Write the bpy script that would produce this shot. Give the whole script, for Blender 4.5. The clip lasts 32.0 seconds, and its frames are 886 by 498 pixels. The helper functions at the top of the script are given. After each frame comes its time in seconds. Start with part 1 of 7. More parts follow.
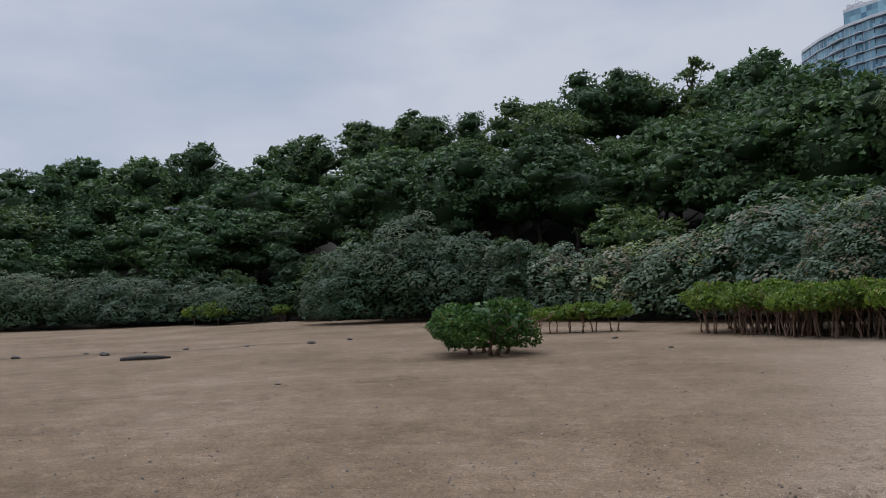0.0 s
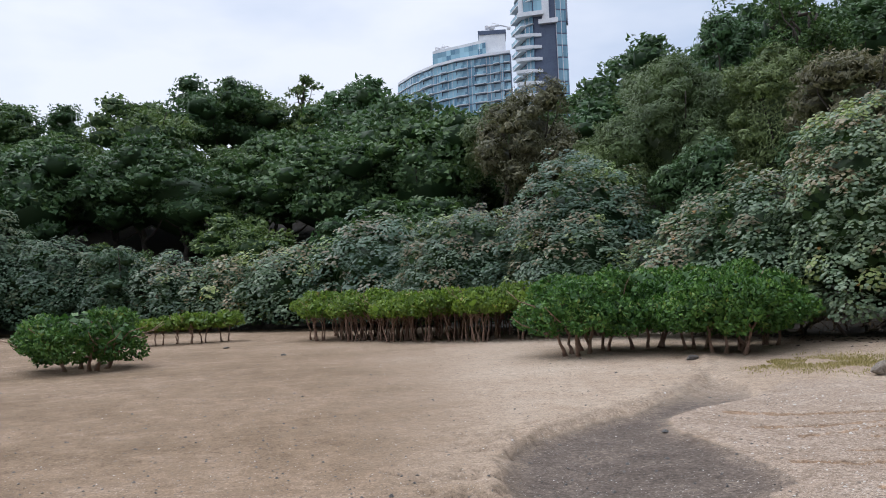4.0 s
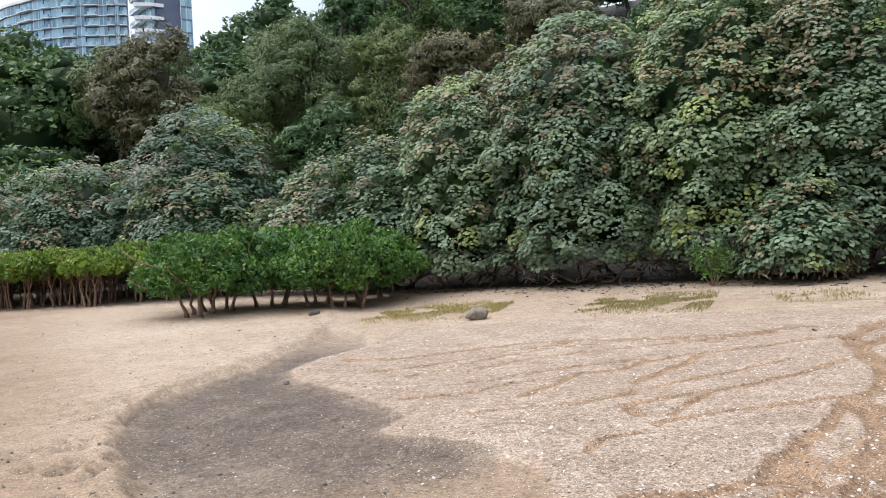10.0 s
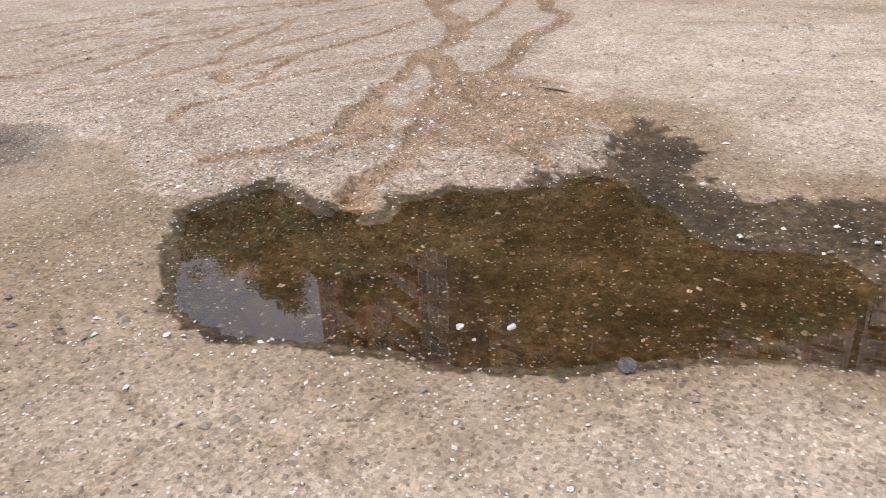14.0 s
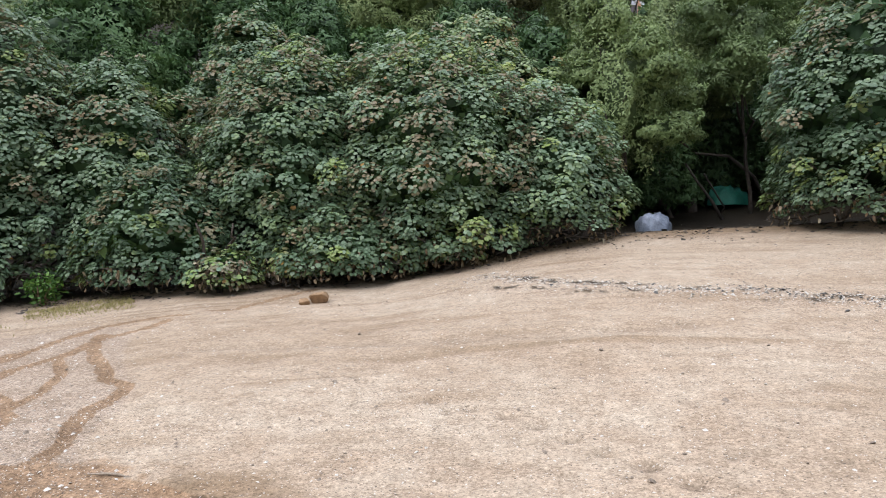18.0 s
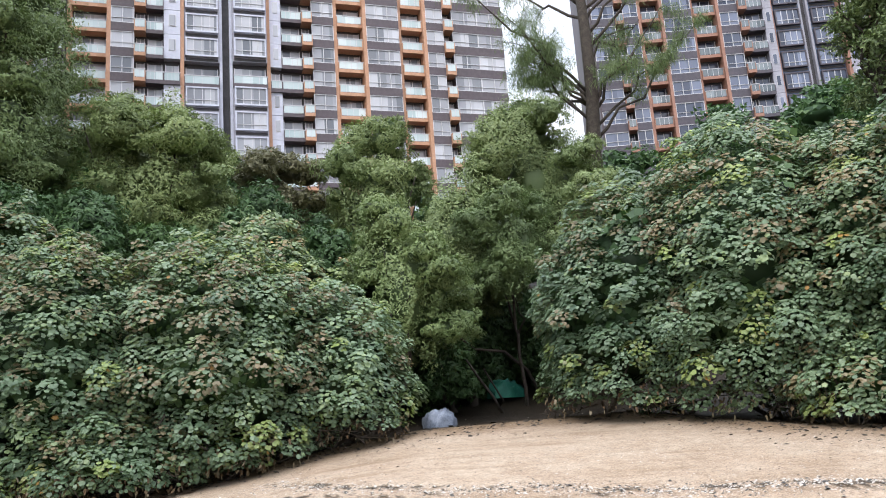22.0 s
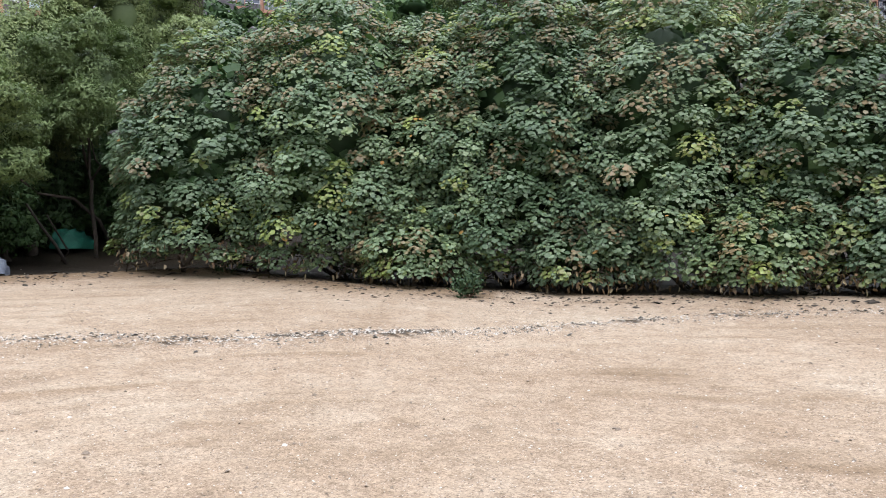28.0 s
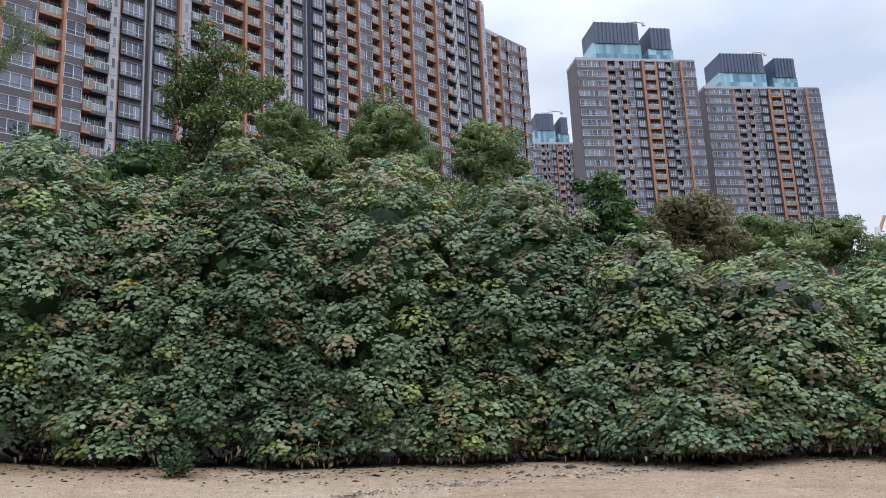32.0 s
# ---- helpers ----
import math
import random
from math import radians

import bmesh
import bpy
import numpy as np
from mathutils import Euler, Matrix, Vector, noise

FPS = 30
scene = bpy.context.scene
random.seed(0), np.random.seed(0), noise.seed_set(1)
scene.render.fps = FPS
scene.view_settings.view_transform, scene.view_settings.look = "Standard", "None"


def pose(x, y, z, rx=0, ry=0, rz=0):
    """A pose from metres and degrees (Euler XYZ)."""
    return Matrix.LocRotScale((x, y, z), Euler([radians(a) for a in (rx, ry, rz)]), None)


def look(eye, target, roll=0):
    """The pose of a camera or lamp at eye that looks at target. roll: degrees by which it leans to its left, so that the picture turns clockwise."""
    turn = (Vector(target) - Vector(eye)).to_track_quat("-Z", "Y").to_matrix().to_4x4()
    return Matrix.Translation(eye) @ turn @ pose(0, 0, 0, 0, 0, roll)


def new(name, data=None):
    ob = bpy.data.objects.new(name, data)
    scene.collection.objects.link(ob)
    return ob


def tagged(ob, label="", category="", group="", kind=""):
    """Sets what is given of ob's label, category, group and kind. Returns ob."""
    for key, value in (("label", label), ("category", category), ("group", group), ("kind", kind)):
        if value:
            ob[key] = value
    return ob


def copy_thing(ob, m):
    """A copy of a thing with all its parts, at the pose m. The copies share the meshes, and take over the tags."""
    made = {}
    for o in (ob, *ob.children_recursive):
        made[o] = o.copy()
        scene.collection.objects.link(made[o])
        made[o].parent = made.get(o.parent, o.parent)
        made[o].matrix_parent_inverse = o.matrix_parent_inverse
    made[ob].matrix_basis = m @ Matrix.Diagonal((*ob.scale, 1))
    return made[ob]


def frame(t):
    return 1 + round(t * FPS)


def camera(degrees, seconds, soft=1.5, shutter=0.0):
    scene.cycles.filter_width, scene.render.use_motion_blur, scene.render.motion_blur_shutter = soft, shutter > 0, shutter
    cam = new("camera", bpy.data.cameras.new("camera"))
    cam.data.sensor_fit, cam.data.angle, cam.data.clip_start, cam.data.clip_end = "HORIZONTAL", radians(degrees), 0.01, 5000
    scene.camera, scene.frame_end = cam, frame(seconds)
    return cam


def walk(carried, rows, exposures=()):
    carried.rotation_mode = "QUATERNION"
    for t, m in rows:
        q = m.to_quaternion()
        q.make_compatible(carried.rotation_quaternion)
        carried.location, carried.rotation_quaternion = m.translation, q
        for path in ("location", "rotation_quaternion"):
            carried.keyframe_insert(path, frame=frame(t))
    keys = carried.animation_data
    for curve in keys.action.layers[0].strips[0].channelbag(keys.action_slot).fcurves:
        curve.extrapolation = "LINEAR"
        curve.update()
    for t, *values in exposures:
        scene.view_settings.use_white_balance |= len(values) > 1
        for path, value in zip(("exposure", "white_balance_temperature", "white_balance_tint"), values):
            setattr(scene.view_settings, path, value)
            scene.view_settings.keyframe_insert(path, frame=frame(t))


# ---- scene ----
import itertools

cam = camera(58.14, 32.0, soft=1.0)
PATH = [  # seconds, eye x, y, z, yaw, pitch, roll
    (0.0, 0.072, 0.007, 0.057, 8.25, 4.00, 1.83),
    (0.5, 0.061, 0.004, 0.042, 4.62, 3.97, 2.13),
    (1.0, 0.051, -0.001, 0.043, 0.29, 3.84, 1.90),
    (1.5, 0.028, 0.009, 0.035, -3.39, 3.72, 1.92),
    (2.0, -0.003, 0.023, 0.025, -6.02, 3.76, 2.05),
    (2.5, -0.050, 0.035, 0.017, -9.78, 3.73, 1.82),
    (3.0, -0.104, 0.057, 0.003, -13.28, 3.71, 1.96),
    (3.5, -0.140, 0.089, -0.003, -16.68, 3.64, 2.29),
    (5.5, -0.235, 0.209, -0.036, -26.61, 5.41, 1.85),
    (6.0, -0.229, 0.198, -0.021, -29.05, 6.50, 2.02),
    (6.5, -0.233, 0.164, -0.019, -31.41, 6.82, 2.05),
    (7.0, -0.228, 0.149, -0.014, -33.79, 6.79, 2.31),
    (7.5, -0.235, 0.150, 0.002, -35.69, 7.24, 2.06),
    (8.0, -0.230, 0.135, -0.003, -36.90, 7.59, 2.09),
    (8.5, -0.202, 0.143, -0.034, -37.68, 7.14, 2.32),
    (9.0, -0.189, 0.121, -0.057, -39.47, 5.70, 2.40),
    (9.5, -0.163, 0.093, -0.086, -42.87, 2.67, 2.58),
    (10.0, -0.138, 0.132, -0.081, -46.01, -0.22, 2.94),
    (10.5, -0.122, 0.120, -0.098, -48.00, -3.71, 3.14),
    (11.0, -0.098, 0.090, -0.118, -51.01, -5.53, 3.15),
    (11.5, -0.069, 0.112, -0.150, -53.77, -9.53, 3.15),
    (12.0, -0.047, 0.106, -0.184, -55.85, -14.21, 3.38),
    (12.5, -0.013, 0.081, -0.198, -58.67, -18.52, 4.08),
    (13.0, 0.014, 0.059, -0.220, -63.00, -20.27, 3.14),
    (13.5, 0.065, 0.038, -0.254, -67.72, -22.83, 1.84),
    (14.0, 0.092, -0.003, -0.252, -72.70, -23.88, 1.77),
    (14.5, 0.136, -0.059, -0.254, -78.29, -24.24, 1.61),
    (16.5, 0.160, -0.200, -0.158, -96.02, -17.38, 0.90),
    (17.0, 0.126, -0.197, -0.090, -97.74, -10.96, 1.35),
    (17.5, 0.085, -0.197, -0.050, -99.68, -4.34, 1.44),
    (18.0, 0.061, -0.208, -0.019, -101.74, -0.93, 1.99),
    (18.5, 0.045, -0.207, 0.013, -103.66, 2.23, 2.75),
    (19.0, 0.033, -0.169, 0.055, -105.29, 5.37, 2.84),
    (19.5, 0.029, -0.143, 0.109, -106.90, 8.99, 3.04),
    (20.0, 0.009, -0.081, 0.167, -107.43, 12.55, 3.22),
    (20.5, 0.008, -0.040, 0.215, -107.59, 14.61, 3.70),
    (21.0, 0.050, -0.009, 0.226, -111.73, 14.33, 4.53),
    (21.5, 0.078, 0.008, 0.205, -115.61, 13.65, 4.48),
    (22.0, 0.089, 0.009, 0.147, -117.35, 11.98, 4.10),
    (22.5, 0.110, -0.008, 0.092, -119.13, 7.92, 3.80),
    (23.0, 0.133, -0.040, 0.030, -121.11, 5.41, 3.90),
    (23.5, 0.225, -0.099, 0.003, -121.55, 4.67, 6.02),
    (24.0, 0.277, -0.131, -0.011, -122.27, 2.67, 5.52),
    (24.5, 0.243, -0.104, -0.021, -122.47, 1.93, 4.46),
    (26.5, 0.132, -0.016, 0.016, -135.38, 2.31, 1.78),
    (27.0, 0.106, -0.024, 0.010, -139.39, 1.19, 1.42),
    (27.5, 0.096, -0.027, 0.009, -142.79, 0.79, 1.42),
    (28.0, 0.088, -0.024, 0.014, -146.77, 0.81, 1.46),
    (28.5, 0.060, -0.038, 0.024, -150.48, 0.81, 1.25),
    (29.0, 0.033, -0.038, 0.023, -153.69, 1.11, 1.41),
    (29.5, 0.027, -0.044, 0.030, -156.55, 2.17, 1.56),
    (30.0, 0.016, -0.018, 0.028, -159.01, 4.46, 1.44),
    (30.5, 0.009, -0.019, 0.043, -161.02, 7.89, 1.47),
    (31.0, -0.018, -0.032, 0.047, -162.85, 9.45, 1.82),
    (31.5, -0.029, -0.068, 0.046, -164.26, 11.92, 2.23),
    (32.0, -0.015, -0.109, 0.031, -165.97, 12.23, 2.60),
    ]
EXPOSURES = [(0.0, -0.80, 5950, 10), (1.0, -0.58, 5950, 10), (2.0, -0.22, 5950, 10), (3.0, -0.08, 5950, 10), (6.0, -0.28, 6100, 10), (8.0, -0.02, 6150, 10), (9.0, 0.20, 6200, 10), (10.0, 0.40, 6300, 10), (11.0, 0.44, 6150, 10), (12.0, 0.58, 6150, 10), (13.0, 0.30, 6200, 10), (14.5, 0.13, 6200, 10), (17.0, 0.06, 6200, 10), (18.0, 0.30, 6150, 10), (19.0, 0.50, 6200, 10), (20.5, 0.70, 6350, 10), (22.5, 0.52, 6200, 10), (24.0, 0.44, 6150, 10), (28.0, 0.44, 6250, 10), (30.0, 0.29, 6200, 10), (32.0, -0.06, 6150, 10)]  # seconds, stops, kelvin, tint
walk(cam, [(t, pose(x, y, 1.6 + z, 90 + pitch, roll, yaw)) for t, x, y, z, yaw, pitch, roll in PATH], EXPOSURES)


# ---- light: an overcast sky, brightest overhead, and a weak wide sun behind the cloud ----
SUN_ELEVATION, SUN_BEARING = 52.0, 322.0
world = bpy.data.worlds.new("overcast_sky")
scene.world = world
world.use_nodes = True
wn, wl = world.node_tree.nodes, world.node_tree.links
wn.clear()
w_out, w_back = wn.new("ShaderNodeOutputWorld"), wn.new("ShaderNodeBackground")
w_co, w_sep = wn.new("ShaderNodeTexCoord"), wn.new("ShaderNodeSeparateXYZ")
w_map = wn.new("ShaderNodeMapping")
w_map.inputs["Scale"].default_value = (1.0, 1.0, 2.6)
w_noise = wn.new("ShaderNodeTexNoise")
w_noise.inputs["Scale"].default_value, w_noise.inputs["Detail"].default_value, w_noise.inputs["Roughness"].default_value = 2.3, 5.0, 0.5
w_ramp = wn.new("ShaderNodeValToRGB")
w_ramp.color_ramp.elements[0].position, w_ramp.color_ramp.elements[0].color = 0.33, (0.60, 0.67, 0.80, 1)
w_ramp.color_ramp.elements[1].position, w_ramp.color_ramp.elements[1].color = 0.62, (0.93, 0.93, 0.97, 1)
w_grad = wn.new("ShaderNodeMapRange")
for key, value in (("From Min", 0.40), ("From Max", 1.0), ("To Min", 1.13), ("To Max", 3.3)):
    w_grad.inputs[key].default_value = value
w_mul = wn.new("ShaderNodeMixRGB")
w_mul.blend_type, w_mul.inputs["Fac"].default_value = "MULTIPLY", 1.0
w_sky = wn.new("ShaderNodeTexSky")
w_sky.sky_type, w_sky.sun_disc = "NISHITA", False
w_sky.sun_elevation, w_sky.sun_rotation = radians(SUN_ELEVATION), radians(SUN_BEARING)
w_back2, w_add = wn.new("ShaderNodeBackground"), wn.new("ShaderNodeAddShader")
w_back.inputs["Strength"].default_value, w_back2.inputs["Strength"].default_value = 0.92, 0.01
wl.new(w_co.outputs["Generated"], w_map.inputs["Vector"])
wl.new(w_map.outputs["Vector"], w_noise.inputs["Vector"])
wl.new(w_noise.outputs["Fac"], w_ramp.inputs["Fac"])
wl.new(w_co.outputs["Generated"], w_sep.inputs["Vector"])
wl.new(w_sep.outputs["Z"], w_grad.inputs["Value"])
wl.new(w_ramp.outputs["Color"], w_mul.inputs["Color1"])
wl.new(w_grad.outputs["Result"], w_mul.inputs["Color2"])
wl.new(w_mul.outputs["Color"], w_back.inputs["Color"])
wl.new(w_sky.outputs["Color"], w_back2.inputs["Color"])
wl.new(w_back.outputs["Background"], w_add.inputs[0])
wl.new(w_back2.outputs["Background"], w_add.inputs[1])
wl.new(w_add.outputs["Shader"], w_out.inputs["Surface"])
sun = new("sun", bpy.data.lights.new("sun", "SUN"))
sun.data.energy, sun.data.angle, sun.data.color = 1.5, radians(25), (1.0, 0.95, 0.88)
_b, _e = radians(SUN_BEARING), radians(SUN_ELEVATION)
sun.matrix_world = look((60 * math.sin(_b) * math.cos(_e), 60 * math.cos(_b) * math.cos(_e), 60 * math.sin(_e)), (0, 0, 0))


# ---- materials ----
class Nodes:
    """A small node-graph writer for one material."""

    def __init__(self, name):
        self.mat = bpy.data.materials.new(name)
        self.mat.use_nodes = True
        self.tree = self.mat.node_tree
        self.tree.nodes.clear()
        self.out = self.tree.nodes.new("ShaderNodeOutputMaterial")

    def add(self, kind, **inputs):
        node = self.tree.nodes.new("ShaderNode" + kind)
        for key, value in inputs.items():
            self.put(node.inputs[key.replace("_", " ")], value)
        return node

    def put(self, socket, value):
        if isinstance(value, bpy.types.NodeSocket):
            self.tree.links.new(value, socket)
        else:
            socket.default_value = value

    def noise(self, scale, detail=4.0, rough=0.6, vector=None):
        n = self.add("TexNoise", Scale=scale, Detail=detail, Roughness=rough)
        self.put(n.inputs["Vector"], vector if vector is not None else self.coords())
        return n.outputs["Fac"]

    def coords(self):
        return self.add("TexCoord").outputs["Object"]

    def ramp(self, fac, *stops):
        r = self.tree.nodes.new("ShaderNodeValToRGB")
        e = r.color_ramp.elements
        while len(e) < len(stops):
            e.new(0.5)
        for el, (at, col) in zip(e, stops):
            el.position, el.color = at, (*col, 1.0)
        self.put(r.inputs["Fac"], fac)
        return r.outputs["Color"]

    def mix(self, fac, a, b, how="MIX"):
        m = self.tree.nodes.new("ShaderNodeMixRGB")
        m.blend_type = how
        for i, v in enumerate((fac, a, b)):
            if i and isinstance(v, tuple) and len(v) == 3:
                v = (*v, 1.0)
            self.put(m.inputs[i], v)
        return m.outputs["Color"]

    def math(self, how, a, b=0.0):
        m = self.tree.nodes.new("ShaderNodeMath")
        m.operation, m.use_clamp = how, False
        self.put(m.inputs[0], a)
        self.put(m.inputs[1], b)
        return m.outputs["Value"]

    def attribute(self, name):
        a = self.tree.nodes.new("ShaderNodeAttribute")
        a.attribute_name = name
        return a.outputs["Fac"]

    def bump(self, height, strength=0.4, distance=0.02):
        b = self.add("Bump", Strength=strength, Distance=distance)
        self.put(b.inputs["Height"], height)
        return b.outputs["Normal"]

    def surface(self, color, rough=0.7, metal=0.0, normal=None, spec=0.5):
        p = self.tree.nodes.new("ShaderNodeBsdfPrincipled")
        if isinstance(color, tuple) and len(color) == 3:
            color = (*color, 1.0)
        self.put(p.inputs["Base Color"], color)
        self.put(p.inputs["Roughness"], rough)
        self.put(p.inputs["Metallic"], metal)
        self.put(p.inputs["Specular IOR Level"], spec)
        if normal is not None:
            self.put(p.inputs["Normal"], normal)
        self.tree.links.new(p.outputs["BSDF"], self.out.inputs["Surface"])
        return p


def leaf_material(name, stops, rough=0.5, translucent=0.22, spec=0.4):
    n = Nodes(name)
    col = n.ramp(n.attribute("tint"), *stops)
    col = n.mix(n.noise(9.0, 2.0), n.mix(1.0, col, (0.72, 0.78, 0.75), "MULTIPLY"), col)
    col = n.mix(1.0, col, n.ramp(n.add("ObjectInfo").outputs["Random"], (0.0, (0.74, 0.80, 0.72)), (0.5, (1.0, 1.0, 1.0)), (0.8, (1.16, 1.12, 0.92)), (1.0, (0.92, 1.0, 1.06))), "MULTIPLY")
    p = n.surface(col, rough, spec=spec)
    t = n.add("BsdfTranslucent", Color=n.mix(1.0, col, (1.05, 1.15, 0.75), "MULTIPLY"))
    m = n.add("MixShader")
    m.inputs[0].default_value = translucent
    n.tree.links.new(p.outputs["BSDF"], m.inputs[1])
    n.tree.links.new(t.outputs["BSDF"], m.inputs[2])
    n.tree.links.new(m.outputs["Shader"], n.out.inputs["Surface"])
    return n.mat


def plain_material(name, dark, light, scale=6.0, rough=0.7, metal=0.0, relief=0.3, distance=0.01, spec=0.5):
    n = Nodes(name)
    big, fine = n.noise(scale, 5.0), n.noise(scale * 7, 3.0)
    col = n.mix(n.math("MULTIPLY", n.math("ADD", big, fine), 0.5), dark, light)
    n.surface(n.mix(0.0, col, col), rough, metal, n.bump(n.math("ADD", big, fine), relief, distance) if relief else None, spec)
    # widen the contrast of the two noises
    r = n.ramp(n.math("MULTIPLY", n.math("ADD", big, fine), 0.5), (0.36, dark), (0.64, light))
    n.tree.links.new(r, n.tree.nodes["Principled BSDF"].inputs["Base Color"])
    return n.mat


HIBISCUS = leaf_material("sea_hibiscus_leaf", ((0.0, (0.044, 0.084, 0.052)), (0.45, (0.164, 0.226, 0.142)), (0.70, (0.268, 0.334, 0.226)), (0.80, (0.31, 0.37, 0.12)), (0.84, (0.29, 0.27, 0.16)), (0.93, (0.28, 0.215, 0.145)), (1.0, (0.42, 0.23, 0.08))), 0.46, 0.30, 0.4)
HIBISCUS_PALE = leaf_material("grey_green_leaf", ((0.0, (0.026, 0.050, 0.030)), (0.5, (0.072, 0.120, 0.070)), (0.85, (0.125, 0.172, 0.100)), (1.0, (0.14, 0.135, 0.08))), 0.62, 0.2, 0.25)
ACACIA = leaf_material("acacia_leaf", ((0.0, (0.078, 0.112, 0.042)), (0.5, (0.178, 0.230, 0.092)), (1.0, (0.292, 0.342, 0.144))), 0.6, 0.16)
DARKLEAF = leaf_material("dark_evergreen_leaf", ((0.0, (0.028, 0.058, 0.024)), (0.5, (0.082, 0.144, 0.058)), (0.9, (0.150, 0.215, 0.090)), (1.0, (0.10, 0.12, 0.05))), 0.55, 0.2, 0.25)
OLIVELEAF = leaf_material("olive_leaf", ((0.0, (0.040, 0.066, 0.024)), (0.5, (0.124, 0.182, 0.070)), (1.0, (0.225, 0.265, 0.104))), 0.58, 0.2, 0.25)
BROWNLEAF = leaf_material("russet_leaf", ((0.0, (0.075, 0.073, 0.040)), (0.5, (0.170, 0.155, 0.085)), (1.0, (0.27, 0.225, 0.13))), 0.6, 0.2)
MANGROVE = leaf_material("mangrove_leaf", ((0.0, (0.028, 0.072, 0.018)), (0.5, (0.080, 0.165, 0.038)), (0.9, (0.165, 0.275, 0.064)), (1.0, (0.23, 0.26, 0.075))), 0.5, 0.25, 0.25)
GROVELEAF = leaf_material("young_mangrove_leaf", ((0.0, (0.080, 0.130, 0.026)), (0.5, (0.185, 0.265, 0.048)), (0.9, (0.29, 0.37, 0.068)), (1.0, (0.31, 0.25, 0.08))), 0.5, 0.3, 0.25)
WITHERED = leaf_material("withered_leaf", ((0.0, (0.10, 0.06, 0.035)), (0.6, (0.22, 0.15, 0.09)), (1.0, (0.42, 0.36, 0.27))), 0.8, 0.15)
GRASS = leaf_material("salt_grass", ((0.0, (0.20, 0.165, 0.06)), (0.5, (0.33, 0.265, 0.11)), (1.0, (0.44, 0.35, 0.19))), 0.6, 0.25)
PALE_BARK = plain_material("weathered_grey_bark", (0.06, 0.046, 0.036), (0.20, 0.16, 0.13), 9.0, 0.9, relief=0.5, distance=0.01)
BARK = plain_material("grey_brown_bark", (0.022, 0.017, 0.013), (0.078, 0.062, 0.048), 7.0, 0.9, relief=0.6, distance=0.02)
MANGROVE_BARK = plain_material("red_brown_mangrove_bark", (0.13, 0.078, 0.052), (0.32, 0.205, 0.145), 14.0, 0.85, relief=0.5, distance=0.008)
DEADWOOD = plain_material("bleached_wood", (0.16, 0.12, 0.085), (0.36, 0.30, 0.235), 9.0, 0.85, relief=0.5, distance=0.01)
ROCK = plain_material("grey_brown_rock", (0.11, 0.09, 0.07), (0.30, 0.255, 0.205), 9.0, 0.85, relief=0.8, distance=0.03)
DARKROCK = plain_material("dark_wet_stone", (0.035, 0.032, 0.03), (0.13, 0.115, 0.10), 8.0, 0.6, relief=0.8, distance=0.03)
CLAY = plain_material("ochre_clay", (0.17, 0.10, 0.05), (0.34, 0.215, 0.115), 11.0, 0.85, relief=0.7, distance=0.02)
SHELL = plain_material("bleached_shell", (0.30, 0.265, 0.22), (0.62, 0.58, 0.53), 30.0, 0.5, relief=0.3, distance=0.003)
PEBBLE = plain_material("brown_pebble", (0.10, 0.075, 0.055), (0.27, 0.21, 0.16), 20.0, 0.7, relief=0.3, distance=0.004)
TARP_GREY = plain_material("blue_grey_tarpaulin", (0.11, 0.13, 0.18), (0.33, 0.37, 0.45), 7.0, 0.4, relief=0.4, distance=0.03)
NET_GREEN = plain_material("green_sheeting", (0.01, 0.10, 0.07), (0.025, 0.19, 0.13), 5.0, 0.55, relief=0.4, distance=0.03)
YELLOWLEAF = plain_material("fallen_yellow_leaf", (0.50, 0.32, 0.06), (0.70, 0.50, 0.10), 40.0, 0.6, relief=0.2, distance=0.002)
WALL_DARK = plain_material("dark_brown_cladding", (0.072, 0.055, 0.062), (0.112, 0.088, 0.096), 0.35, 0.55, relief=0.05)
WALL_MAUVE = plain_material("mauve_grey_cladding", (0.30, 0.295, 0.335), (0.40, 0.39, 0.44), 0.4, 0.6, relief=0.05)
WALL_PALE = plain_material("pale_panel", (0.52, 0.53, 0.62), (0.64, 0.65, 0.73), 0.4, 0.5, relief=0.05)
# darker copy of the pilaster clay, for facades painted as shaded
SHADE_CLAY = plain_material("shaded_terracotta", (0.27, 0.135, 0.092), (0.38, 0.20, 0.14), 0.6, 0.65, relief=0.05)
# darker copy of the brown cladding, shade put into its colour
SHADE_WALL = plain_material("shaded_brown_cladding", (0.050, 0.044, 0.058), (0.098, 0.084, 0.098), 0.35, 0.5, relief=0.05)
ORANGE = plain_material("terracotta_pilaster", (0.42, 0.225, 0.13), (0.56, 0.32, 0.20), 0.6, 0.65, relief=0.05)
WHITE_CLAD = plain_material("white_balcony_edge", (0.62, 0.64, 0.67), (0.78, 0.79, 0.80), 0.5, 0.5, relief=0.05)
STEELBLUE = plain_material("blue_grey_wall", (0.055, 0.075, 0.13), (0.085, 0.115, 0.18), 0.4, 0.55, relief=0.05)
FRAME = plain_material("aluminium_frame", (0.50, 0.49, 0.50), (0.66, 0.65, 0.66), 2.0, 0.4, 0.3, relief=0.0)
# near-black colour standing for deep shadow behind balconies and in recesses
RECESS_SHADE = plain_material("recess_shade", (0.035, 0.033, 0.036), (0.075, 0.07, 0.072), 1.2, 0.7, relief=0.0)


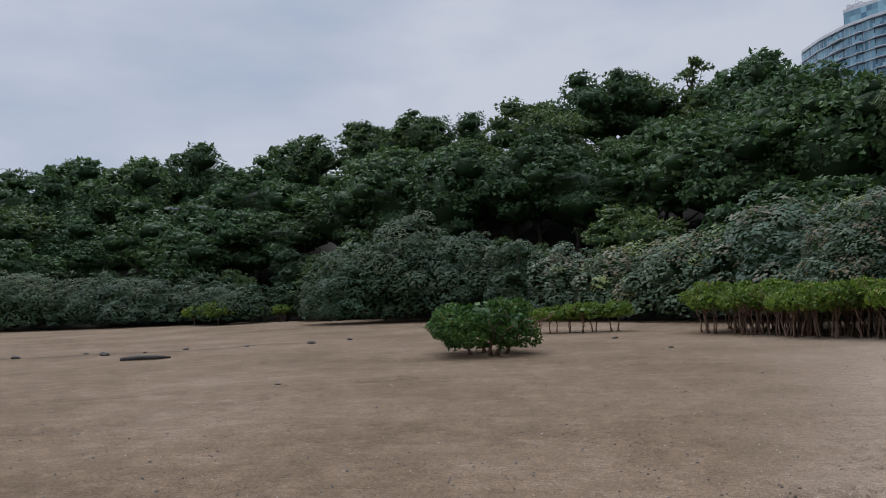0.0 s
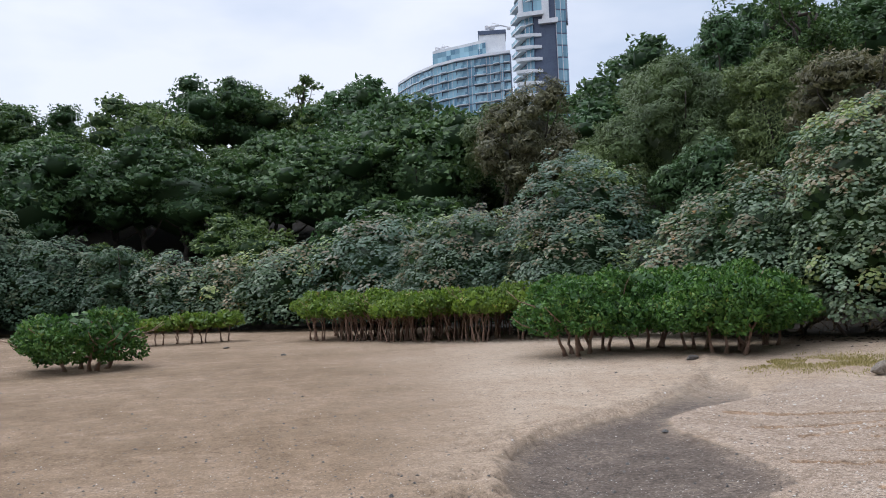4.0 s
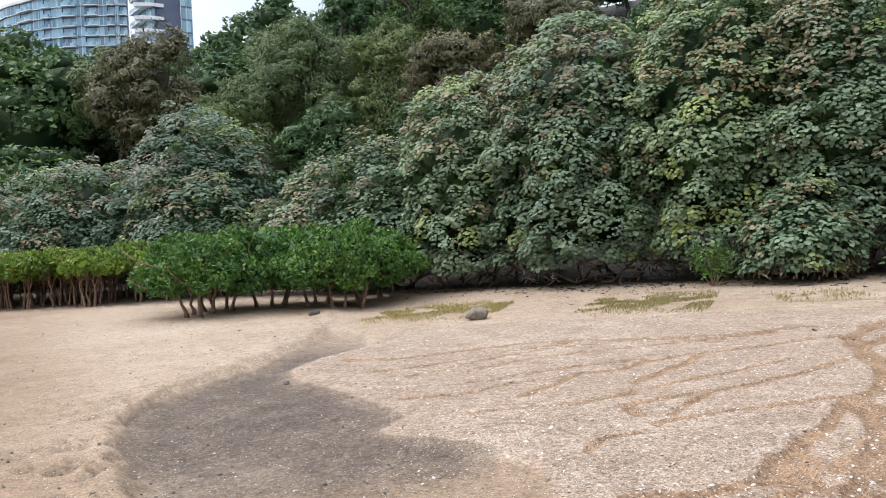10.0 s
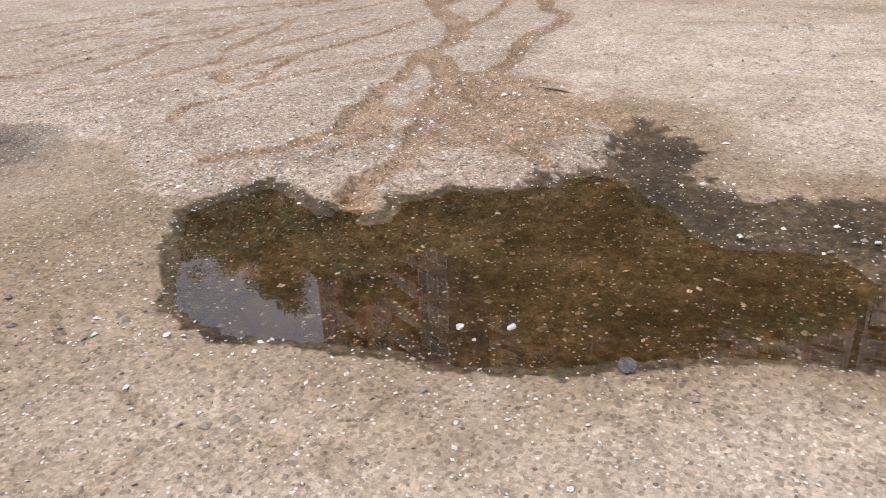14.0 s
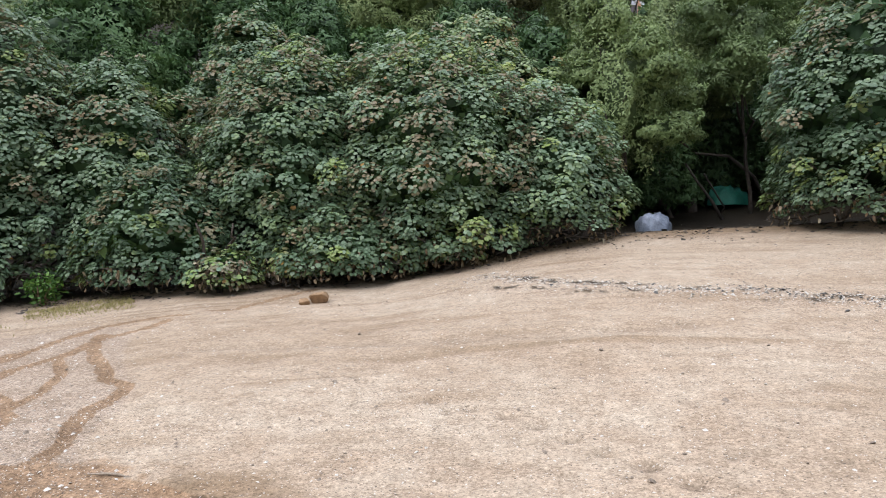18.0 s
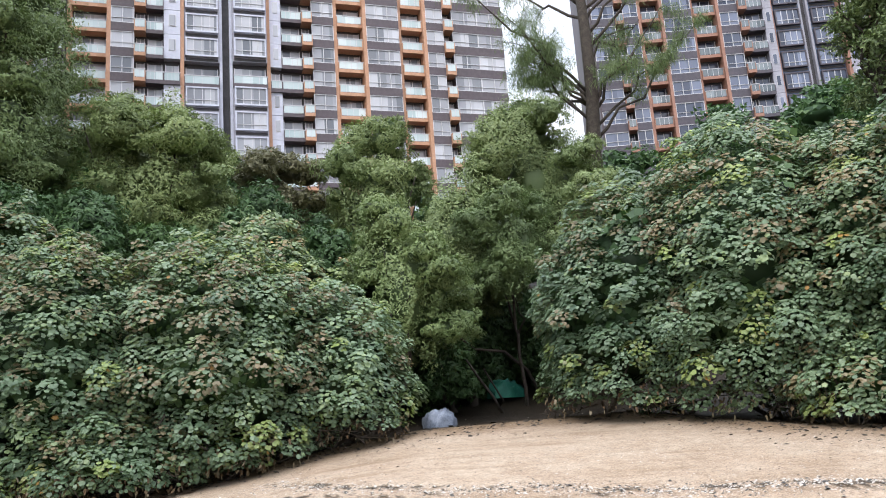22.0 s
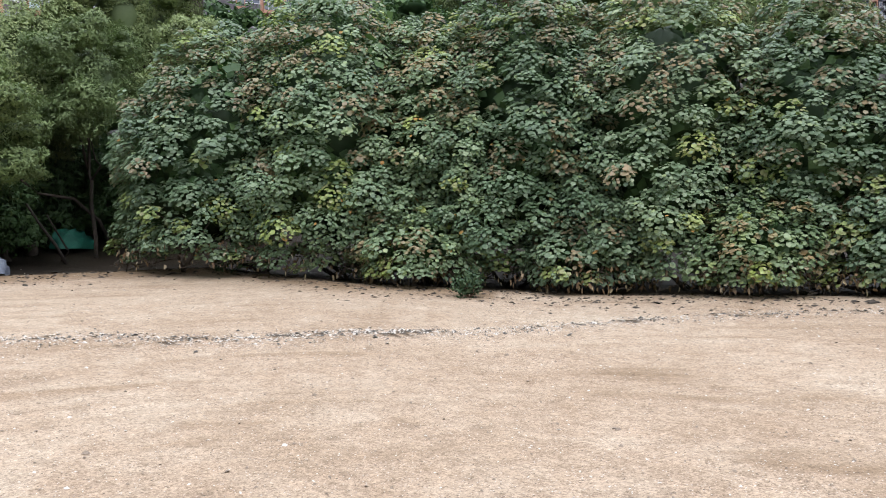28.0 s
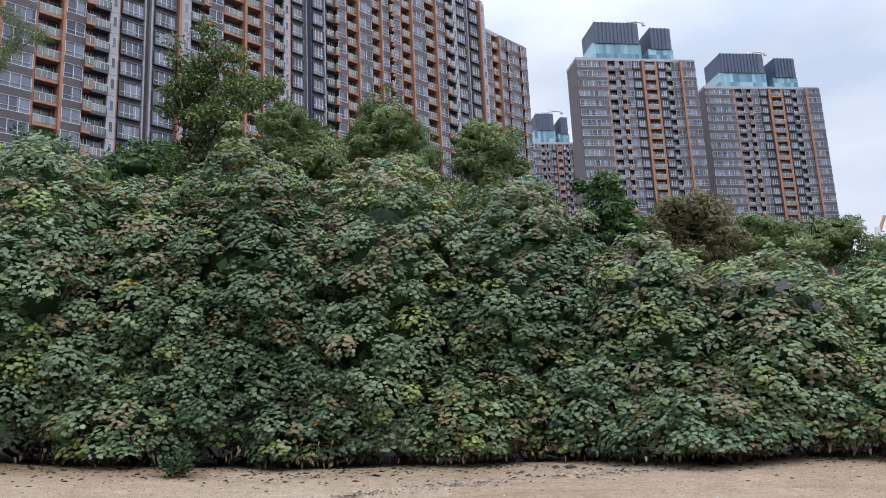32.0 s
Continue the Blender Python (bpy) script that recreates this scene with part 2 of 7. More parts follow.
def glass_material(name, dark, light):
    n = Nodes(name)
    info = n.add("ObjectInfo")
    sep = n.add("SeparateXYZ", Vector=n.coords())
    white = n.tree.nodes.new("ShaderNodeTexWhiteNoise")
    white.noise_dimensions = "2D"
    cell = n.add("CombineXYZ", X=n.math("FLOOR", n.math("DIVIDE", sep.outputs[0], 1.15)), Y=n.math("ADD", n.math("FLOOR", n.math("DIVIDE", sep.outputs[2], 3.15)), n.math("MULTIPLY", info.outputs["Random"], 71.0)))
    n.put(white.inputs["Vector"], cell.outputs[0])
    col = n.ramp(white.outputs["Value"], (0.0, dark), (0.55, tuple((a + b) / 2 for a, b in zip(dark, light))), (1.0, light))
    n.surface(col, 0.06, 0.0, spec=0.9)
    return n.mat


GLASS = glass_material("window_glass", (0.13, 0.14, 0.16), (0.58, 0.58, 0.61))
# darker copies of window and rail glass for the same shaded facades
GLASS_DARK = glass_material("shaded_window_glass", (0.025, 0.033, 0.06), (0.22, 0.25, 0.34))
RAIL_DARK = glass_material("shaded_glass_rail", (0.10, 0.12, 0.13), (0.26, 0.30, 0.31))
GLASS_BLUE = glass_material("blue_green_glass", (0.06, 0.17, 0.26), (0.30, 0.52, 0.62))
GLASS_RAIL = glass_material("pale_glass_rail", (0.42, 0.52, 0.52), (0.66, 0.73, 0.72))


def sand_material():
    n = Nodes("beach_sand")
    co = n.coords()
    wet, bed_share, silt, fan, channel, shelly, damp = (n.attribute(k) for k in ("wet", "bed", "silt", "fan", "channel", "shelly", "damp"))
    deep = n.attribute("deep")
    big, mid, fine, grit = n.noise(0.22, 4.0, 0.55, co), n.noise(1.7, 6.0, 0.68, co), n.noise(22.0, 5.0, 0.75, co), n.noise(105.0, 2.0, 0.7, co)
    blend = n.math("ADD", n.math("MULTIPLY", big, 0.5), n.math("MULTIPLY", mid, 0.5))
    dry = n.ramp(blend, (0.33, (0.258, 0.186, 0.126)), (0.5, (0.338, 0.260, 0.190)), (0.67, (0.416, 0.344, 0.266)))
    moist = n.ramp(blend, (0.40, (0.156, 0.106, 0.062)), (0.52, (0.228, 0.160, 0.103)), (0.62, (0.284, 0.210, 0.146)))
    edge = n.math("ADD", n.math("MULTIPLY", n.math("SUBTRACT", mid, 0.5), 1.3), n.math("MULTIPLY", n.math("SUBTRACT", fine, 0.5), 0.5))
    rim = n.math("ADD", n.math("MULTIPLY", n.math("SUBTRACT", fine, 0.5), 0.42), n.math("MULTIPLY", n.math("SUBTRACT", mid, 0.5), 0.22))
    wet = n.ramp(n.math("ADD", wet, n.math("MULTIPLY", rim, n.math("MULTIPLY", wet, 1.4))), (0.05, (0, 0, 0)), (0.32, (0.26, 0.26, 0.26)), (0.52, (0.78, 0.78, 0.78)), (0.80, (1, 1, 1)))
    damp = n.ramp(n.math("ADD", damp, edge), (0.22, (0, 0, 0)), (0.50, (0.55, 0.55, 0.55)), (0.85, (1, 1, 1)))
    inside = n.ramp(n.math("ADD", fan, rim), (0.44, (0, 0, 0)), (0.58, (1, 1, 1)))
    damp = n.mix(inside, damp, n.mix(1.0, damp, (0.35, 0.35, 0.35), "MULTIPLY"))
    col = n.mix(damp, dry, moist)
    col = n.mix(n.math("MULTIPLY", inside, 0.55), col, n.ramp(n.math("ADD", n.math("MULTIPLY", mid, 0.4), n.math("MULTIPLY", fine, 0.6)), (0.36, (0.180, 0.134, 0.099)), (0.52, (0.284, 0.220, 0.172)), (0.64, (0.365, 0.300, 0.250))))
    gully = n.ramp(n.math("ADD", channel, n.math("MULTIPLY", rim, 0.7)), (0.44, (0, 0, 0)), (0.54, (0.62, 0.62, 0.62)), (0.95, (0.92, 0.92, 0.92)))
    gully = n.math("MULTIPLY", gully, deep)
    col = n.mix(gully, col, n.ramp(n.math("ADD", n.math("MULTIPLY", mid, 0.5), n.math("MULTIPLY", fine, 0.5)), (0.36, (0.050, 0.040, 0.034)), (0.52, (0.098, 0.077, 0.063)), (0.66, (0.180, 0.142, 0.112))))
    mud_line = n.ramp(n.math("ADD", silt, n.math("MULTIPLY", rim, 0.28)), (0.37, (0, 0, 0)), (0.47, (0.88, 0.88, 0.88)))
    col = n.mix(mud_line, col, n.ramp(n.math("ADD", n.math("MULTIPLY", mid, 0.6), n.math("MULTIPLY", fine, 0.4)), (0.36, (0.140, 0.084, 0.044)), (0.64, (0.292, 0.190, 0.115))))
    bed = n.ramp(n.math("ADD", n.math("MULTIPLY", mid, 0.55), n.math("MULTIPLY", fine, 0.45)), (0.36, (0.018, 0.012, 0.005)), (0.50, (0.064, 0.041, 0.018)), (0.64, (0.138, 0.094, 0.050)))
    mud = n.ramp(n.math("ADD", n.math("MULTIPLY", mid, 0.6), n.math("MULTIPLY", fine, 0.4)), (0.38, (0.015, 0.009, 0.004)), (0.52, (0.046, 0.029, 0.014)), (0.64, (0.100, 0.064, 0.034)))
    col = n.mix(wet, col, n.mix(bed_share, mud, bed))
    grain = n.ramp(n.math("ADD", n.math("MULTIPLY", fine, 0.6), n.math("MULTIPLY", grit, 0.4)), (0.36, (0.62, 0.60, 0.58)), (0.46, (0.89, 0.88, 0.87)), (0.54, (1.06, 1.06, 1.06)), (0.64, (1.26, 1.25, 1.24)))
    col = n.mix(1.0, col, grain, "MULTIPLY")
    clod = n.noise(5.5, 6.0, 0.7, co)
    col = n.mix(1.0, col, n.ramp(clod, (0.36, (0.86, 0.845, 0.83)), (0.5, (0.99, 0.99, 0.99)), (0.64, (1.10, 1.095, 1.09))), "MULTIPLY")
    chips = n.add("TexVoronoi", Scale=70.0, Vector=co)
    tone = n.add("SeparateColor", Color=chips.outputs["Color"])
    col = n.mix(n.math("ADD", 0.42, n.math("MULTIPLY", shelly, 0.58)), col, n.mix(1.0, col, n.ramp(tone.outputs[2], (0.0, (0.46, 0.44, 0.42)), (0.25, (0.86, 0.85, 0.84)), (0.75, (1.06, 1.06, 1.06)), (1.0, (1.36, 1.36, 1.38))), "MULTIPLY"))
    v = n.add("TexVoronoi", Scale=62.0, Vector=co)
    pick = n.math("GREATER_THAN", n.add("SeparateColor", Color=v.outputs["Color"]).outputs[0], n.math("SUBTRACT", 0.99, n.math("MULTIPLY", shelly, 0.13)))
    near = n.math("LESS_THAN", v.outputs["Distance"], 0.36)
    col = n.mix(n.math("MULTIPLY", n.math("MULTIPLY", pick, near), 0.6), col, (0.55, 0.52, 0.48))
    v2 = n.add("TexVoronoi", Scale=40.0, Vector=co)
    pick2 = n.math("GREATER_THAN", n.add("SeparateColor", Color=v2.outputs["Color"]).outputs[1], n.math("SUBTRACT", 0.975, n.math("MULTIPLY", shelly, 0.08)))
    col = n.mix(n.math("MULTIPLY", n.math("MULTIPLY", pick2, n.math("LESS_THAN", v2.outputs["Distance"], 0.30)), 0.8), col, (0.07, 0.055, 0.045))
    # leaf-litter floor, coloured near black to include the shade under the wood
    col = n.mix(n.attribute("humus_shade"), col, n.ramp(fine, (0.36, (0.008, 0.006, 0.004)), (0.55, (0.022, 0.016, 0.010)), (0.68, (0.055, 0.042, 0.026))))
    height = n.math("ADD", n.math("MULTIPLY", mid, 0.7), n.math("ADD", n.math("MULTIPLY", fine, 0.5), n.math("MULTIPLY", grit, 0.2)))
    rough = n.math("SUBTRACT", 0.94, n.math("ADD", n.math("MULTIPLY", wet, 0.26), n.math("MULTIPLY", mud_line, 0.12)))
    n.surface(col, rough, normal=n.bump(height, 0.50, 0.022), spec=0.22)
    return n.mat


def water_material():
    n = Nodes("pool_water")
    p = n.surface((0.86, 0.66, 0.42), 0.015, spec=1.0)
    p.inputs["Transmission Weight"].default_value, p.inputs["IOR"].default_value = 1.0, 1.5
    n.put(p.inputs["Normal"], n.bump(n.noise(3.0, 2.0), 0.02, 0.01))
    return n.mat


SAND, WATER = sand_material(), water_material()


# ---- the lie of the land ----
# bearing, distance of the shrub line, ground height there, slope of the hill behind
PLAN = np.array([(-60, 80, .6, .14), (-34, 72, .70, .32), (-20, 62, .80, .31), (-15, 58, .80, .41), (-7, 50, .72, .37), (0, 45, .65, .39), (8, 42, .58, .35), (20, 34, .45, .25),
                 (30, 28, .38, .25), (40, 24, .30, .31), (50, 20, .38, .42), (62, 18.5, .42, .45), (75, 18, .50, .45), (85, 18, .70, .45), (98, 18, .76, .42), (106, 18, 1.12, .36),
                 (115, 19, 1.50, .25), (130, 20, 1.58, .25), (139, 17, 1.2, .35), (155, 16, .87, .38), (174, 16, .78, .34), (192, 17, .72, .22), (215, 22, .4, .1)], float)


def lattice(x, y, seed):
    h = (x.astype(np.int64) * 374761393 + y.astype(np.int64) * 668265263 + seed * 974711) & 0x7FFFFFFF
    h = ((h ^ (h >> 13)) * 1274126177) & 0x7FFFFFFF
    return ((h ^ (h >> 16)) & 0xFFFF) / 65535.0


def value_noise(x, y, scale, octaves=3, seed=0):
    """Smooth noise from -1 to 1 over the plan."""
    total, amp, norm = 0.0, 1.0, 0.0
    for o in range(octaves):
        u, v = x * scale, y * scale
        i, j = np.floor(u), np.floor(v)
        a, b = u - i, v - j
        a, b = a * a * (3 - 2 * a), b * b * (3 - 2 * b)
        s = seed + o * 17
        top = lattice(i, j, s) * (1 - a) + lattice(i + 1, j, s) * a
        bot = lattice(i, j + 1, s) * (1 - a) + lattice(i + 1, j + 1, s) * a
        total = total + amp * (top * (1 - b) + bot * b) * 2 - amp
        norm, amp, scale = norm + amp, amp * 0.5, scale * 2.1
    return total / norm


def land(x, y):
    """Height of the beach and of the hill behind the shrubs."""
    x, y = np.asarray(x, float), np.asarray(y, float)
    r, b = np.hypot(x, y), np.degrees(np.arctan2(x, y))
    b = np.where(b < -100, b + 360, b)
    d, h, k = (np.interp(b, PLAN[:, 0], PLAN[:, i]) for i in (1, 2, 3))
    open_side = np.clip(np.minimum((b + 75) / 15, (240 - b) / 25), 0, 1)
    s = np.clip((r - 4) / (d - 4), 0, 1)
    u = np.clip(r - d - 1.5, 0, 45)
    return open_side * (h * s ** 1.15 + k * u * np.clip(u / 12, 0, 1))


def ground_z(x, y):
    return float(land(x, y))


def line_distance(x, y, pts):
    best = np.full(x.shape, 1e9)
    for (ax, ay), (bx, by) in zip(pts, pts[1:]):
        dx, dy = bx - ax, by - ay
        t = np.clip(((x - ax) * dx + (y - ay) * dy) / (dx * dx + dy * dy + 1e-9), 0, 1)
        best = np.minimum(best, np.hypot(x - ax - t * dx, y - ay - t * dy))
    return best


def inside_distance(x, y, pts):
    """Distance to the rim of a closed shape, positive inside."""
    closed = list(pts) + [pts[0]]
    odd = np.zeros(x.shape, bool)
    for (ax, ay), (bx, by) in zip(closed, closed[1:]):
        if ay != by:
            odd ^= ((ay > y) != (by > y)) & (x < (bx - ax) * (y - ay) / (by - ay) + ax)
    return np.where(odd, 1, -1) * line_distance(x, y, closed)


def smooth(v, lo, hi):
    t = np.clip((v - lo) / (hi - lo), 0, 1)
    return t * t * (3 - 2 * t)


POOL = [(2.29, 1.86), (2.52, 2.0), (2.83, 2.2), (3.15, 2.36), (3.37, 2.28), (3.59, 2.17), (3.67, 2.11), (3.58, 1.91), (3.43, 1.74), (3.36, 1.55), (3.31, 1.38), (3.57, 1.4), (3.69, 1.23), (3.84, 1.16), (3.79, .96), (3.91, .61),
        (4.06, .58), (4.15, .44), (3.94, .28), (3.6, .04), (3.39, -.01), (3.27, -.21), (3.35, -.6), (3.04, -.75), (2.91, -.95), (2.98, -1.2), (2.99, -1.53), (2.81, -1.68), (2.63, -1.72), (2.61, -1.41), (2.54, -1.03),
        (2.44, -.48), (2.34, -.1), (2.26, .14), (2.16, .37), (2.11, .6), (2.14, .86), (2.13, 1.09), (2.12, 1.24), (2.1, 1.44), (2.15, 1.63)]
POOL_MUD = [(5.15, .33), (4.67, -.04), (4.22, -.05), (3.94, -.33), (3.97, -.92), (3.77, -1.45), (3.48, -1.91), (3.17, -2.27), (2.84, -2.23), (2.43, -1.96), (2.5, -1.44), (2.58, -.86), (2.56, .11), (3.87, .76), (4.28, .44)]
CHANNEL = [(8.7, 11.5), (6.88, 9.95), (5.73, 9.21), (5.03, 8.86), (4.36, 8.55), (3.63, 8.1), (3.28, 7.72), (2.91, 7.16), (2.46, 6.22), (2.15, 5.3), (1.9, 4.6), (2.1, 4.0), (2.5, 3.6), (3.0, 3.3),
           (3.4, 3.3), (3.9, 3.6), (4.24, 4.0), (4.19, 4.48), (4.15, 5.17), (4.65, 5.29), (4.79, 5.82), (5.1, 6.71), (5.28, 7.85), (5.62, 8.44), (6.33, 8.93), (7.56, 9.23), (8.4, 10.3)]
BANK = [(11.0, 14.6), (9.5, 12.4), (8.54, 11.6), (7.3, 10.45), (6.05, 9.7), (5.2, 9.2), (4.5, 8.8), (3.8, 8.35), (3.4, 7.85), (3.05, 7.3), (2.7, 6.6), (2.45, 6.0), (2.1, 5.3)]
FAN = [(9.2, 10.2), (7.56, 9.23), (6.33, 8.93), (5.62, 8.44), (5.28, 7.85), (5.1, 6.71), (4.79, 5.82), (4.65, 5.29), (4.15, 5.17), (4.19, 4.48), (4.24, 4.0), (4.03, 3.45), (4.0, 3.31), (3.58, 2.93), (3.30, 2.65), (3.24, 2.46), (3.37, 2.28),
       (3.42, 1.78), (3.55, 1.48), (3.73, 1.25), (3.84, .8), (3.91, .61), (4.15, .44), (4.46, .36), (5.03, .49), (5.58, .86), (6.4, 1.3), (8.4, 1.2), (10.4, 1.7), (12.5, 1.9), (13.4, 2.6), (11.6, 6.0)]
# the runnels of the fan: half width, way
FEEDERS = [
    (0.10, [(16.01, -.94), (15.13, -.28), (13.93, .49), (13.58, 1.74), (13.13, 2.46), (12.18, 2.83), (11.25, 3.04), (10.58, 3.24), (9.88, 3.27)]),
    (0.13, [(9.95, 3.25), (9.3, 3.0), (8.9, 2.8), (8.4, 2.49), (7.72, 2.22), (7.26, 2.2), (6.76, 2.32)]),
    (0.10, [(13.2, 1.5), (12.5, 1.76), (11.91, 2.23), (10.84, 2.45), (10.16, 2.82), (9.29, 2.94)]),
    (0.09, [(12.3, 2.3), (11.2, 2.2), (10.41, 2.01), (9.66, 1.75), (9.02, 1.61), (8.63, 1.36), (8.17, 1.35), (7.54, 1.52), (7.03, 1.52), (6.53, 1.49), (6.03, 1.53)]),
    (0.06, [(7.93, 2.28), (8.71, 2.16), (9.56, 2.19), (10.53, 2.45)]),
    (0.05, [(17.87, .17), (16.75, -1.66), (15.92, -3.13)]),
]
HUB = [
    (0.07, [(6.76, 2.32), (5.74, 2.17), (5.22, 2.17), (4.88, 2.18), (4.46, 2.07), (4.3, 2.17), (4.13, 2.22), (3.99, 2.4), (3.85, 2.56)]),
    (0.07, [(6.56, 2.12), (5.63, 1.76), (4.67, 1.62), (4.22, 1.49), (3.94, 1.51), (3.69, 1.61), (3.46, 1.63)]),
    (0.15, [(6.7, 2.25), (6.01, 1.81), (5.81, 1.44), (5.59, 1.1), (5.44, .84), (5.23, .58), (5.07, .44), (4.95, .28)]),
    (0.05, [(5.66, 1.57), (5.1, 1.34), (4.64, 1.1), (4.38, .89), (4.18, .74)]),
    (0.07, [(5.44, 1.43), (5.23, 1.18), (5.08, .85), (5.06, .47)]),
    (0.10, [(3.69, 1.62), (3.5, 1.60), (3.36, 1.52)]),
    (0.12, [(5.3, 2.16), (4.85, 2.10), (4.55, 1.98)]),
    (0.035, [(4.9, 2.0), (4.55, 1.75), (4.3, 1.9), (3.95, 2.0)]),
]
RILLS = [
    (0.075, [(11.94, 2.84), (10.77, 3.41), (10.66, 4.05), (9.87, 4.67), (9.2, 5.42), (8.92, 6.32), (8.42, 6.92), (7.68, 7.3), (7.03, 7.71), (6.45, 8.38)]),
    (0.06, [(10.06, 3.26), (9.74, 3.64), (9.07, 4.02), (8.36, 4.48), (7.76, 4.71), (7.25, 4.73), (6.89, 5.01), (6.21, 4.89), (5.72, 4.86)]),
    (0.055, [(8.51, 2.9), (7.73, 3.04), (7.24, 3.19), (6.76, 3.38), (6.4, 3.59), (6.04, 3.74), (5.8, 3.8), (5.56, 3.52)]),
    (0.05, [(6.86, 2.37), (6.31, 2.8), (6.0, 3.02), (5.74, 3.14), (5.51, 3.23), (5.35, 3.28)]),
    (0.04, [(6.59, 3.41), (6.06, 3.36), (5.66, 3.31)]),
    (0.06, [(8.35, 4.34), (7.53, 4.26), (6.74, 4.25)]),
]
THREADS = [
    (0.05, [(7.91, 4.84), (7.34, 5.24), (6.8, 5.48), (6.25, 5.67), (5.81, 5.92)]),
    (0.055, [(8.87, 6.29), (7.73, 6.75), (6.56, 7.02), (6.04, 7.45)]),
    (0.045, [(6.27, 4.0), (5.67, 4.23), (5.28, 4.57), (4.96, 4.82)]),
    (0.06, [(10.2, 4.2), (9.1, 5.0), (8.2, 5.7), (7.4, 6.1), (6.5, 6.3)]),
    (0.04, [(6.9, 5.0), (6.1, 5.35), (5.5, 5.5), (5.1, 5.9)]),
    (0.045, [(8.4, 3.4), (7.5, 3.7), (6.9, 3.9), (6.3, 4.1)]),
    (0.035, [(5.2, 3.2), (4.8, 3.4), (4.5, 3.3)]),
    (0.045, [(9.3, 5.6), (8.3, 6.3), (7.2, 6.6), (6.0, 6.7)]),
]
WRACK = [[(14.4, -3.8), (12.3, -4.55), (10.6, -5.4), (9.8, -6.5), (8.5, -7.05), (7.7, -7.95), (7.1, -8.9), (6.1, -9.7), (5.3, -11.0), (4.0, -12.4), (2.4, -13.6), (-.7, -15.0)], [(8.9, -6.2), (8.3, -7.3), (7.4, -8.5), (6.3, -9.2)], [(13.4, -3.2), (11.6, -4.3), (10.4, -5.0)]]
TRACKS = [[(-9.76, 12.95), (-7.9, 14.4), (-5.4, 15.3), (-2.6, 16.3), (-.4, 16.5), (1.8, 18.3)], [(-19.2, 25.4), (-16.4, 27.0), (-13.3, 27.3), (-11.5, 29.3), (-9.7, 30.1)], [(-7.6, 10.1), (-6.3, 10.8), (-6.0, 12.4), (-5.3, 13.3), (-4.5, 14.7)], [(-22, 30), (-14, 34), (-6, 38)],
          [(10.4, .76), (10.0, -.64), (9.6, -1.95), (8.7, -3.35), (8.3, -4.76)]]
FOOTSTEPS = [(9.3, .09), (8.69, -.37), (8.24, -.7), (7.86, -1.01), (7.3, -1.27), (6.74, -1.5), (6.4, -1.74), (6.06, -1.87), (5.74, -2.05), (5.38, -2.16), (5.04, -2.31), (4.7, -2.4), (4.34, -2.52)]


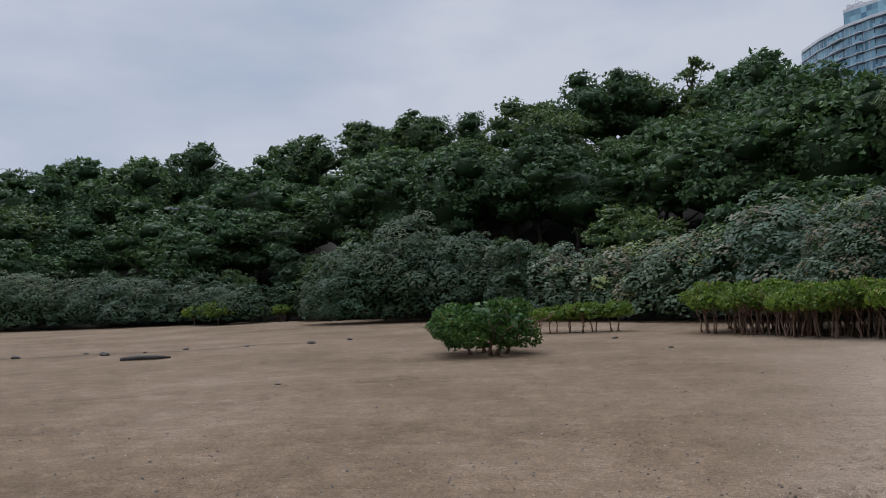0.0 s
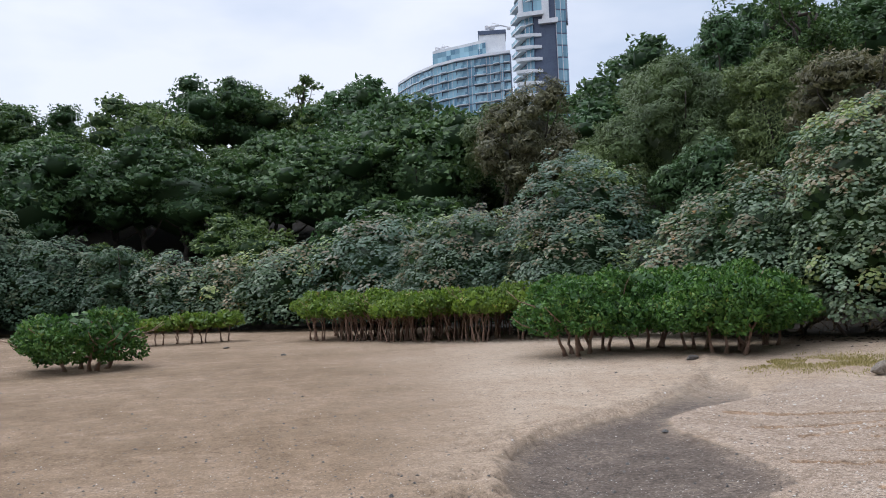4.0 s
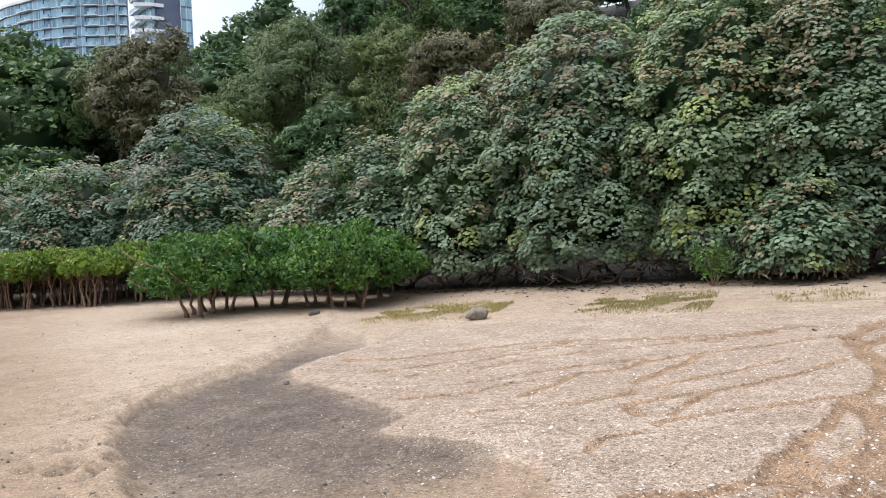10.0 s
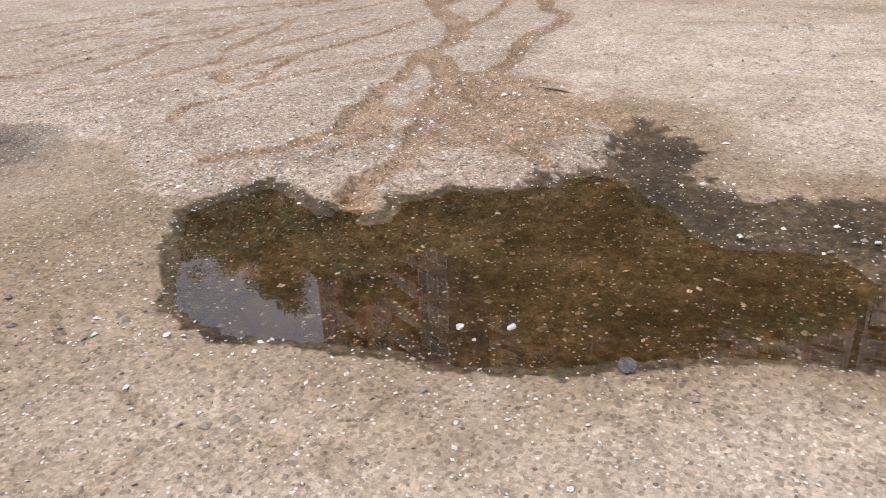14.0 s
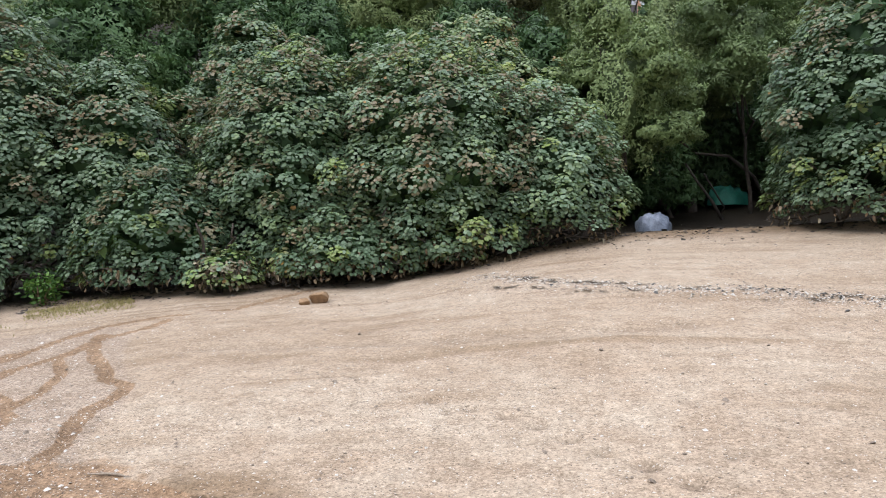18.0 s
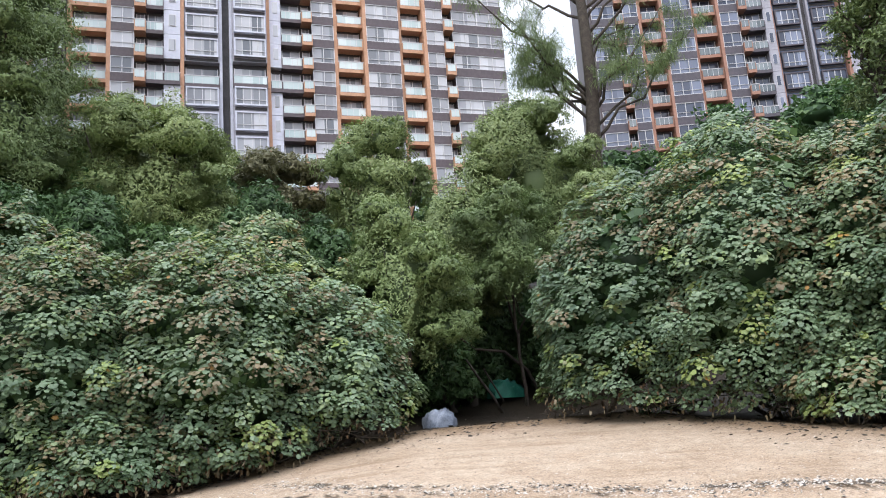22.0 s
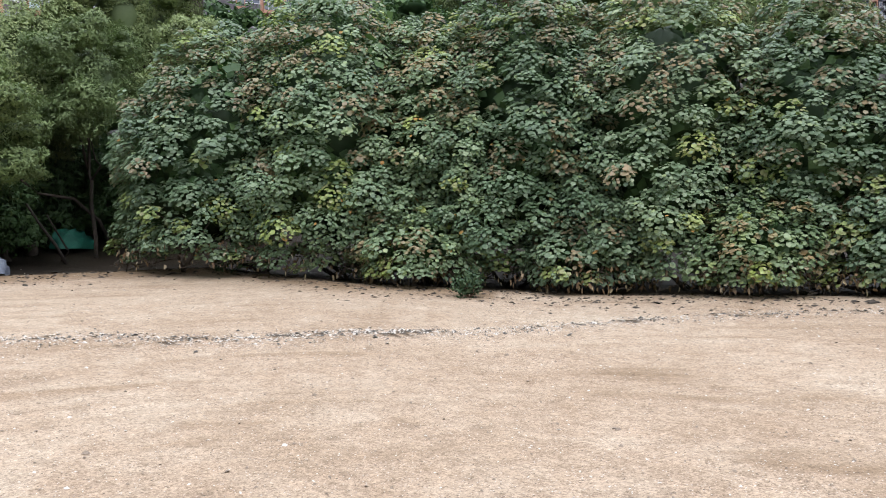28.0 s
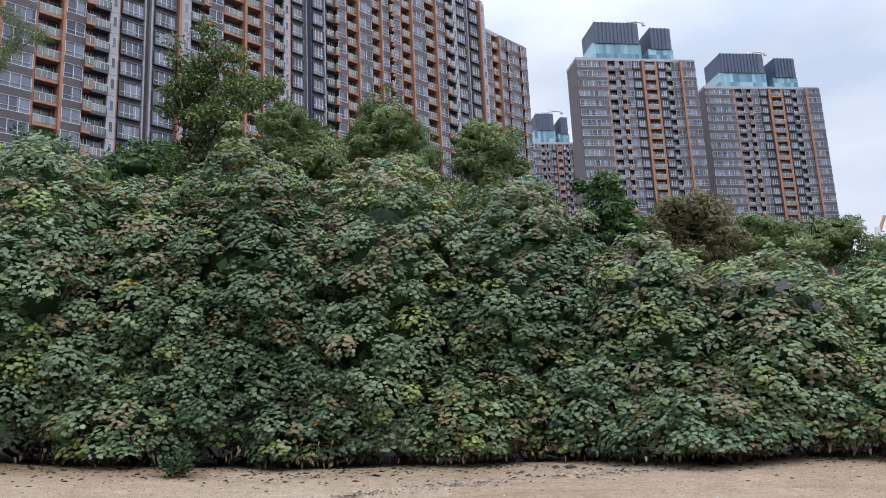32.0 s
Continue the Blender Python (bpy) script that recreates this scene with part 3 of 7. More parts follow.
def shore_detail(x, y):
    """Pool, channel, runnels and footmarks: change of height, and how each place is wetted, painted with shade, silted
    and strewn.
    """
    n1, n2, n3 = value_noise(x, y, 0.9, 3, 3), value_noise(x, y, 4.0, 3, 5), value_noise(x, y, 14.0, 2, 9)
    n4 = value_noise(x, y, 34.0, 2, 15)
    r, b = np.hypot(x, y), np.degrees(np.arctan2(x, y))
    b = np.where(b < -100, b + 360, b)
    d = np.interp(b, PLAN[:, 0], PLAN[:, 1])
    near = 1 - smooth(r, 30, 60)
    z = (0.018 * n1 + 0.006 * n2) * smooth(r, 1.5, 6) * near + 0.0035 * n3 * (1 - smooth(r, 5, 9))
    pool = inside_distance(x, y, POOL) + 0.025 * n2 + 0.035 * n3 + 0.025 * n4
    mud = inside_distance(x, y, POOL_MUD) + 0.12 * n2 + 0.07 * n3
    chan = inside_distance(x, y, CHANNEL) + 0.06 * n2 + 0.04 * n1 + 0.04 * n3
    fan = inside_distance(x, y, FAN) + 0.04 * n2 + 0.03 * n3
    bank = line_distance(x + 0.08 * n2, y + 0.08 * n3, BANK)
    scarp = np.exp(-(bank / 1.1) ** 2)
    z += -0.055 * smooth(pool, -0.03, 0.30) - 0.012 * smooth(pool, -0.12, 0.02) - 0.012 * smooth(mud, -0.2, 0.2)
    z += -0.05 * smooth(chan, -0.12, 0.30) - 0.05 * smooth(chan, -0.10, 0.06) * scarp
    z += 0.06 * np.exp(-(bank / 0.30) ** 2) * (1 - smooth(chan, -0.15, 0.02)) * (0.9 + 0.35 * n2)
    z += 0.02 * smooth(fan, -0.05, 0.25) * (1 - smooth(pool, -0.2, 0.0)) * smooth(-r, -9, -5)
    wet = np.maximum.reduce([smooth(pool, -0.025, 0.02), 0.90 * smooth(mud + 0.10 * n4, -0.09, 0.09), 0.30 * np.exp(-(bank / 0.08) ** 2) * (chan < 0.15)])
    bed = np.maximum(0.95 * smooth(pool, -0.12, 0.05), 0.6 * smooth(mud, -0.4, 0.1) * (0.6 + 0.5 * n1))
    # silt runnels: one half at the rim
    silt = np.zeros(x.shape)
    for half, way in FEEDERS + HUB + RILLS + THREADS:
        q = line_distance(x + 0.05 * n2 + 0.03 * n3, y + 0.05 * n1 + 0.03 * n3, way)
        half = half * (0.86 + 0.45 * n2)
        z -= 0.022 * (1 - smooth(q, half * 0.5, half * 1.2)) - 0.006 * np.exp(-((q - half * 1.8) / (half * 0.6)) ** 2)
        silt = np.maximum(silt, np.clip(0.5 + (half - q) / 0.14, 0, 1))
    hub = np.clip(0.5 + (0.8 - np.hypot((x - 5.0) / 1.45, (y - 1.35) / 1.1)) * 0.7, 0, 1)
    silt = np.maximum(silt, np.clip(hub * (0.84 + 0.34 * n2 + 0.25 * n1 + 0.15 * n3), 0, 1) * 0.80)
    silt = silt * (1 - smooth(pool, 0.02, 0.12))
    fan_rim, chan_rim = np.clip(0.5 + fan / 0.5, 0, 1), np.clip(0.5 + chan / 0.5, 0, 1)
    deep = 0.10 + 0.90 * smooth(r + 0.8 * n1 + 0.3 * n2, 4.3, 6.6) * (1 - 0.7 * smooth(r + 0.6 * n2, 11.0, 13.5))
    shelly = 0.22 + 0.55 * smooth(fan, -0.3, 0.4) * smooth(-r, -10, -5) + 0.25 * smooth(-r, -9, -3) + 0.3 * smooth(n1, 0.1, 0.5) * (b > 40)
    for way in WRACK:
        q = line_distance(x + 0.45 * n1, y + 0.35 * n2, way)
        m = np.exp(-(q / 0.30) ** 2)
        shelly += 0.75 * np.exp(-(q / 0.55) ** 2)
        z += 0.012 * m * (1 + n3)
        wet = np.maximum(wet, 0.85 * np.exp(-(q / 0.15) ** 2) * smooth(n2 + 0.5 * n3, -0.05, 0.3))
    for way, dark in zip(TRACKS, (0.26, 0.75, 0.22, 0.35, 0.22)):
        q = line_distance(x + 0.3 * n1, y + 0.3 * n2, way)
        z -= 0.03 * np.exp(-(q / 0.20) ** 2) - 0.02 * np.exp(-((q - 0.45) / 0.22) ** 2)
        wet = np.maximum(wet, dark * np.exp(-(q / 0.26) ** 2))
    # faint bands along the shore
    band = value_noise(b * 0.10, r * 2.6, 1.0, 3, 21)
    z += 0.007 * band * (b > 85) * smooth(r, 4, 8)
    # uneven ground under the shrubs, their shade painted in through the wetness mask
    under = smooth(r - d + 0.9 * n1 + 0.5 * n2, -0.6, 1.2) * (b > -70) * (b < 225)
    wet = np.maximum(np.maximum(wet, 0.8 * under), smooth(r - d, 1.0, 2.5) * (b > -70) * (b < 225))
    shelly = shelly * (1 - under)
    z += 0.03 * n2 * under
    # footmarks
    g = np.random.default_rng(31)
    marks = [(px + g.normal(0, .03), py + g.normal(0, .03), 0.085, 0.05) for px, py in FOOTSTEPS]
    for k in range(130):
        t = g.uniform(0, len(BANK) - 1.001)
        i, f = int(t), t % 1
        px, py = BANK[i][0] * (1 - f) + BANK[i + 1][0] * f, BANK[i][1] * (1 - f) + BANK[i + 1][1] * f
        marks.append((px - abs(g.normal(0.05, .30)), py + abs(g.normal(0.05, .26)), g.uniform(.06, .09), g.uniform(.035, .06)))
    for k in range(8):
        marks.append((2.09 - 0.024 * k + 0.03 * (k % 2), 2.14 - 0.024 * k, 0.017, 0.022))
        marks.append((1.75 - 0.014 * k + 0.02 * (k % 2), 1.62 - 0.032 * k, 0.017, 0.022))
    for k in range(70):
        a, q = radians(g.uniform(95, 200)), g.uniform(4.0, 13.0)
        marks.append((q * math.sin(a), q * math.cos(a), g.uniform(.04, .08), g.uniform(.012, .03)))
    for px, py, size, sunk in marks:
        q = np.hypot(x - px, y - py)
        sel = q < size * 3
        if sel.any():
            s = q[sel] / size
            # dents darkened through the wetness mask, as the shade in their hollows
            wet[sel] = np.maximum(wet[sel], (0.6 if size < 0.03 else 0.46) * np.exp(-s ** 2))
            z[sel] += -sunk * np.exp(-s ** 2) + 0.2 * sunk * np.exp(-((s - 1.5) / 0.5) ** 2)
    damp = (0.64 * (1 - smooth(b + 10 * n1, 0, 31)) + 0.36 * (1 - smooth(b + 8 * n1, 40, 62)) * (1 - 0.6 * smooth(r, 5.5, 7.5) * smooth(b, 8, 22))) * smooth(b, -98, -55) + 0.14 * n1
    damp = np.maximum(damp, np.maximum(0.70 * smooth(pool, -0.8, -0.05) * (0.7 + 0.4 * n2), 1.0 * smooth(mud + 0.15 * n1, -0.75, -0.05)))
    damp = np.clip(damp + (0.45 * smooth(band, -0.1, 0.6) + 0.20 * smooth(value_noise(b * 0.035, r * 5.5, 1.0, 2, 33), -0.1, 0.6)) * (b > 60) * smooth(r, 3, 7), 0, 0.9)
    damp = np.maximum(damp, 0.45 * smooth(0.25 * n1 + 0.1 * n2 - np.abs(np.hypot(x - 4.5, y + 5.5) - 1.0) * 0.16, -0.25, 0.15))
    damp = np.maximum(damp, 0.80 * smooth(b, 8, 22) * (1 - smooth(b + 8 * n1, 60, 74)) * (1 - smooth(r + 0.5 * n1, 5.2, 6.4)) * smooth(r, 1.5, 3.2) * (0.85 + 0.25 * n1))
    damp = np.maximum(damp, 0.8 * smooth(r - d + 0.6 * n1, -2.4, -0.4) * (b > 96) * (b < 150))
    # mask of the litter floor and the shade painted on it
    humus_shade = smooth(r - d + 0.6 * n1, 0.8, 2.6) * (b > -70) * (b < 225)
    marks = dict(wet=wet, bed=bed, silt=silt, fan=fan_rim, channel=chan_rim, deep=deep, shelly=shelly, damp=damp, humus_shade=humus_shade)
    return z, {key: np.clip(value, 0, 1) for key, value in marks.items()}


# ---- mesh helpers ----
def array_mesh(name, verts, quads, material, tint=None, attributes=(), smooth_shade=False):
    """A mesh from arrays of corners and four-cornered faces."""
    me = bpy.data.meshes.new(name)
    verts, quads = np.asarray(verts, np.float32), np.asarray(quads, np.int32)
    me.vertices.add(len(verts))
    me.vertices.foreach_set("co", verts.ravel())
    me.loops.add(quads.size)
    me.loops.foreach_set("vertex_index", quads.ravel())
    me.polygons.add(len(quads))
    me.polygons.foreach_set("loop_start", np.arange(0, quads.size, quads.shape[1], dtype=np.int32))
    for key, values in ([("tint", tint)] if tint is not None else []) + list(attributes):
        me.attributes.new(key, "FLOAT", "POINT").data.foreach_set("value", np.asarray(values, np.float32))
    me.update(calc_edges=True)
    me.materials.append(material)
    if smooth_shade:
        me.polygons.foreach_set("use_smooth", np.ones(len(quads), bool))
    return me


class Solid:
    """Collects boxes, tubes and lumps into one mesh."""

    def __init__(self):
        self.v, self.f, self.m, self.n = [], [], [], 0

    def add(self, verts, faces, slot=0):
        self.v.extend(tuple(p) for p in verts)
        self.f.extend(tuple(i + self.n for i in face) for face in faces)
        self.m.extend([slot] * len(faces))
        self.n += len(verts)

    def box(self, x0, x1, y0, y1, z0, z1, slot=0):
        self.add([(x, y, z) for z in (z0, z1) for y in (y0, y1) for x in (x0, x1)],
                 [(0, 2, 3, 1), (4, 5, 7, 6), (0, 1, 5, 4), (2, 6, 7, 3), (0, 4, 6, 2), (1, 3, 7, 5)], slot)
        return self

    def prism(self, outline, z0, z1, slot=0):
        k = len(outline)
        self.add([(x, y, z) for z in (z0, z1) for x, y in outline], [tuple(range(k))[::-1], tuple(range(k, 2 * k))] + [(i, (i + 1) % k, k + (i + 1) % k, k + i) for i in range(k)], slot)
        return self

    def tube(self, pts, radii, sides=6, slot=0):
        pts = [Vector(p) for p in pts]
        rings = []
        for i, p in enumerate(pts):
            d = (pts[min(i + 1, len(pts) - 1)] - pts[max(i - 1, 0)]).normalized()
            a = d.orthogonal().normalized() if i == 0 else (rings[-1][1] - d * rings[-1][1].dot(d)).normalized()
            rings.append((p, a, d.cross(a)))
        verts = [p + (a * math.cos(2 * math.pi * k / sides) + c * math.sin(2 * math.pi * k / sides)) * r for (p, a, c), r in zip(rings, radii) for k in range(sides)]
        faces = [(i * sides + k, i * sides + (k + 1) % sides, (i + 1) * sides + (k + 1) % sides, (i + 1) * sides + k) for i in range(len(pts) - 1) for k in range(sides)]
        faces += [tuple(range(sides))[::-1], tuple((len(pts) - 1) * sides + k for k in range(sides))]
        self.add(verts, faces, slot)
        return self

    def mesh(self, name, *materials, smooth_shade=False):
        me = bpy.data.meshes.new(name)
        me.from_pydata(self.v, [], self.f)
        for m in materials:
            me.materials.append(m)
        me.polygons.foreach_set("material_index", self.m)
        if smooth_shade:
            me.polygons.foreach_set("use_smooth", [True] * len(self.f))
        me.update()
        return me


def part(name, mesh, parent, at=(0, 0, 0), turn=0.0, label="", kind=""):
    """One mesh object under a thing."""
    ob = new(name, mesh)
    ob.parent = parent
    ob.matrix_basis = pose(*at, 0, 0, turn)
    return tagged(ob, label=label, kind=kind)


def thing(name, x, y, z, label, category, group="", turn=0.0, kind=""):
    ob = new(name)
    ob.empty_display_size = 0.2
    ob.matrix_basis = pose(x, y, z, 0, 0, turn)
    return tagged(ob, label, category, group, kind)


def unit(v):
    return v / np.maximum(np.linalg.norm(v, axis=-1, keepdims=True), 1e-9)


def leaf_blades(p, axis, normal, length, width, tint, fold=0.12, shape="folded"):
    """Corners, faces and tints of leaves that start at p and grow along axis: folded, heart, blade (four corners) or sliver (three)."""
    n = len(p)
    axis = unit(axis)
    side = unit(np.cross(normal, axis))
    up = np.cross(axis, side)
    length, width = np.broadcast_to(np.asarray(length, float), n)[:, None], np.broadcast_to(np.asarray(width, float), n)[:, None]
    if shape == "sliver":
        v = np.stack([p + side * width * 0.5, p + axis * length, p - side * width * 0.5], 1)
        return v.reshape(-1, 3), np.arange(n * 3).reshape(n, 3), np.repeat(tint, 3)
    if shape == "blade":
        v = np.stack([p, p + axis * length * 0.45 + side * width * 0.5, p + axis * length - up * length * 0.1, p + axis * length * 0.45 - side * width * 0.5], 1)
        return v.reshape(-1, 3), np.arange(n * 4).reshape(n, 4), np.repeat(tint, 4)
    if shape == "heart":
        drop = up * width * fold
        v = np.stack([p + side * width * 0.34, p + axis * length * 0.50 + side * width * 0.52 - drop, p + axis * length - up * length * 0.16,
                      p + axis * length * 0.50 - side * width * 0.52 - drop, p - side * width * 0.34], 1)
        return v.reshape(-1, 3), np.arange(n * 5).reshape(n, 5), np.repeat(tint, 5)
    lift = up * width * fold
    v = np.stack([p, p + axis * length * 0.18 + side * width * 0.48 + lift, p + axis * length * 0.66 + side * width * 0.42 + lift * 0.6, p + axis * length - up * length * 0.12,
                  p + axis * length * 0.66 - side * width * 0.42 + lift * 0.6, p + axis * length * 0.18 - side * width * 0.48 + lift], 1)
    i = np.arange(n)[:, None] * 6
    q = np.concatenate([i + [0, 1, 2, 3], i + [0, 3, 4, 5]], 1).reshape(-1, 4)
    return v.reshape(-1, 3), q, np.repeat(tint, 6)


def joined(groups):
    v, q, t, off = [], [], [], 0
    for a, b, c in groups:
        v.append(a), q.append(b + off), t.append(c)
        off += len(a)
    return np.concatenate(v), np.concatenate(q), np.concatenate(t)


def random_dirs(g, n, low=-1.0):
    z = g.uniform(low, 1, n)
    a = g.uniform(0, 2 * math.pi, n)
    s = np.sqrt(1 - z * z)
    return np.stack([s * np.cos(a), s * np.sin(a), z], 1)


def shell_points(g, lobes, density, keep=0.8, low=-0.5, rough=0.18, fuzz=0.82):
    """Points and outward directions over the outside of a heap of ellipsoids (centre, radii)."""
    ps, ns = [], []
    for c, r in lobes:
        area = 4 * math.pi * ((r[0] * r[1]) ** 1.6 / 3 + (r[0] * r[2]) ** 1.6 / 3 + (r[1] * r[2]) ** 1.6 / 3) ** (1 / 1.6)
        d = random_dirs(g, max(4, int(area * density * (1 - low) / 2)), low)
        k, f = g.normal(0, 3.2, (4, 3)), g.uniform(0, 6.3, 4)
        swell = 1 + rough * sum(np.sin(d @ k[i] + f[i]) for i in range(4))[:, None] * 0.5
        ps.append(np.asarray(c) + d * r * swell * g.uniform(fuzz, 1.06, (len(d), 1)))
        ns.append(unit(d / np.asarray(r)))
    p, nrm, own = np.concatenate(ps), np.concatenate(ns), np.repeat(np.arange(len(ps)), [len(a) for a in ps])
    ok = np.ones(len(p), bool)
    for i, (c, r) in enumerate(lobes):
        ok &= (np.linalg.norm((p - c) / r, axis=1) > keep) | (own == i)
    return p[ok], nrm[ok]


def lump_mesh(name, lobes, material, shrink=0.78, seed=0, tint=0.0, nu=8, nv=5):
    """Uneven filler lumps inside a crown's leaf shell, tinted dark as the shade within."""
    g = np.random.default_rng(seed)
    groups = []
    for c, r in lobes:
        th, ph = np.meshgrid(np.linspace(0, 2 * math.pi, nu, endpoint=False), np.linspace(0.05, math.pi - 0.05, nv))
        k = shrink * g.uniform(0.84, 1.08, th.shape)
        v = np.stack([c[0] + r[0] * k * np.sin(ph) * np.cos(th), c[1] + r[1] * k * np.sin(ph) * np.sin(th), c[2] + r[2] * k * np.cos(ph)], -1).reshape(-1, 3)
        i, j = np.meshgrid(np.arange(nv - 1), np.arange(nu), indexing="ij")
        q = np.stack([i * nu + j, (i + 1) * nu + j, (i + 1) * nu + (j + 1) % nu, i * nu + (j + 1) % nu], -1).reshape(-1, 4)
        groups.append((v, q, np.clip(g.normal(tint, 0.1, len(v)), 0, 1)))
    v, q, t = joined(groups)
    return array_mesh(name, v, q, material, t)


# ---- ground: one sheet from the camera's feet to the horizon ----
def build_ground():
    bearings = np.concatenate([np.arange(-48, 15, 0.55), np.arange(15, 118, 0.24), np.arange(118, 204, 0.45), np.arange(204, 312, 4.0)])
    radii = [0.25, 0.5, 0.8, 1.1, 1.3]
    while radii[-1] < 9:
        radii.append(radii[-1] * 1.0095)
    while radii[-1] < 13:
        radii.append(radii[-1] * 1.0115)
    while radii[-1] < 34:
        radii.append(radii[-1] * 1.0135)
    while radii[-1] < 150:
        radii.append(radii[-1] * 1.045)
    while radii[-1] < 3000:
        radii.append(radii[-1] * 1.35)
    radii = np.array(radii)
    rr, bb = np.meshgrid(radii, np.radians(bearings), indexing="ij")
    x, y = (rr * np.sin(bb)).ravel(), (rr * np.cos(bb)).ravel()
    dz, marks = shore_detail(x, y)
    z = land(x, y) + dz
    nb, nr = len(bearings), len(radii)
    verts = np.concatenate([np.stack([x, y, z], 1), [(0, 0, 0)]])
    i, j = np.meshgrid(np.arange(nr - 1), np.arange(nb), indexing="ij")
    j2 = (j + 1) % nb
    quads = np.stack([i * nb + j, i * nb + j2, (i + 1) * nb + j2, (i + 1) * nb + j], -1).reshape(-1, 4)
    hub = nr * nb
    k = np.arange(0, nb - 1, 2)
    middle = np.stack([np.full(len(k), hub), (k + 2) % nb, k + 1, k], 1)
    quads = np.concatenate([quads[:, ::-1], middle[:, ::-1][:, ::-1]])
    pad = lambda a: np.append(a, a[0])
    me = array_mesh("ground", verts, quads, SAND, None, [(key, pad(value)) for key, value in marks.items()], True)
    tagged(new("ground", me), "tan sandy tidal beach with wet channels and shell grit", "beach", kind="structure")


build_ground()


def build_pool():
    xs, ys = np.meshgrid(np.arange(1.9, 4.7, 0.05), np.arange(-2.2, 2.7, 0.05), indexing="ij")
    near = inside_distance(xs, ys, POOL) > -0.16
    nx, ny = xs.shape
    i, j = np.meshgrid(np.arange(nx - 1), np.arange(ny - 1), indexing="ij")
    q = np.stack([i * ny + j, (i + 1) * ny + j, (i + 1) * ny + j + 1, i * ny + j + 1], -1)
    q = q[near[:-1, :-1] & near[1:, 1:]].reshape(-1, 4)
    used, q2 = np.unique(q, return_inverse=True)
    v = np.stack([xs.ravel(), ys.ravel(), np.full(xs.size, -0.022)], 1)[used]
    ob = new("tide_pool_water", array_mesh("tide_pool_water", v, q2.reshape(-1, 4), WATER, None, (), True))
    ob.visible_shadow = False
    tagged(ob, "shallow clear brown water of a tide pool", "water", kind="structure")


build_pool()


# ---- vegetation ----
def crooked(g, a, b, steps, sway):
    """A wandering way from a to b."""
    a, b = np.asarray(a, float), np.asarray(b, float)
    t = np.linspace(0, 1, steps)[:, None]
    w = g.normal(0, sway, (steps, 3)) * np.sin(t * math.pi)
    return a + (b - a) * t + w


def inner_leaves(g, lobes, shrink, density, size, aim=None):
    """Large leaves deep inside a crown, tinted darker as its shade, on the side that aim names."""
    p, nrm = shell_points(g, [(c, r * shrink) for c, r in lobes], density, 0.9, -0.8)
    if aim is not None:
        ok = nrm[:, 0] * math.cos(aim) + nrm[:, 1] * math.sin(aim) + 0.6 * nrm[:, 2] > -0.2
        p, nrm = p[ok], nrm[ok]
    n = len(p)
    normal = unit(nrm + g.normal(0, 0.45, (n, 3)))
    axis = random_dirs(g, n)
    axis = unit(axis - normal * np.sum(axis * normal, 1)[:, None])
    length = size * g.uniform(0.7, 1.4, n)
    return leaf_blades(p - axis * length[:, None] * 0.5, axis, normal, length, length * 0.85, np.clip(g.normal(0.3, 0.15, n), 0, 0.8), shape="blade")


def dome_clumps(g, radius, height, out, size, low):
    """Leafy clumps set side by side over the seaward face and the top of a shrub: centres, outward directions and sizes."""
    kept_p, kept_n, kept_s = np.zeros((0, 3)), np.zeros((0, 3)), np.zeros(0)
    tries = 1300 if low else 3600
    a, f = out + g.uniform(-2.0, 2.0, tries), g.uniform(0.0, 1.0, tries)
    sizes = size * g.uniform(0.62, 1.3, tries)
    k, ph = g.uniform(0.8, 2.2, 6), g.uniform(0, 6.3, 6)
    for i in range(tries):
        fi, ai, s = f[i], a[i], sizes[i]
        over = max(0.0, (fi - 0.28) / 0.72)
        ring = math.sqrt(max(0.0, 1 - over ** 1.7)) * (1 - 0.18 * max(0.0, (0.22 - fi) / 0.22) ** 2)
        bulge = 1 + 0.07 * math.sin(ai * 3 * k[0] + ph[0] + fi * 4) + 0.06 * math.sin(ai * 7 * k[1] + ph[1] - fi * 7) + 0.05 * math.sin(fi * 13 * k[2] + ph[2])
        p = np.array((radius * ring * bulge * math.cos(ai), radius * ring * bulge * math.sin(ai), 0.16 + fi * height * 0.94))
        if len(kept_p) and np.min(np.linalg.norm(kept_p - p, axis=1) - 0.62 * (kept_s + s)) < 0:
            continue
        nz = 0.12 + 1.5 * over ** 1.5
        n = np.array((math.cos(ai), math.sin(ai), nz))
        n /= np.linalg.norm(n)
        kept_p, kept_n, kept_s = np.vstack([kept_p, p]), np.vstack([kept_n, n]), np.append(kept_s, s)
    push = g.normal(0, 0.42, len(kept_s)) * kept_s
    return kept_p + kept_n * (push - kept_s * 0.55)[:, None], kept_n, kept_s


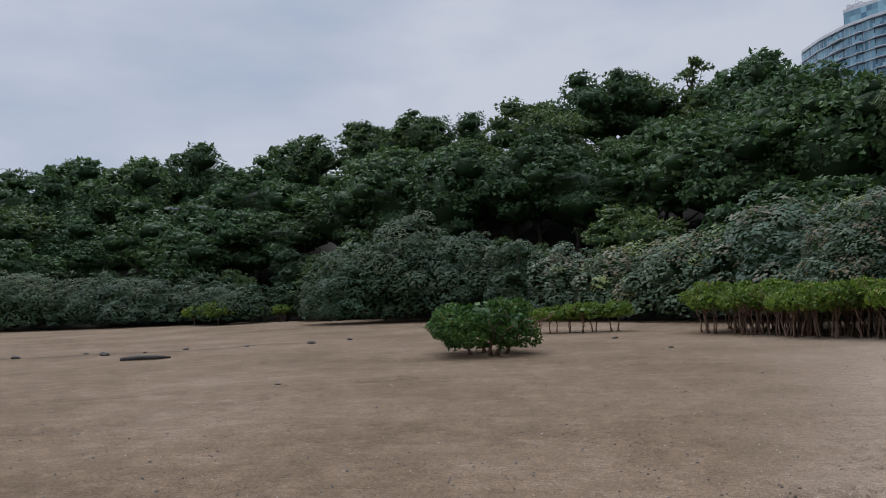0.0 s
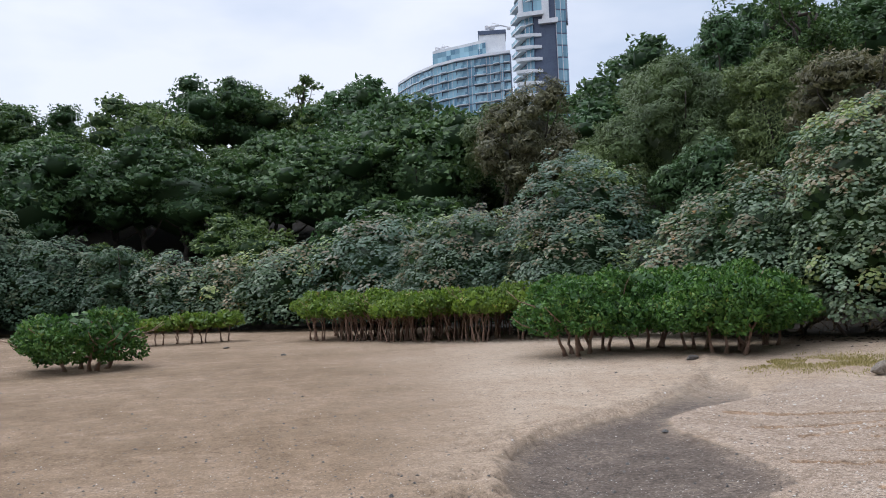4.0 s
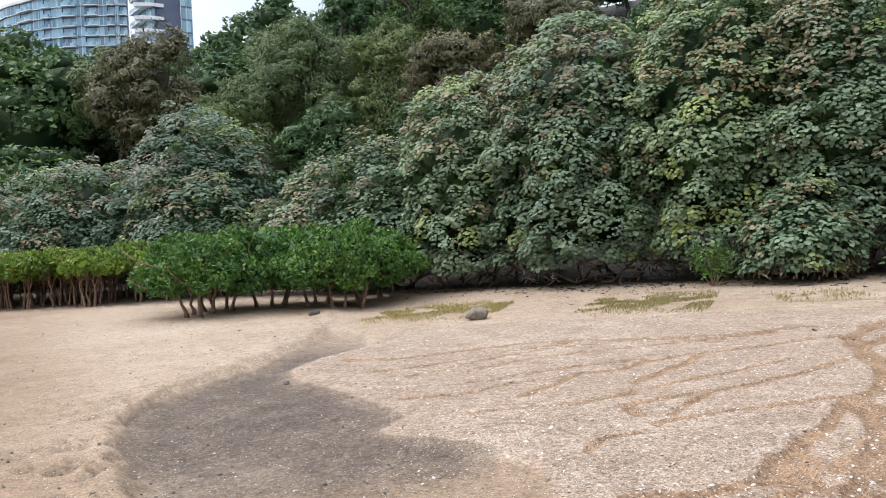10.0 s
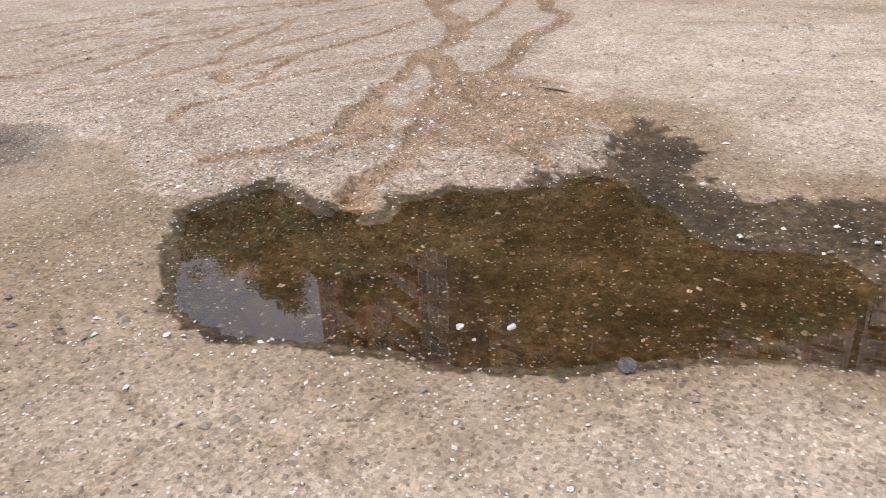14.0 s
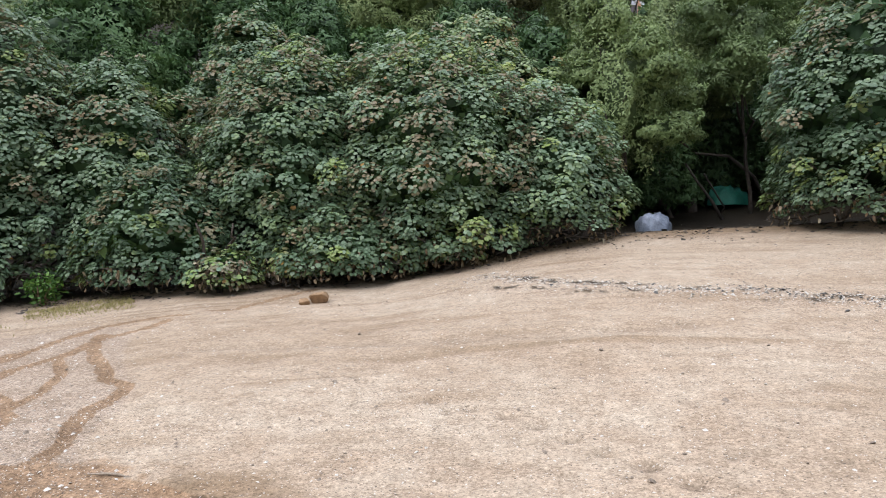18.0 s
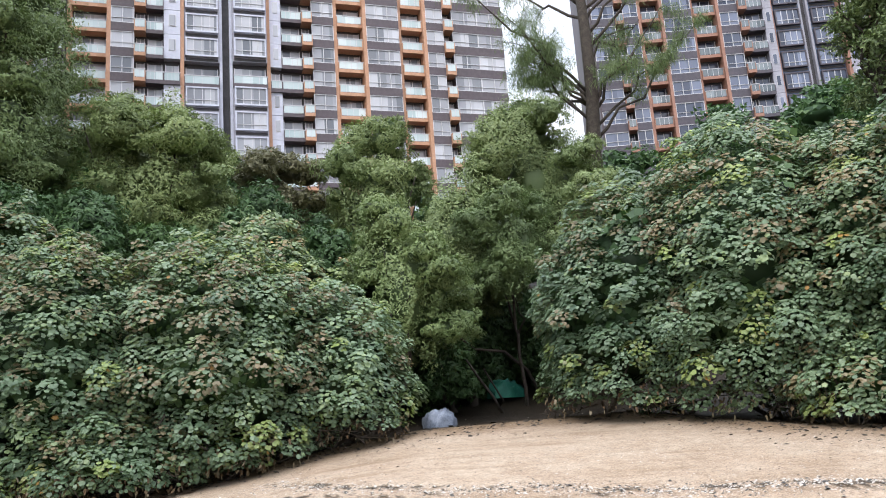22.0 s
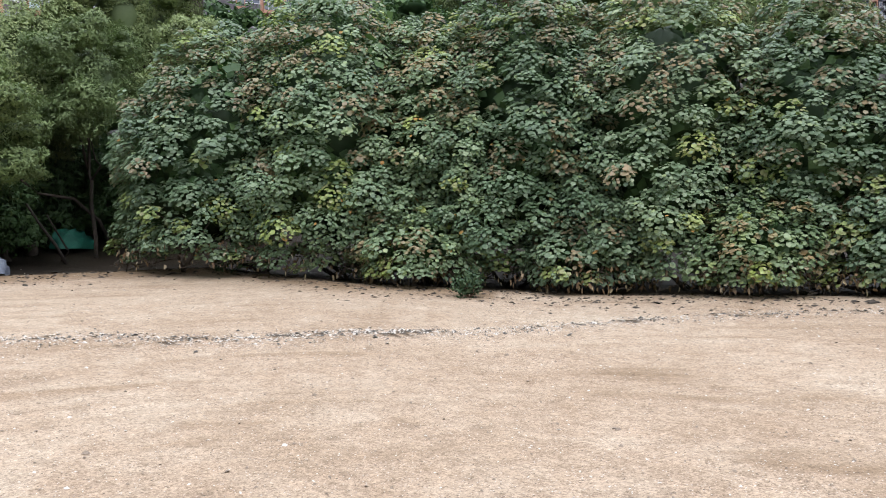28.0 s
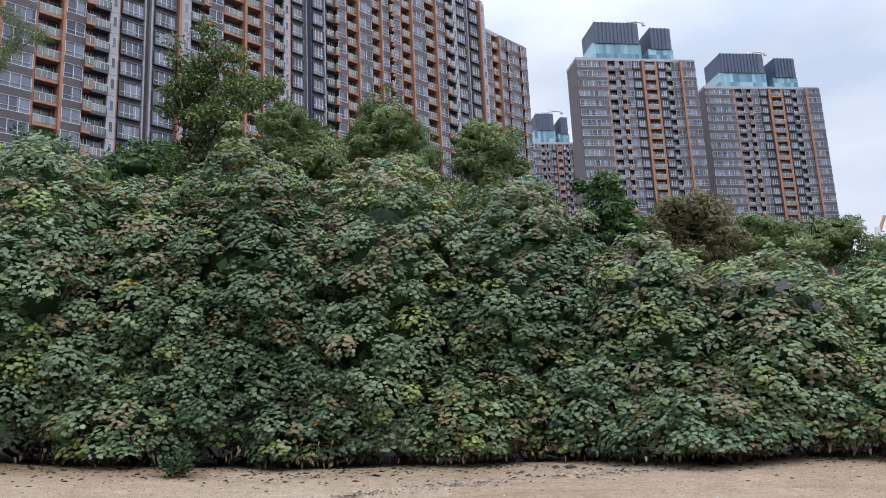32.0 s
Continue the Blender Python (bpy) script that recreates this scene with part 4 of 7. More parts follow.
def hibiscus(x, y, radius, top, label="", tone=0.0, pale=False, low=False, skirt=0.34, young=0.0):
    """A sea hibiscus shrub: arching stems under a dense dome of clumps of broad heart-shaped leaves."""
    base = ground_z(x, y)
    g = np.random.default_rng(int(abs(x * 131 + y * 717 + top * 57)))
    far = math.hypot(x, y)
    height = top - base
    out = math.atan2(-y, -x)
    size, leaf, shape = (0.62, 0.150, "blade") if far > 34 else (0.46, 0.108, "blade") if far > 23.5 else (0.35, 0.081, "heart")
    if low:
        size *= 0.85
    c, cn, cs = dome_clumps(g, radius * 0.98, height, out, size, low)
    clear = np.ones(len(c), bool)
    for ox, oy, orad, otop in SHRUBS:
        if (ox, oy) != (x, y) and abs(ox - x) + abs(oy - y) < 9:
            ob_base = ground_z(ox, oy)
            clear &= np.sqrt(((c[:, 0] + x - ox) / (orad * 0.78)) ** 2 + ((c[:, 1] + y - oy) / (orad * 0.78)) ** 2 + ((c[:, 2] + base - ob_base - 0.46 * (otop - ob_base)) / (0.42 * (otop - ob_base))) ** 2) > 0.92
    c, cn, cs = c[clear], cn[clear], cs[clear]
    # young leaders that stand out of the dome
    tall = (cn[:, 2] > 0.35) & (g.uniform(0, 1, len(c)) < 0.30)
    lead = c[tall] + cn[tall] * cs[tall][:, None] * 0.6 + np.array((0, 0, 1.0)) * cs[tall][:, None] * g.uniform(0.2, 0.8, (int(tall.sum()), 1))
    c, cn, cs = np.vstack([c, lead]), np.vstack([cn, cn[tall]]), np.append(cs, cs[tall] * 0.52)
    share = c[:, 2] / height
    pick = g.uniform(0, 1, len(c))
    fresh = (pick < 0.05 + young) | ((share < 0.22) & (pick < 0.20)) | ((share > 0.75) & (pick < 0.16))
    brown = (pick > 0.82) & (share > 0.3) | (pick > 0.56) & (share > 0.55)
    clump_tone = np.clip(g.normal(0.42, 0.08, len(c)) + tone, 0.1, 0.72)
    count = (1.65 * 2 * math.pi * cs ** 2 / (leaf * leaf * 0.8)).astype(int) + 6
    own = np.repeat(np.arange(len(c)), count)
    d = random_dirs(g, len(own))
    turn = np.sum(d * (cn[own] * 0.8 + np.array((0, 0, 0.55))), 1)
    ok = turn > g.normal(-0.05, 0.15, len(own))
    own, d = own[ok], d[ok]
    p = c[own] + d * cs[own][:, None] * np.array((1, 1, 0.82)) * g.uniform(0.80, 1.10, (len(own), 1))
    edge = skirt + 0.07 * np.sin(p[:, 0] * 2.3 + x) + 0.07 * np.sin(p[:, 1] * 3.1 + y) if not low else 0.20
    ok = p[:, 2] > edge
    for k in range(len(c)):
        near = np.abs(p - c[k]).max(1) < cs[k]
        near &= own != k
        ok[near] &= np.linalg.norm((p[near] - c[k]) / cs[k], axis=1) > 0.72
    p, d, own = p[ok], d[ok], own[ok]
    n = len(p)
    rise = np.clip(p[:, 2:3] + base - 2.0, 0, 6) / 6
    normal = unit(np.array((0, 0, 0.86)) * (1 - 0.22 * rise) + d * 0.42 + cn[own] * 0.34 + np.array((math.cos(out), math.sin(out), 0)) * 0.26 * rise + g.normal(0, 0.20, (n, 3)))
    axis = d * 0.7 + random_dirs(g, n) * 0.55 - np.array((0, 0, 0.35))
    axis = unit(axis - normal * np.sum(axis * normal, 1)[:, None])
    length = leaf * np.exp(g.normal(0, 0.22, n))
    t = np.clip(clump_tone[own] + g.normal(0, 0.12, n), 0, 0.74)
    t = np.where(fresh[own] & (g.uniform(0, 1, n) < 0.75), g.uniform(0.77, 0.835, n), t)
    t = np.where(brown[own] & (g.uniform(0, 1, n) < 0.55), g.uniform(0.88, 0.945, n), t)
    t = np.where(g.uniform(0, 1, n) > 0.997, 1.0, t)
    v, q, t = leaf_blades(p - axis * length[:, None] * 0.5, axis, normal, length, length * g.uniform(0.92, 1.12, n), t, shape=shape)
    material = HIBISCUS_PALE if pale else HIBISCUS
    # added filling: dark leaves and a darker core, coloured as the shade inside
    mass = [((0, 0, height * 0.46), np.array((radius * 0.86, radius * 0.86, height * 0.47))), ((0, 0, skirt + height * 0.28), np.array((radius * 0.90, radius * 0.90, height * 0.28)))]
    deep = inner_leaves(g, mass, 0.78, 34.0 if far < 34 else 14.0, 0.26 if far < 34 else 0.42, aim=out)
    ob = thing("hibiscus_shrub", x, y, base, label or "broad-leaved sea hibiscus shrub at the edge of the sand", "shrub", "shrubs along the beach")
    part("crown", array_mesh("crown", v, q, material, t), ob)
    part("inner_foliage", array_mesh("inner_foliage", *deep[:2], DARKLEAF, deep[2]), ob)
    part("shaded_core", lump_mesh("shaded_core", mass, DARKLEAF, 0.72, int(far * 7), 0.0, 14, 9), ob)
    if far < 30:
        for k in range((9 if skirt > 0.5 else 5) if not low else 2):
            a = out + g.uniform(-1.4, 1.4)
            rr = radius * g.uniform(0.45, 0.85 if skirt > 0.5 else 0.95)
            way = crooked(g, (g.normal(0, radius * 0.25), g.normal(0, radius * 0.25), -0.1), (rr * math.cos(a), rr * math.sin(a), g.uniform(0.45, 1.5)), 7, 0.13)
            part("stem", Solid().tube(way, np.linspace(0.05, 0.018, 7), 6).mesh("stem", PALE_BARK if skirt > 0.5 else BARK, smooth_shade=True), ob)
        hang = 0.86 if skirt > 0.5 else 1.0
        twigs = Solid()
        for k in range(24 if skirt > 0.5 else 26):
            a = out + g.uniform(-1.5, 1.5)
            r0, r1 = radius * g.uniform(0.5, 0.9) * hang, radius * g.uniform(0.8, 1.08) * hang
            b2 = a + g.normal(0, 0.35)
            way = crooked(g, (r0 * math.cos(a), r0 * math.sin(a), g.uniform(0.0, 0.7)), (r1 * math.cos(b2), r1 * math.sin(b2), g.uniform(0.05, 0.8)), 5, 0.10)
            twigs.tube(way, np.linspace(0.016, 0.006, 5), 4)
        part("brushwood", twigs.mesh("brushwood", PALE_BARK if skirt > 0.5 else BARK), ob, kind="stuff")
        m = 50 if skirt > 0.5 else 150
        a = out + g.uniform(-1.6, 1.6, m)
        rr = radius * g.uniform(0.75, 1.0, m) * hang
        p = np.stack([rr * np.cos(a), rr * np.sin(a), g.uniform(0.12, 0.65, m)], 1)
        v, q, t = leaf_blades(p, np.array((0, 0, -1.0)) + g.normal(0, 0.35, (m, 3)), random_dirs(g, m), g.uniform(0.07, 0.15, m), g.uniform(0.03, 0.07, m), g.uniform(0, 1, m))
        part("withered_foliage", array_mesh("withered_foliage", v, q, WITHERED, t), ob, label="hanging dry brown leaves", kind="stuff")
    return ob


def trunk_and_limbs(g, ob, base_drop, crown_low, height, radius, limbs=5, bark=BARK, thick=0.12, lean=0.4, foot=None):
    fx, fy = foot or (g.normal(0, lean), g.normal(0, lean))
    foot = np.array((fx, fy, -0.3 + base_drop))
    fork = np.array((g.normal(0, lean * 0.5), g.normal(0, lean * 0.5), crown_low + 0.25 * (height - crown_low)))
    way = crooked(g, foot, fork, 8, 0.12)
    part("trunk", Solid().tube(way, np.linspace(thick * 1.3, thick * 0.7, 8), 8).mesh("trunk", bark, smooth_shade=True), ob)
    ends = []
    for k in range(limbs):
        a = 2 * math.pi * k / limbs + g.uniform(-0.5, 0.5)
        end = (radius * g.uniform(0.5, 0.85) * math.cos(a), radius * g.uniform(0.5, 0.85) * math.sin(a), crown_low + (height - crown_low) * g.uniform(0.35, 0.9))
        start = way[g.integers(4, 8)]
        path = crooked(g, start, end, 6, 0.15)
        part("limb", Solid().tube(path, np.linspace(thick * 0.55, thick * 0.12, 6), 6).mesh("limb", bark, smooth_shade=True), ob)
        ends.append(path)
    return ends


def puffs(g, radius, low, high, count, size):
    """Cloud-like clumps over a crown that spans low to high."""
    mid, half = (low + high) / 2, (high - low) / 2
    out = [((0, 0, mid), np.array((radius * 0.66, radius * 0.66, half * 0.74)))]
    d = random_dirs(g, count, -0.75)
    for k in range(count):
        s = size * g.uniform(0.6, 1.2)
        c = d[k] * g.uniform(0.78, 0.98) * (max(radius - s * 0.6, 0.1), max(radius - s * 0.6, 0.1), max(half - s * 0.5, 0.1)) + (0, 0, mid)
        out.append((c, np.array((s, s, s * g.uniform(0.50, 0.80)))))
        for j in range(2):
            q = random_dirs(g, 1, -0.1)[0]
            q = unit((q + d[k] * 0.7)[None])[0]
            r = s * g.uniform(0.5, 0.72)
            out.append((c + q * s * 0.75, np.array((r, r, r * 0.78))))
    return out


def puffy_tree(x, y, radius, top, crown_low, name, label, material, leaf=(0.105, 0.048), density=600.0, puff=0.50, count=0, tone=0.0, limbs=4, droop=0.0, hold=0.93, foot=None, thick=0.0, group="trees behind the shrubs"):
    """A tree whose crown is a heap of soft clumps of small leaves."""
    base = ground_z(x, y)
    g = np.random.default_rng(int(abs(x * 173 + y * 311 + top * 91)))
    ob = thing(name, x, y, base, label, "tree", group)
    low, high = crown_low - base, top - base
    trunk_and_limbs(g, ob, 0.0, max(low, 0.4), high, radius, limbs, thick=thick or 0.06 + 0.012 * high, foot=foot)
    size = max(0.45, puff * radius * 0.72)
    count = count or int(13 + 10 * max(1.0, (high - low) / (2 * radius)))
    lobes = puffs(g, radius, low, high, count, size)
    scale = max(1.0, math.hypot(x, y) / 25)
    leaf = (leaf[0] * scale, leaf[1] * scale)
    p, nrm = shell_points(g, lobes, density / scale ** 2, hold, -0.85, 0.42, 0.74)
    away = (nrm[:, 0] * x + nrm[:, 1] * y) / math.hypot(x, y)
    ok = away + g.normal(0, 0.08, len(p)) < 0.25 + 0.4 * (nrm[:, 2] > 0.5)
    p, nrm = p[ok], nrm[ok]
    n = len(p)
    lobe_tone = np.sin(p[:, 0] * 2.1 + y) * 0.08 + np.sin(p[:, 1] * 1.9 + x) * 0.08
    t = np.clip(g.normal(0.44, 0.09, n) + lobe_tone + tone, 0, 1)
    normal = unit(nrm + np.array((0, 0, 0.2)) + g.normal(0, 0.24, (n, 3)))
    axis = random_dirs(g, n) + np.array((0, 0, 0.1 - droop))
    axis = unit(axis - normal * np.sum(axis * normal, 1)[:, None] * 0.8 + nrm * 0.25)
    length = leaf[0] * g.uniform(0.6, 1.35, n)
    v, q, t = leaf_blades(p - axis * length[:, None] * 0.4, axis, normal, length, leaf[1] * g.uniform(0.7, 1.3, n), t, shape="sliver")
    part("crown", array_mesh("crown", v, q, material, t), ob)
    # filler lumps in the darkest leaf tint, painted shade between the leaves
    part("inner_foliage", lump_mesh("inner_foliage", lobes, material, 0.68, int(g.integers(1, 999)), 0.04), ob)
    return ob


def acacia(x, y, radius, top, low, tone=0.0, **more):
    return puffy_tree(x, y, radius, top, low, "acacia_tree", "feathery green acacia tree behind the shrubs", ACACIA, tone=tone, **more)


def russet_tree(x, y, radius, top, low):
    return puffy_tree(x, y, radius, top, low, "russet_tree", "dull russet-brown small-leaved tree on the slope", BROWNLEAF, (0.14, 0.062), 260.0, 0.45)


def dark_tree(x, y, radius, top, low):
    return puffy_tree(x, y, radius, top, low, "evergreen_tree", "dark green dense-crowned evergreen tree", DARKLEAF, (0.17, 0.085), 190.0, 0.5)


def open_tree(x, y, radius, top, low, leaf=0.17, clumps=84, material=DARKLEAF, name="tall_tree", label="tall dark tree with an open crown against the sky", spread=0.55, per=85, scale=1.0):
    """A tall tree whose limbs show between separate sprays of leaves."""
    base = ground_z(x, y)
    g = np.random.default_rng(int(abs(x * 97 + y * 211 + top * 31)))
    ob = thing(name, x, y, base, label, "tree", "tall trees on the slope")
    h0, h1 = low - base, top - base
    foot = (g.normal(0, 0.3), g.normal(0, 0.3), -0.3)
    stem = crooked(g, foot, (g.normal(0, 0.3), g.normal(0, 0.3), h0 + 0.7 * (h1 - h0)), 10, 0.16)
    part("trunk", Solid().tube(stem, np.linspace(0.20, 0.05, 10) * scale, 8).mesh("trunk", BARK, smooth_shade=True), ob)
    groups, ends = [], []
    for k in range(12):
        a = g.uniform(0, 2 * math.pi)
        rr = radius * g.uniform(0.45, 0.95)
        end = (rr * math.cos(a), rr * math.sin(a), h0 + (h1 - h0) * g.uniform(0.2, 0.95))
        path = crooked(g, stem[g.integers(5, 10)], end, 7, 0.2)
        limb = part("limb", Solid().tube(path, np.linspace(0.075, 0.02, 7) * scale, 6).mesh("limb", BARK, smooth_shade=True), ob)
        twigs = Solid()
        for m in range(4):
            s = path[g.integers(2, 7)]
            e = s + random_dirs(g, 1, -0.3)[0] * radius * g.uniform(0.2, 0.4)
            w = crooked(g, s, e, 4, 0.06)
            twigs.tube(w, np.linspace(0.022, 0.008, 4) * scale, 4)
            ends.append(e)
        part("twig_spray", twigs.mesh("twig_spray", BARK), limb, kind="stuff")
        ends.append(path[-1])
    ends = np.array(ends)
    pick = ends[g.integers(0, len(ends), clumps)] + g.normal(0, radius * 0.10, (clumps, 3))
    for c in pick:
        n = int(per * g.uniform(0.6, 1.4))
        d = random_dirs(g, n)
        p = c + d * spread * g.uniform(0.3, 1.0, (n, 1)) * np.array((1, 1, 0.6)) * radius * 0.36
        length = leaf * g.uniform(0.7, 1.3, n)
        groups.append(leaf_blades(p, unit(d + random_dirs(g, n)), unit(d + np.array((0, 0, 0.8)) + g.normal(0, 0.5, (n, 3))), length, length * 0.5, np.clip(g.normal(0.45, 0.22, n), 0, 1), shape="blade"))
    v, q, t = joined(groups)
    part("crown", array_mesh("crown", v, q, material, t), ob)
    return ob


def casuarina(x, y, crown_top, fork):
    """A she-oak: ascending grey limbs hung with drooping needle sprays."""
    base = ground_z(x, y)
    g = np.random.default_rng(77)
    ob = thing("casuarina_tree", x, y, base, "tall she-oak with drooping needle foliage and grey trunk", "tree")
    h = crown_top - base
    stem = np.array([(0.25, 0.1, -0.3), (0.2, 0.05, fork - base), (-0.05, 0.0, fork - base + 2.5), (-0.1, 0.05, fork - base + 5.0), (0.1, 0.0, fork - base + 8.0), (0.0, 0.1, h)])
    part("trunk", Solid().tube(stem, (0.36, 0.29, 0.25, 0.21, 0.15, 0.05), 9).mesh("trunk", BARK, smooth_shade=True), ob)
    groups = []
    across = np.array((0.643, 0.766, 0))
    for k in range(20):
        s = -1 if k % 2 else 1
        z0 = fork - base + g.uniform(-0.2, 7.0)
        reach = g.uniform(1.8, 5.2)
        depth = g.normal(0, 1.0)
        a = np.array((0.1, 0, z0))
        e = a + across * s * reach + np.array((0.766, -0.643, 0)) * depth + np.array((0, 0, reach * g.uniform(0.8, 1.5)))
        path = crooked(g, a, e, 8, 0.16)
        limb = part("limb", Solid().tube(path, np.linspace(0.07, 0.015, 8), 6).mesh("limb", BARK, smooth_shade=True), ob)
        for m in range(10):
            c = path[g.integers(3, 8)]
            tip = c + random_dirs(g, 1, -0.5)[0] * g.uniform(0.5, 1.1)
            part("branchlet", Solid().tube(crooked(g, c, tip, 4, 0.05), (0.018, 0.014, 0.01, 0.006), 4).mesh("branchlet", BARK), limb)
            n = 170
            p = c + (tip - c) * g.uniform(0.1, 1.1, (n, 1)) + g.normal(0, 0.13, (n, 3))
            groups.append(leaf_blades(p, np.array((0, 0, -0.9)) + g.normal(0, 0.45, (n, 3)), random_dirs(g, n), g.uniform(0.18, 0.42, n), 0.016, np.clip(g.normal(0.5, 0.2, n), 0, 1), shape="blade"))
    v, q, t = joined(groups)
    part("foliage", array_mesh("foliage", v, q, ACACIA, t), ob)


def hill_tree(seed, radius, high, material, leaf, name, label, tall=False):
    """A forest tree of the far slope, built once and copied."""
    g = np.random.default_rng(seed)
    ob = thing(name, 0, 0, 0, label, "tree", "forest on the hillside")
    low = high * (0.4 if tall else 0.06)
    trunk_and_limbs(g, ob, -1.0, low, high, radius, 3, thick=0.14)
    lobes = puffs(g, radius, low, high, 17 if not tall else 13, radius * (0.36 if not tall else 0.28))
    p, nrm = shell_points(g, lobes, 1.6 / (leaf * leaf), 0.9, -0.3, 0.25)
    ok = (nrm[:, 1] < 0.35) | (g.uniform(0, 1, len(p)) < 0.2)
    p, nrm = p[ok], nrm[ok]
    n = len(p)
    axis = unit(nrm * 0.45 + random_dirs(g, n) + np.array((0, 0, 0.1)))
    length = leaf * g.uniform(0.6, 1.4, n)
    t = np.clip(g.normal(0.44, 0.17, n) + 0.12 * np.sin(p[:, 0] * 1.3 + seed) * np.sin(p[:, 2] * 1.7), 0, 1)
    v, q, t = leaf_blades(p - axis * length[:, None] * 0.4, axis, unit(nrm + np.array((0, 0, 0.3)) + g.normal(0, 0.35, (n, 3))), length, length * 0.8, t, shape="sliver")
    part("crown", array_mesh("crown", v, q, material, t), ob)
    # lumps in dark leaf colour, seen through the crown as its inner shade
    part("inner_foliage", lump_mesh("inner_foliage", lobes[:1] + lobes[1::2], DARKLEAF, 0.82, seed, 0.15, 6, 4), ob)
    return ob


# the shrubs along the beach, from the far end of the bay round to the near bank
GREY = "grey-green broad-leaved shrub at the far edge of the sand"
FAR_SHRUBS = [(-42.3, 58.6, 4.6, 5.2), (-37.5, 59.5, 4.0, 4.6), (-33.0, 60.0, 4.4, 4.6), (-29.0, 60.5, 4.0, 4.3), (-24.2, 56.5, 2.6, 3.5), (-16.5, 57.0, 2.4, 3.6), (-12.6, 49.5, 3.0, 5.6), (-9.3, 50.2, 3.6, 7.4), (-5.6, 48.6, 3.4, 6.0), (-2.4, 47.0, 3.2, 4.9)]
BAY_SHRUBS = [(0.7, 44.8, 3.3, 4.6), (3.6, 42.8, 3.0, 4.2), (6.6, 40.7, 3.5, 4.8), (9.6, 37.0, 3.2, 5.8), (12.0, 30.5, 3.4, 5.4), (14.6, 26.2, 3.1, 6.9), (13.4, 24.6, 2.4, 4.6)]
BANK_SHRUBS = [(15.0, 19.6, 2.2, 4.0), (15.7, 17.6, 2.3, 4.9), (16.7, 15.0, 2.6, 6.5), (17.4, 11.8, 2.8, 7.6), (18.6, 8.6, 2.7, 8.2), (19.3, 6.0, 2.4, 7.4), (19.4, 3.4, 2.0, 6.0)]
MIDDLE_SHRUBS = [(18.8, -0.7, 2.5, 6.2), (18.2, -3.8, 2.8, 6.3), (17.7, -6.3, 1.8, 5.1), (21.3, -5.8, 2.1, 7.8), (21.9, 0.3, 1.7, 7.9)]
LOW_SHRUBS = [(17.1, -1.6, 1.7, 2.3), (17.6, 2.2, 1.6, 3.2), (-0.9, -16.3, 1.7, 2.1), (3.4, -16.2, 1.3, 2.6), (6.6, -15.6, 1.3, 2.8), (10.0, -14.3, 1.4, 2.9), (-4.0, -16.8, 1.3, 2.4), (16.6, 6.2, 1.2, 2.4), (1.2, -16.8, 1.3, 2.7)]
NEAR_SHRUBS = [(15.0, -13.3, 2.6, 7.4), (12.8, -14.9, 3.0, 8.4), (10.6, -16.0, 2.6, 7.6), (8.6, -16.9, 2.9, 8.3), (5.6, -17.7, 2.8, 8.0), (2.6, -18.2, 2.4, 7.2)]
YOUNG_SHRUBS = [(16.45, -3.75, 0.75, 1.75), (16.9, -0.5, 0.75, 1.6), (16.2, 0.9, 0.6, 1.3), (-1.3, -15.9, 0.9, 1.7)]
END_SHRUBS = [(-0.2, -17.6, 2.0, 5.4), (-2.6, -17.4, 1.9, 4.8), (-5.2, -18.2, 1.9, 4.4), (-8.2, -18.0, 2.0, 4.0)]
SHRUBS = FAR_SHRUBS + BAY_SHRUBS + BANK_SHRUBS + MIDDLE_SHRUBS + NEAR_SHRUBS + END_SHRUBS
for row in FAR_SHRUBS:
    hibiscus(*row, label=GREY, pale=True)
for rows, tone in ((BAY_SHRUBS, -0.13), (BANK_SHRUBS, 0.11), (MIDDLE_SHRUBS, 0.18), (NEAR_SHRUBS, 0.07), (END_SHRUBS, 0.25)):
    for row in rows:
        hibiscus(*row, tone=tone, skirt=0.52 if rows is BANK_SHRUBS else 0.34)
for k, row in enumerate(LOW_SHRUBS):
    hibiscus(*row, label="low leafy hibiscus at the foot of taller shrubs", low=True, tone=(0.10, 0.0, 0.12)[k % 3])
for row in YOUNG_SHRUBS:
    hibiscus(*row, label="low bright green young hibiscus on the sand's edge", low=True, tone=0.15, young=0.7)

# acacias and others between the shrubs and the buildings
for row in ((26.9, 1.8, 3.7, 16.7, 6.5), (25.5, 5.6, 2.0, 9.6, 5.6), (29.3, 6.8, 2.6, 15.0, 7.5), (26.8, -3.6, 2.8, 13.2, 6.5), (25.6, -11.4, 2.3, 12.3, 6.5), (22.9, -16.2, 2.6, 12.9, 6.5), (19.2, -16.0, 1.7, 9.0, 4.4), (23.0, -12.6, 2.2, 9.6, 4.0)):
    acacia(*row, tone=0.18)
for row in ((-12.4, -41.0, 2.4, 9.4, 3.0), (-15.6, -42.5, 2.6, 8.6, 2.5)):
    acacia(*row)
acacia(20.2, -13.2, 1.7, 8.9, 4.6, foot=(1.2, -0.8), thick=0.05)
acacia(19.7, -9.3, 1.8, 7.9, 2.4, foot=(0.3, 1.2), thick=0.07)
for row in ((21.1, 29.2, 3.3, 11.7, 3.6), (17.6, 29.6, 2.0, 8.4, 3.6), (18.8, 42.1, 2.2, 13.3, 8.0), (23.1, 24.9, 1.9, 11.1, 5.0), (24.4, 22.6, 1.8, 9.6, 4.6)):
    acacia(*row, tone=-0.14)
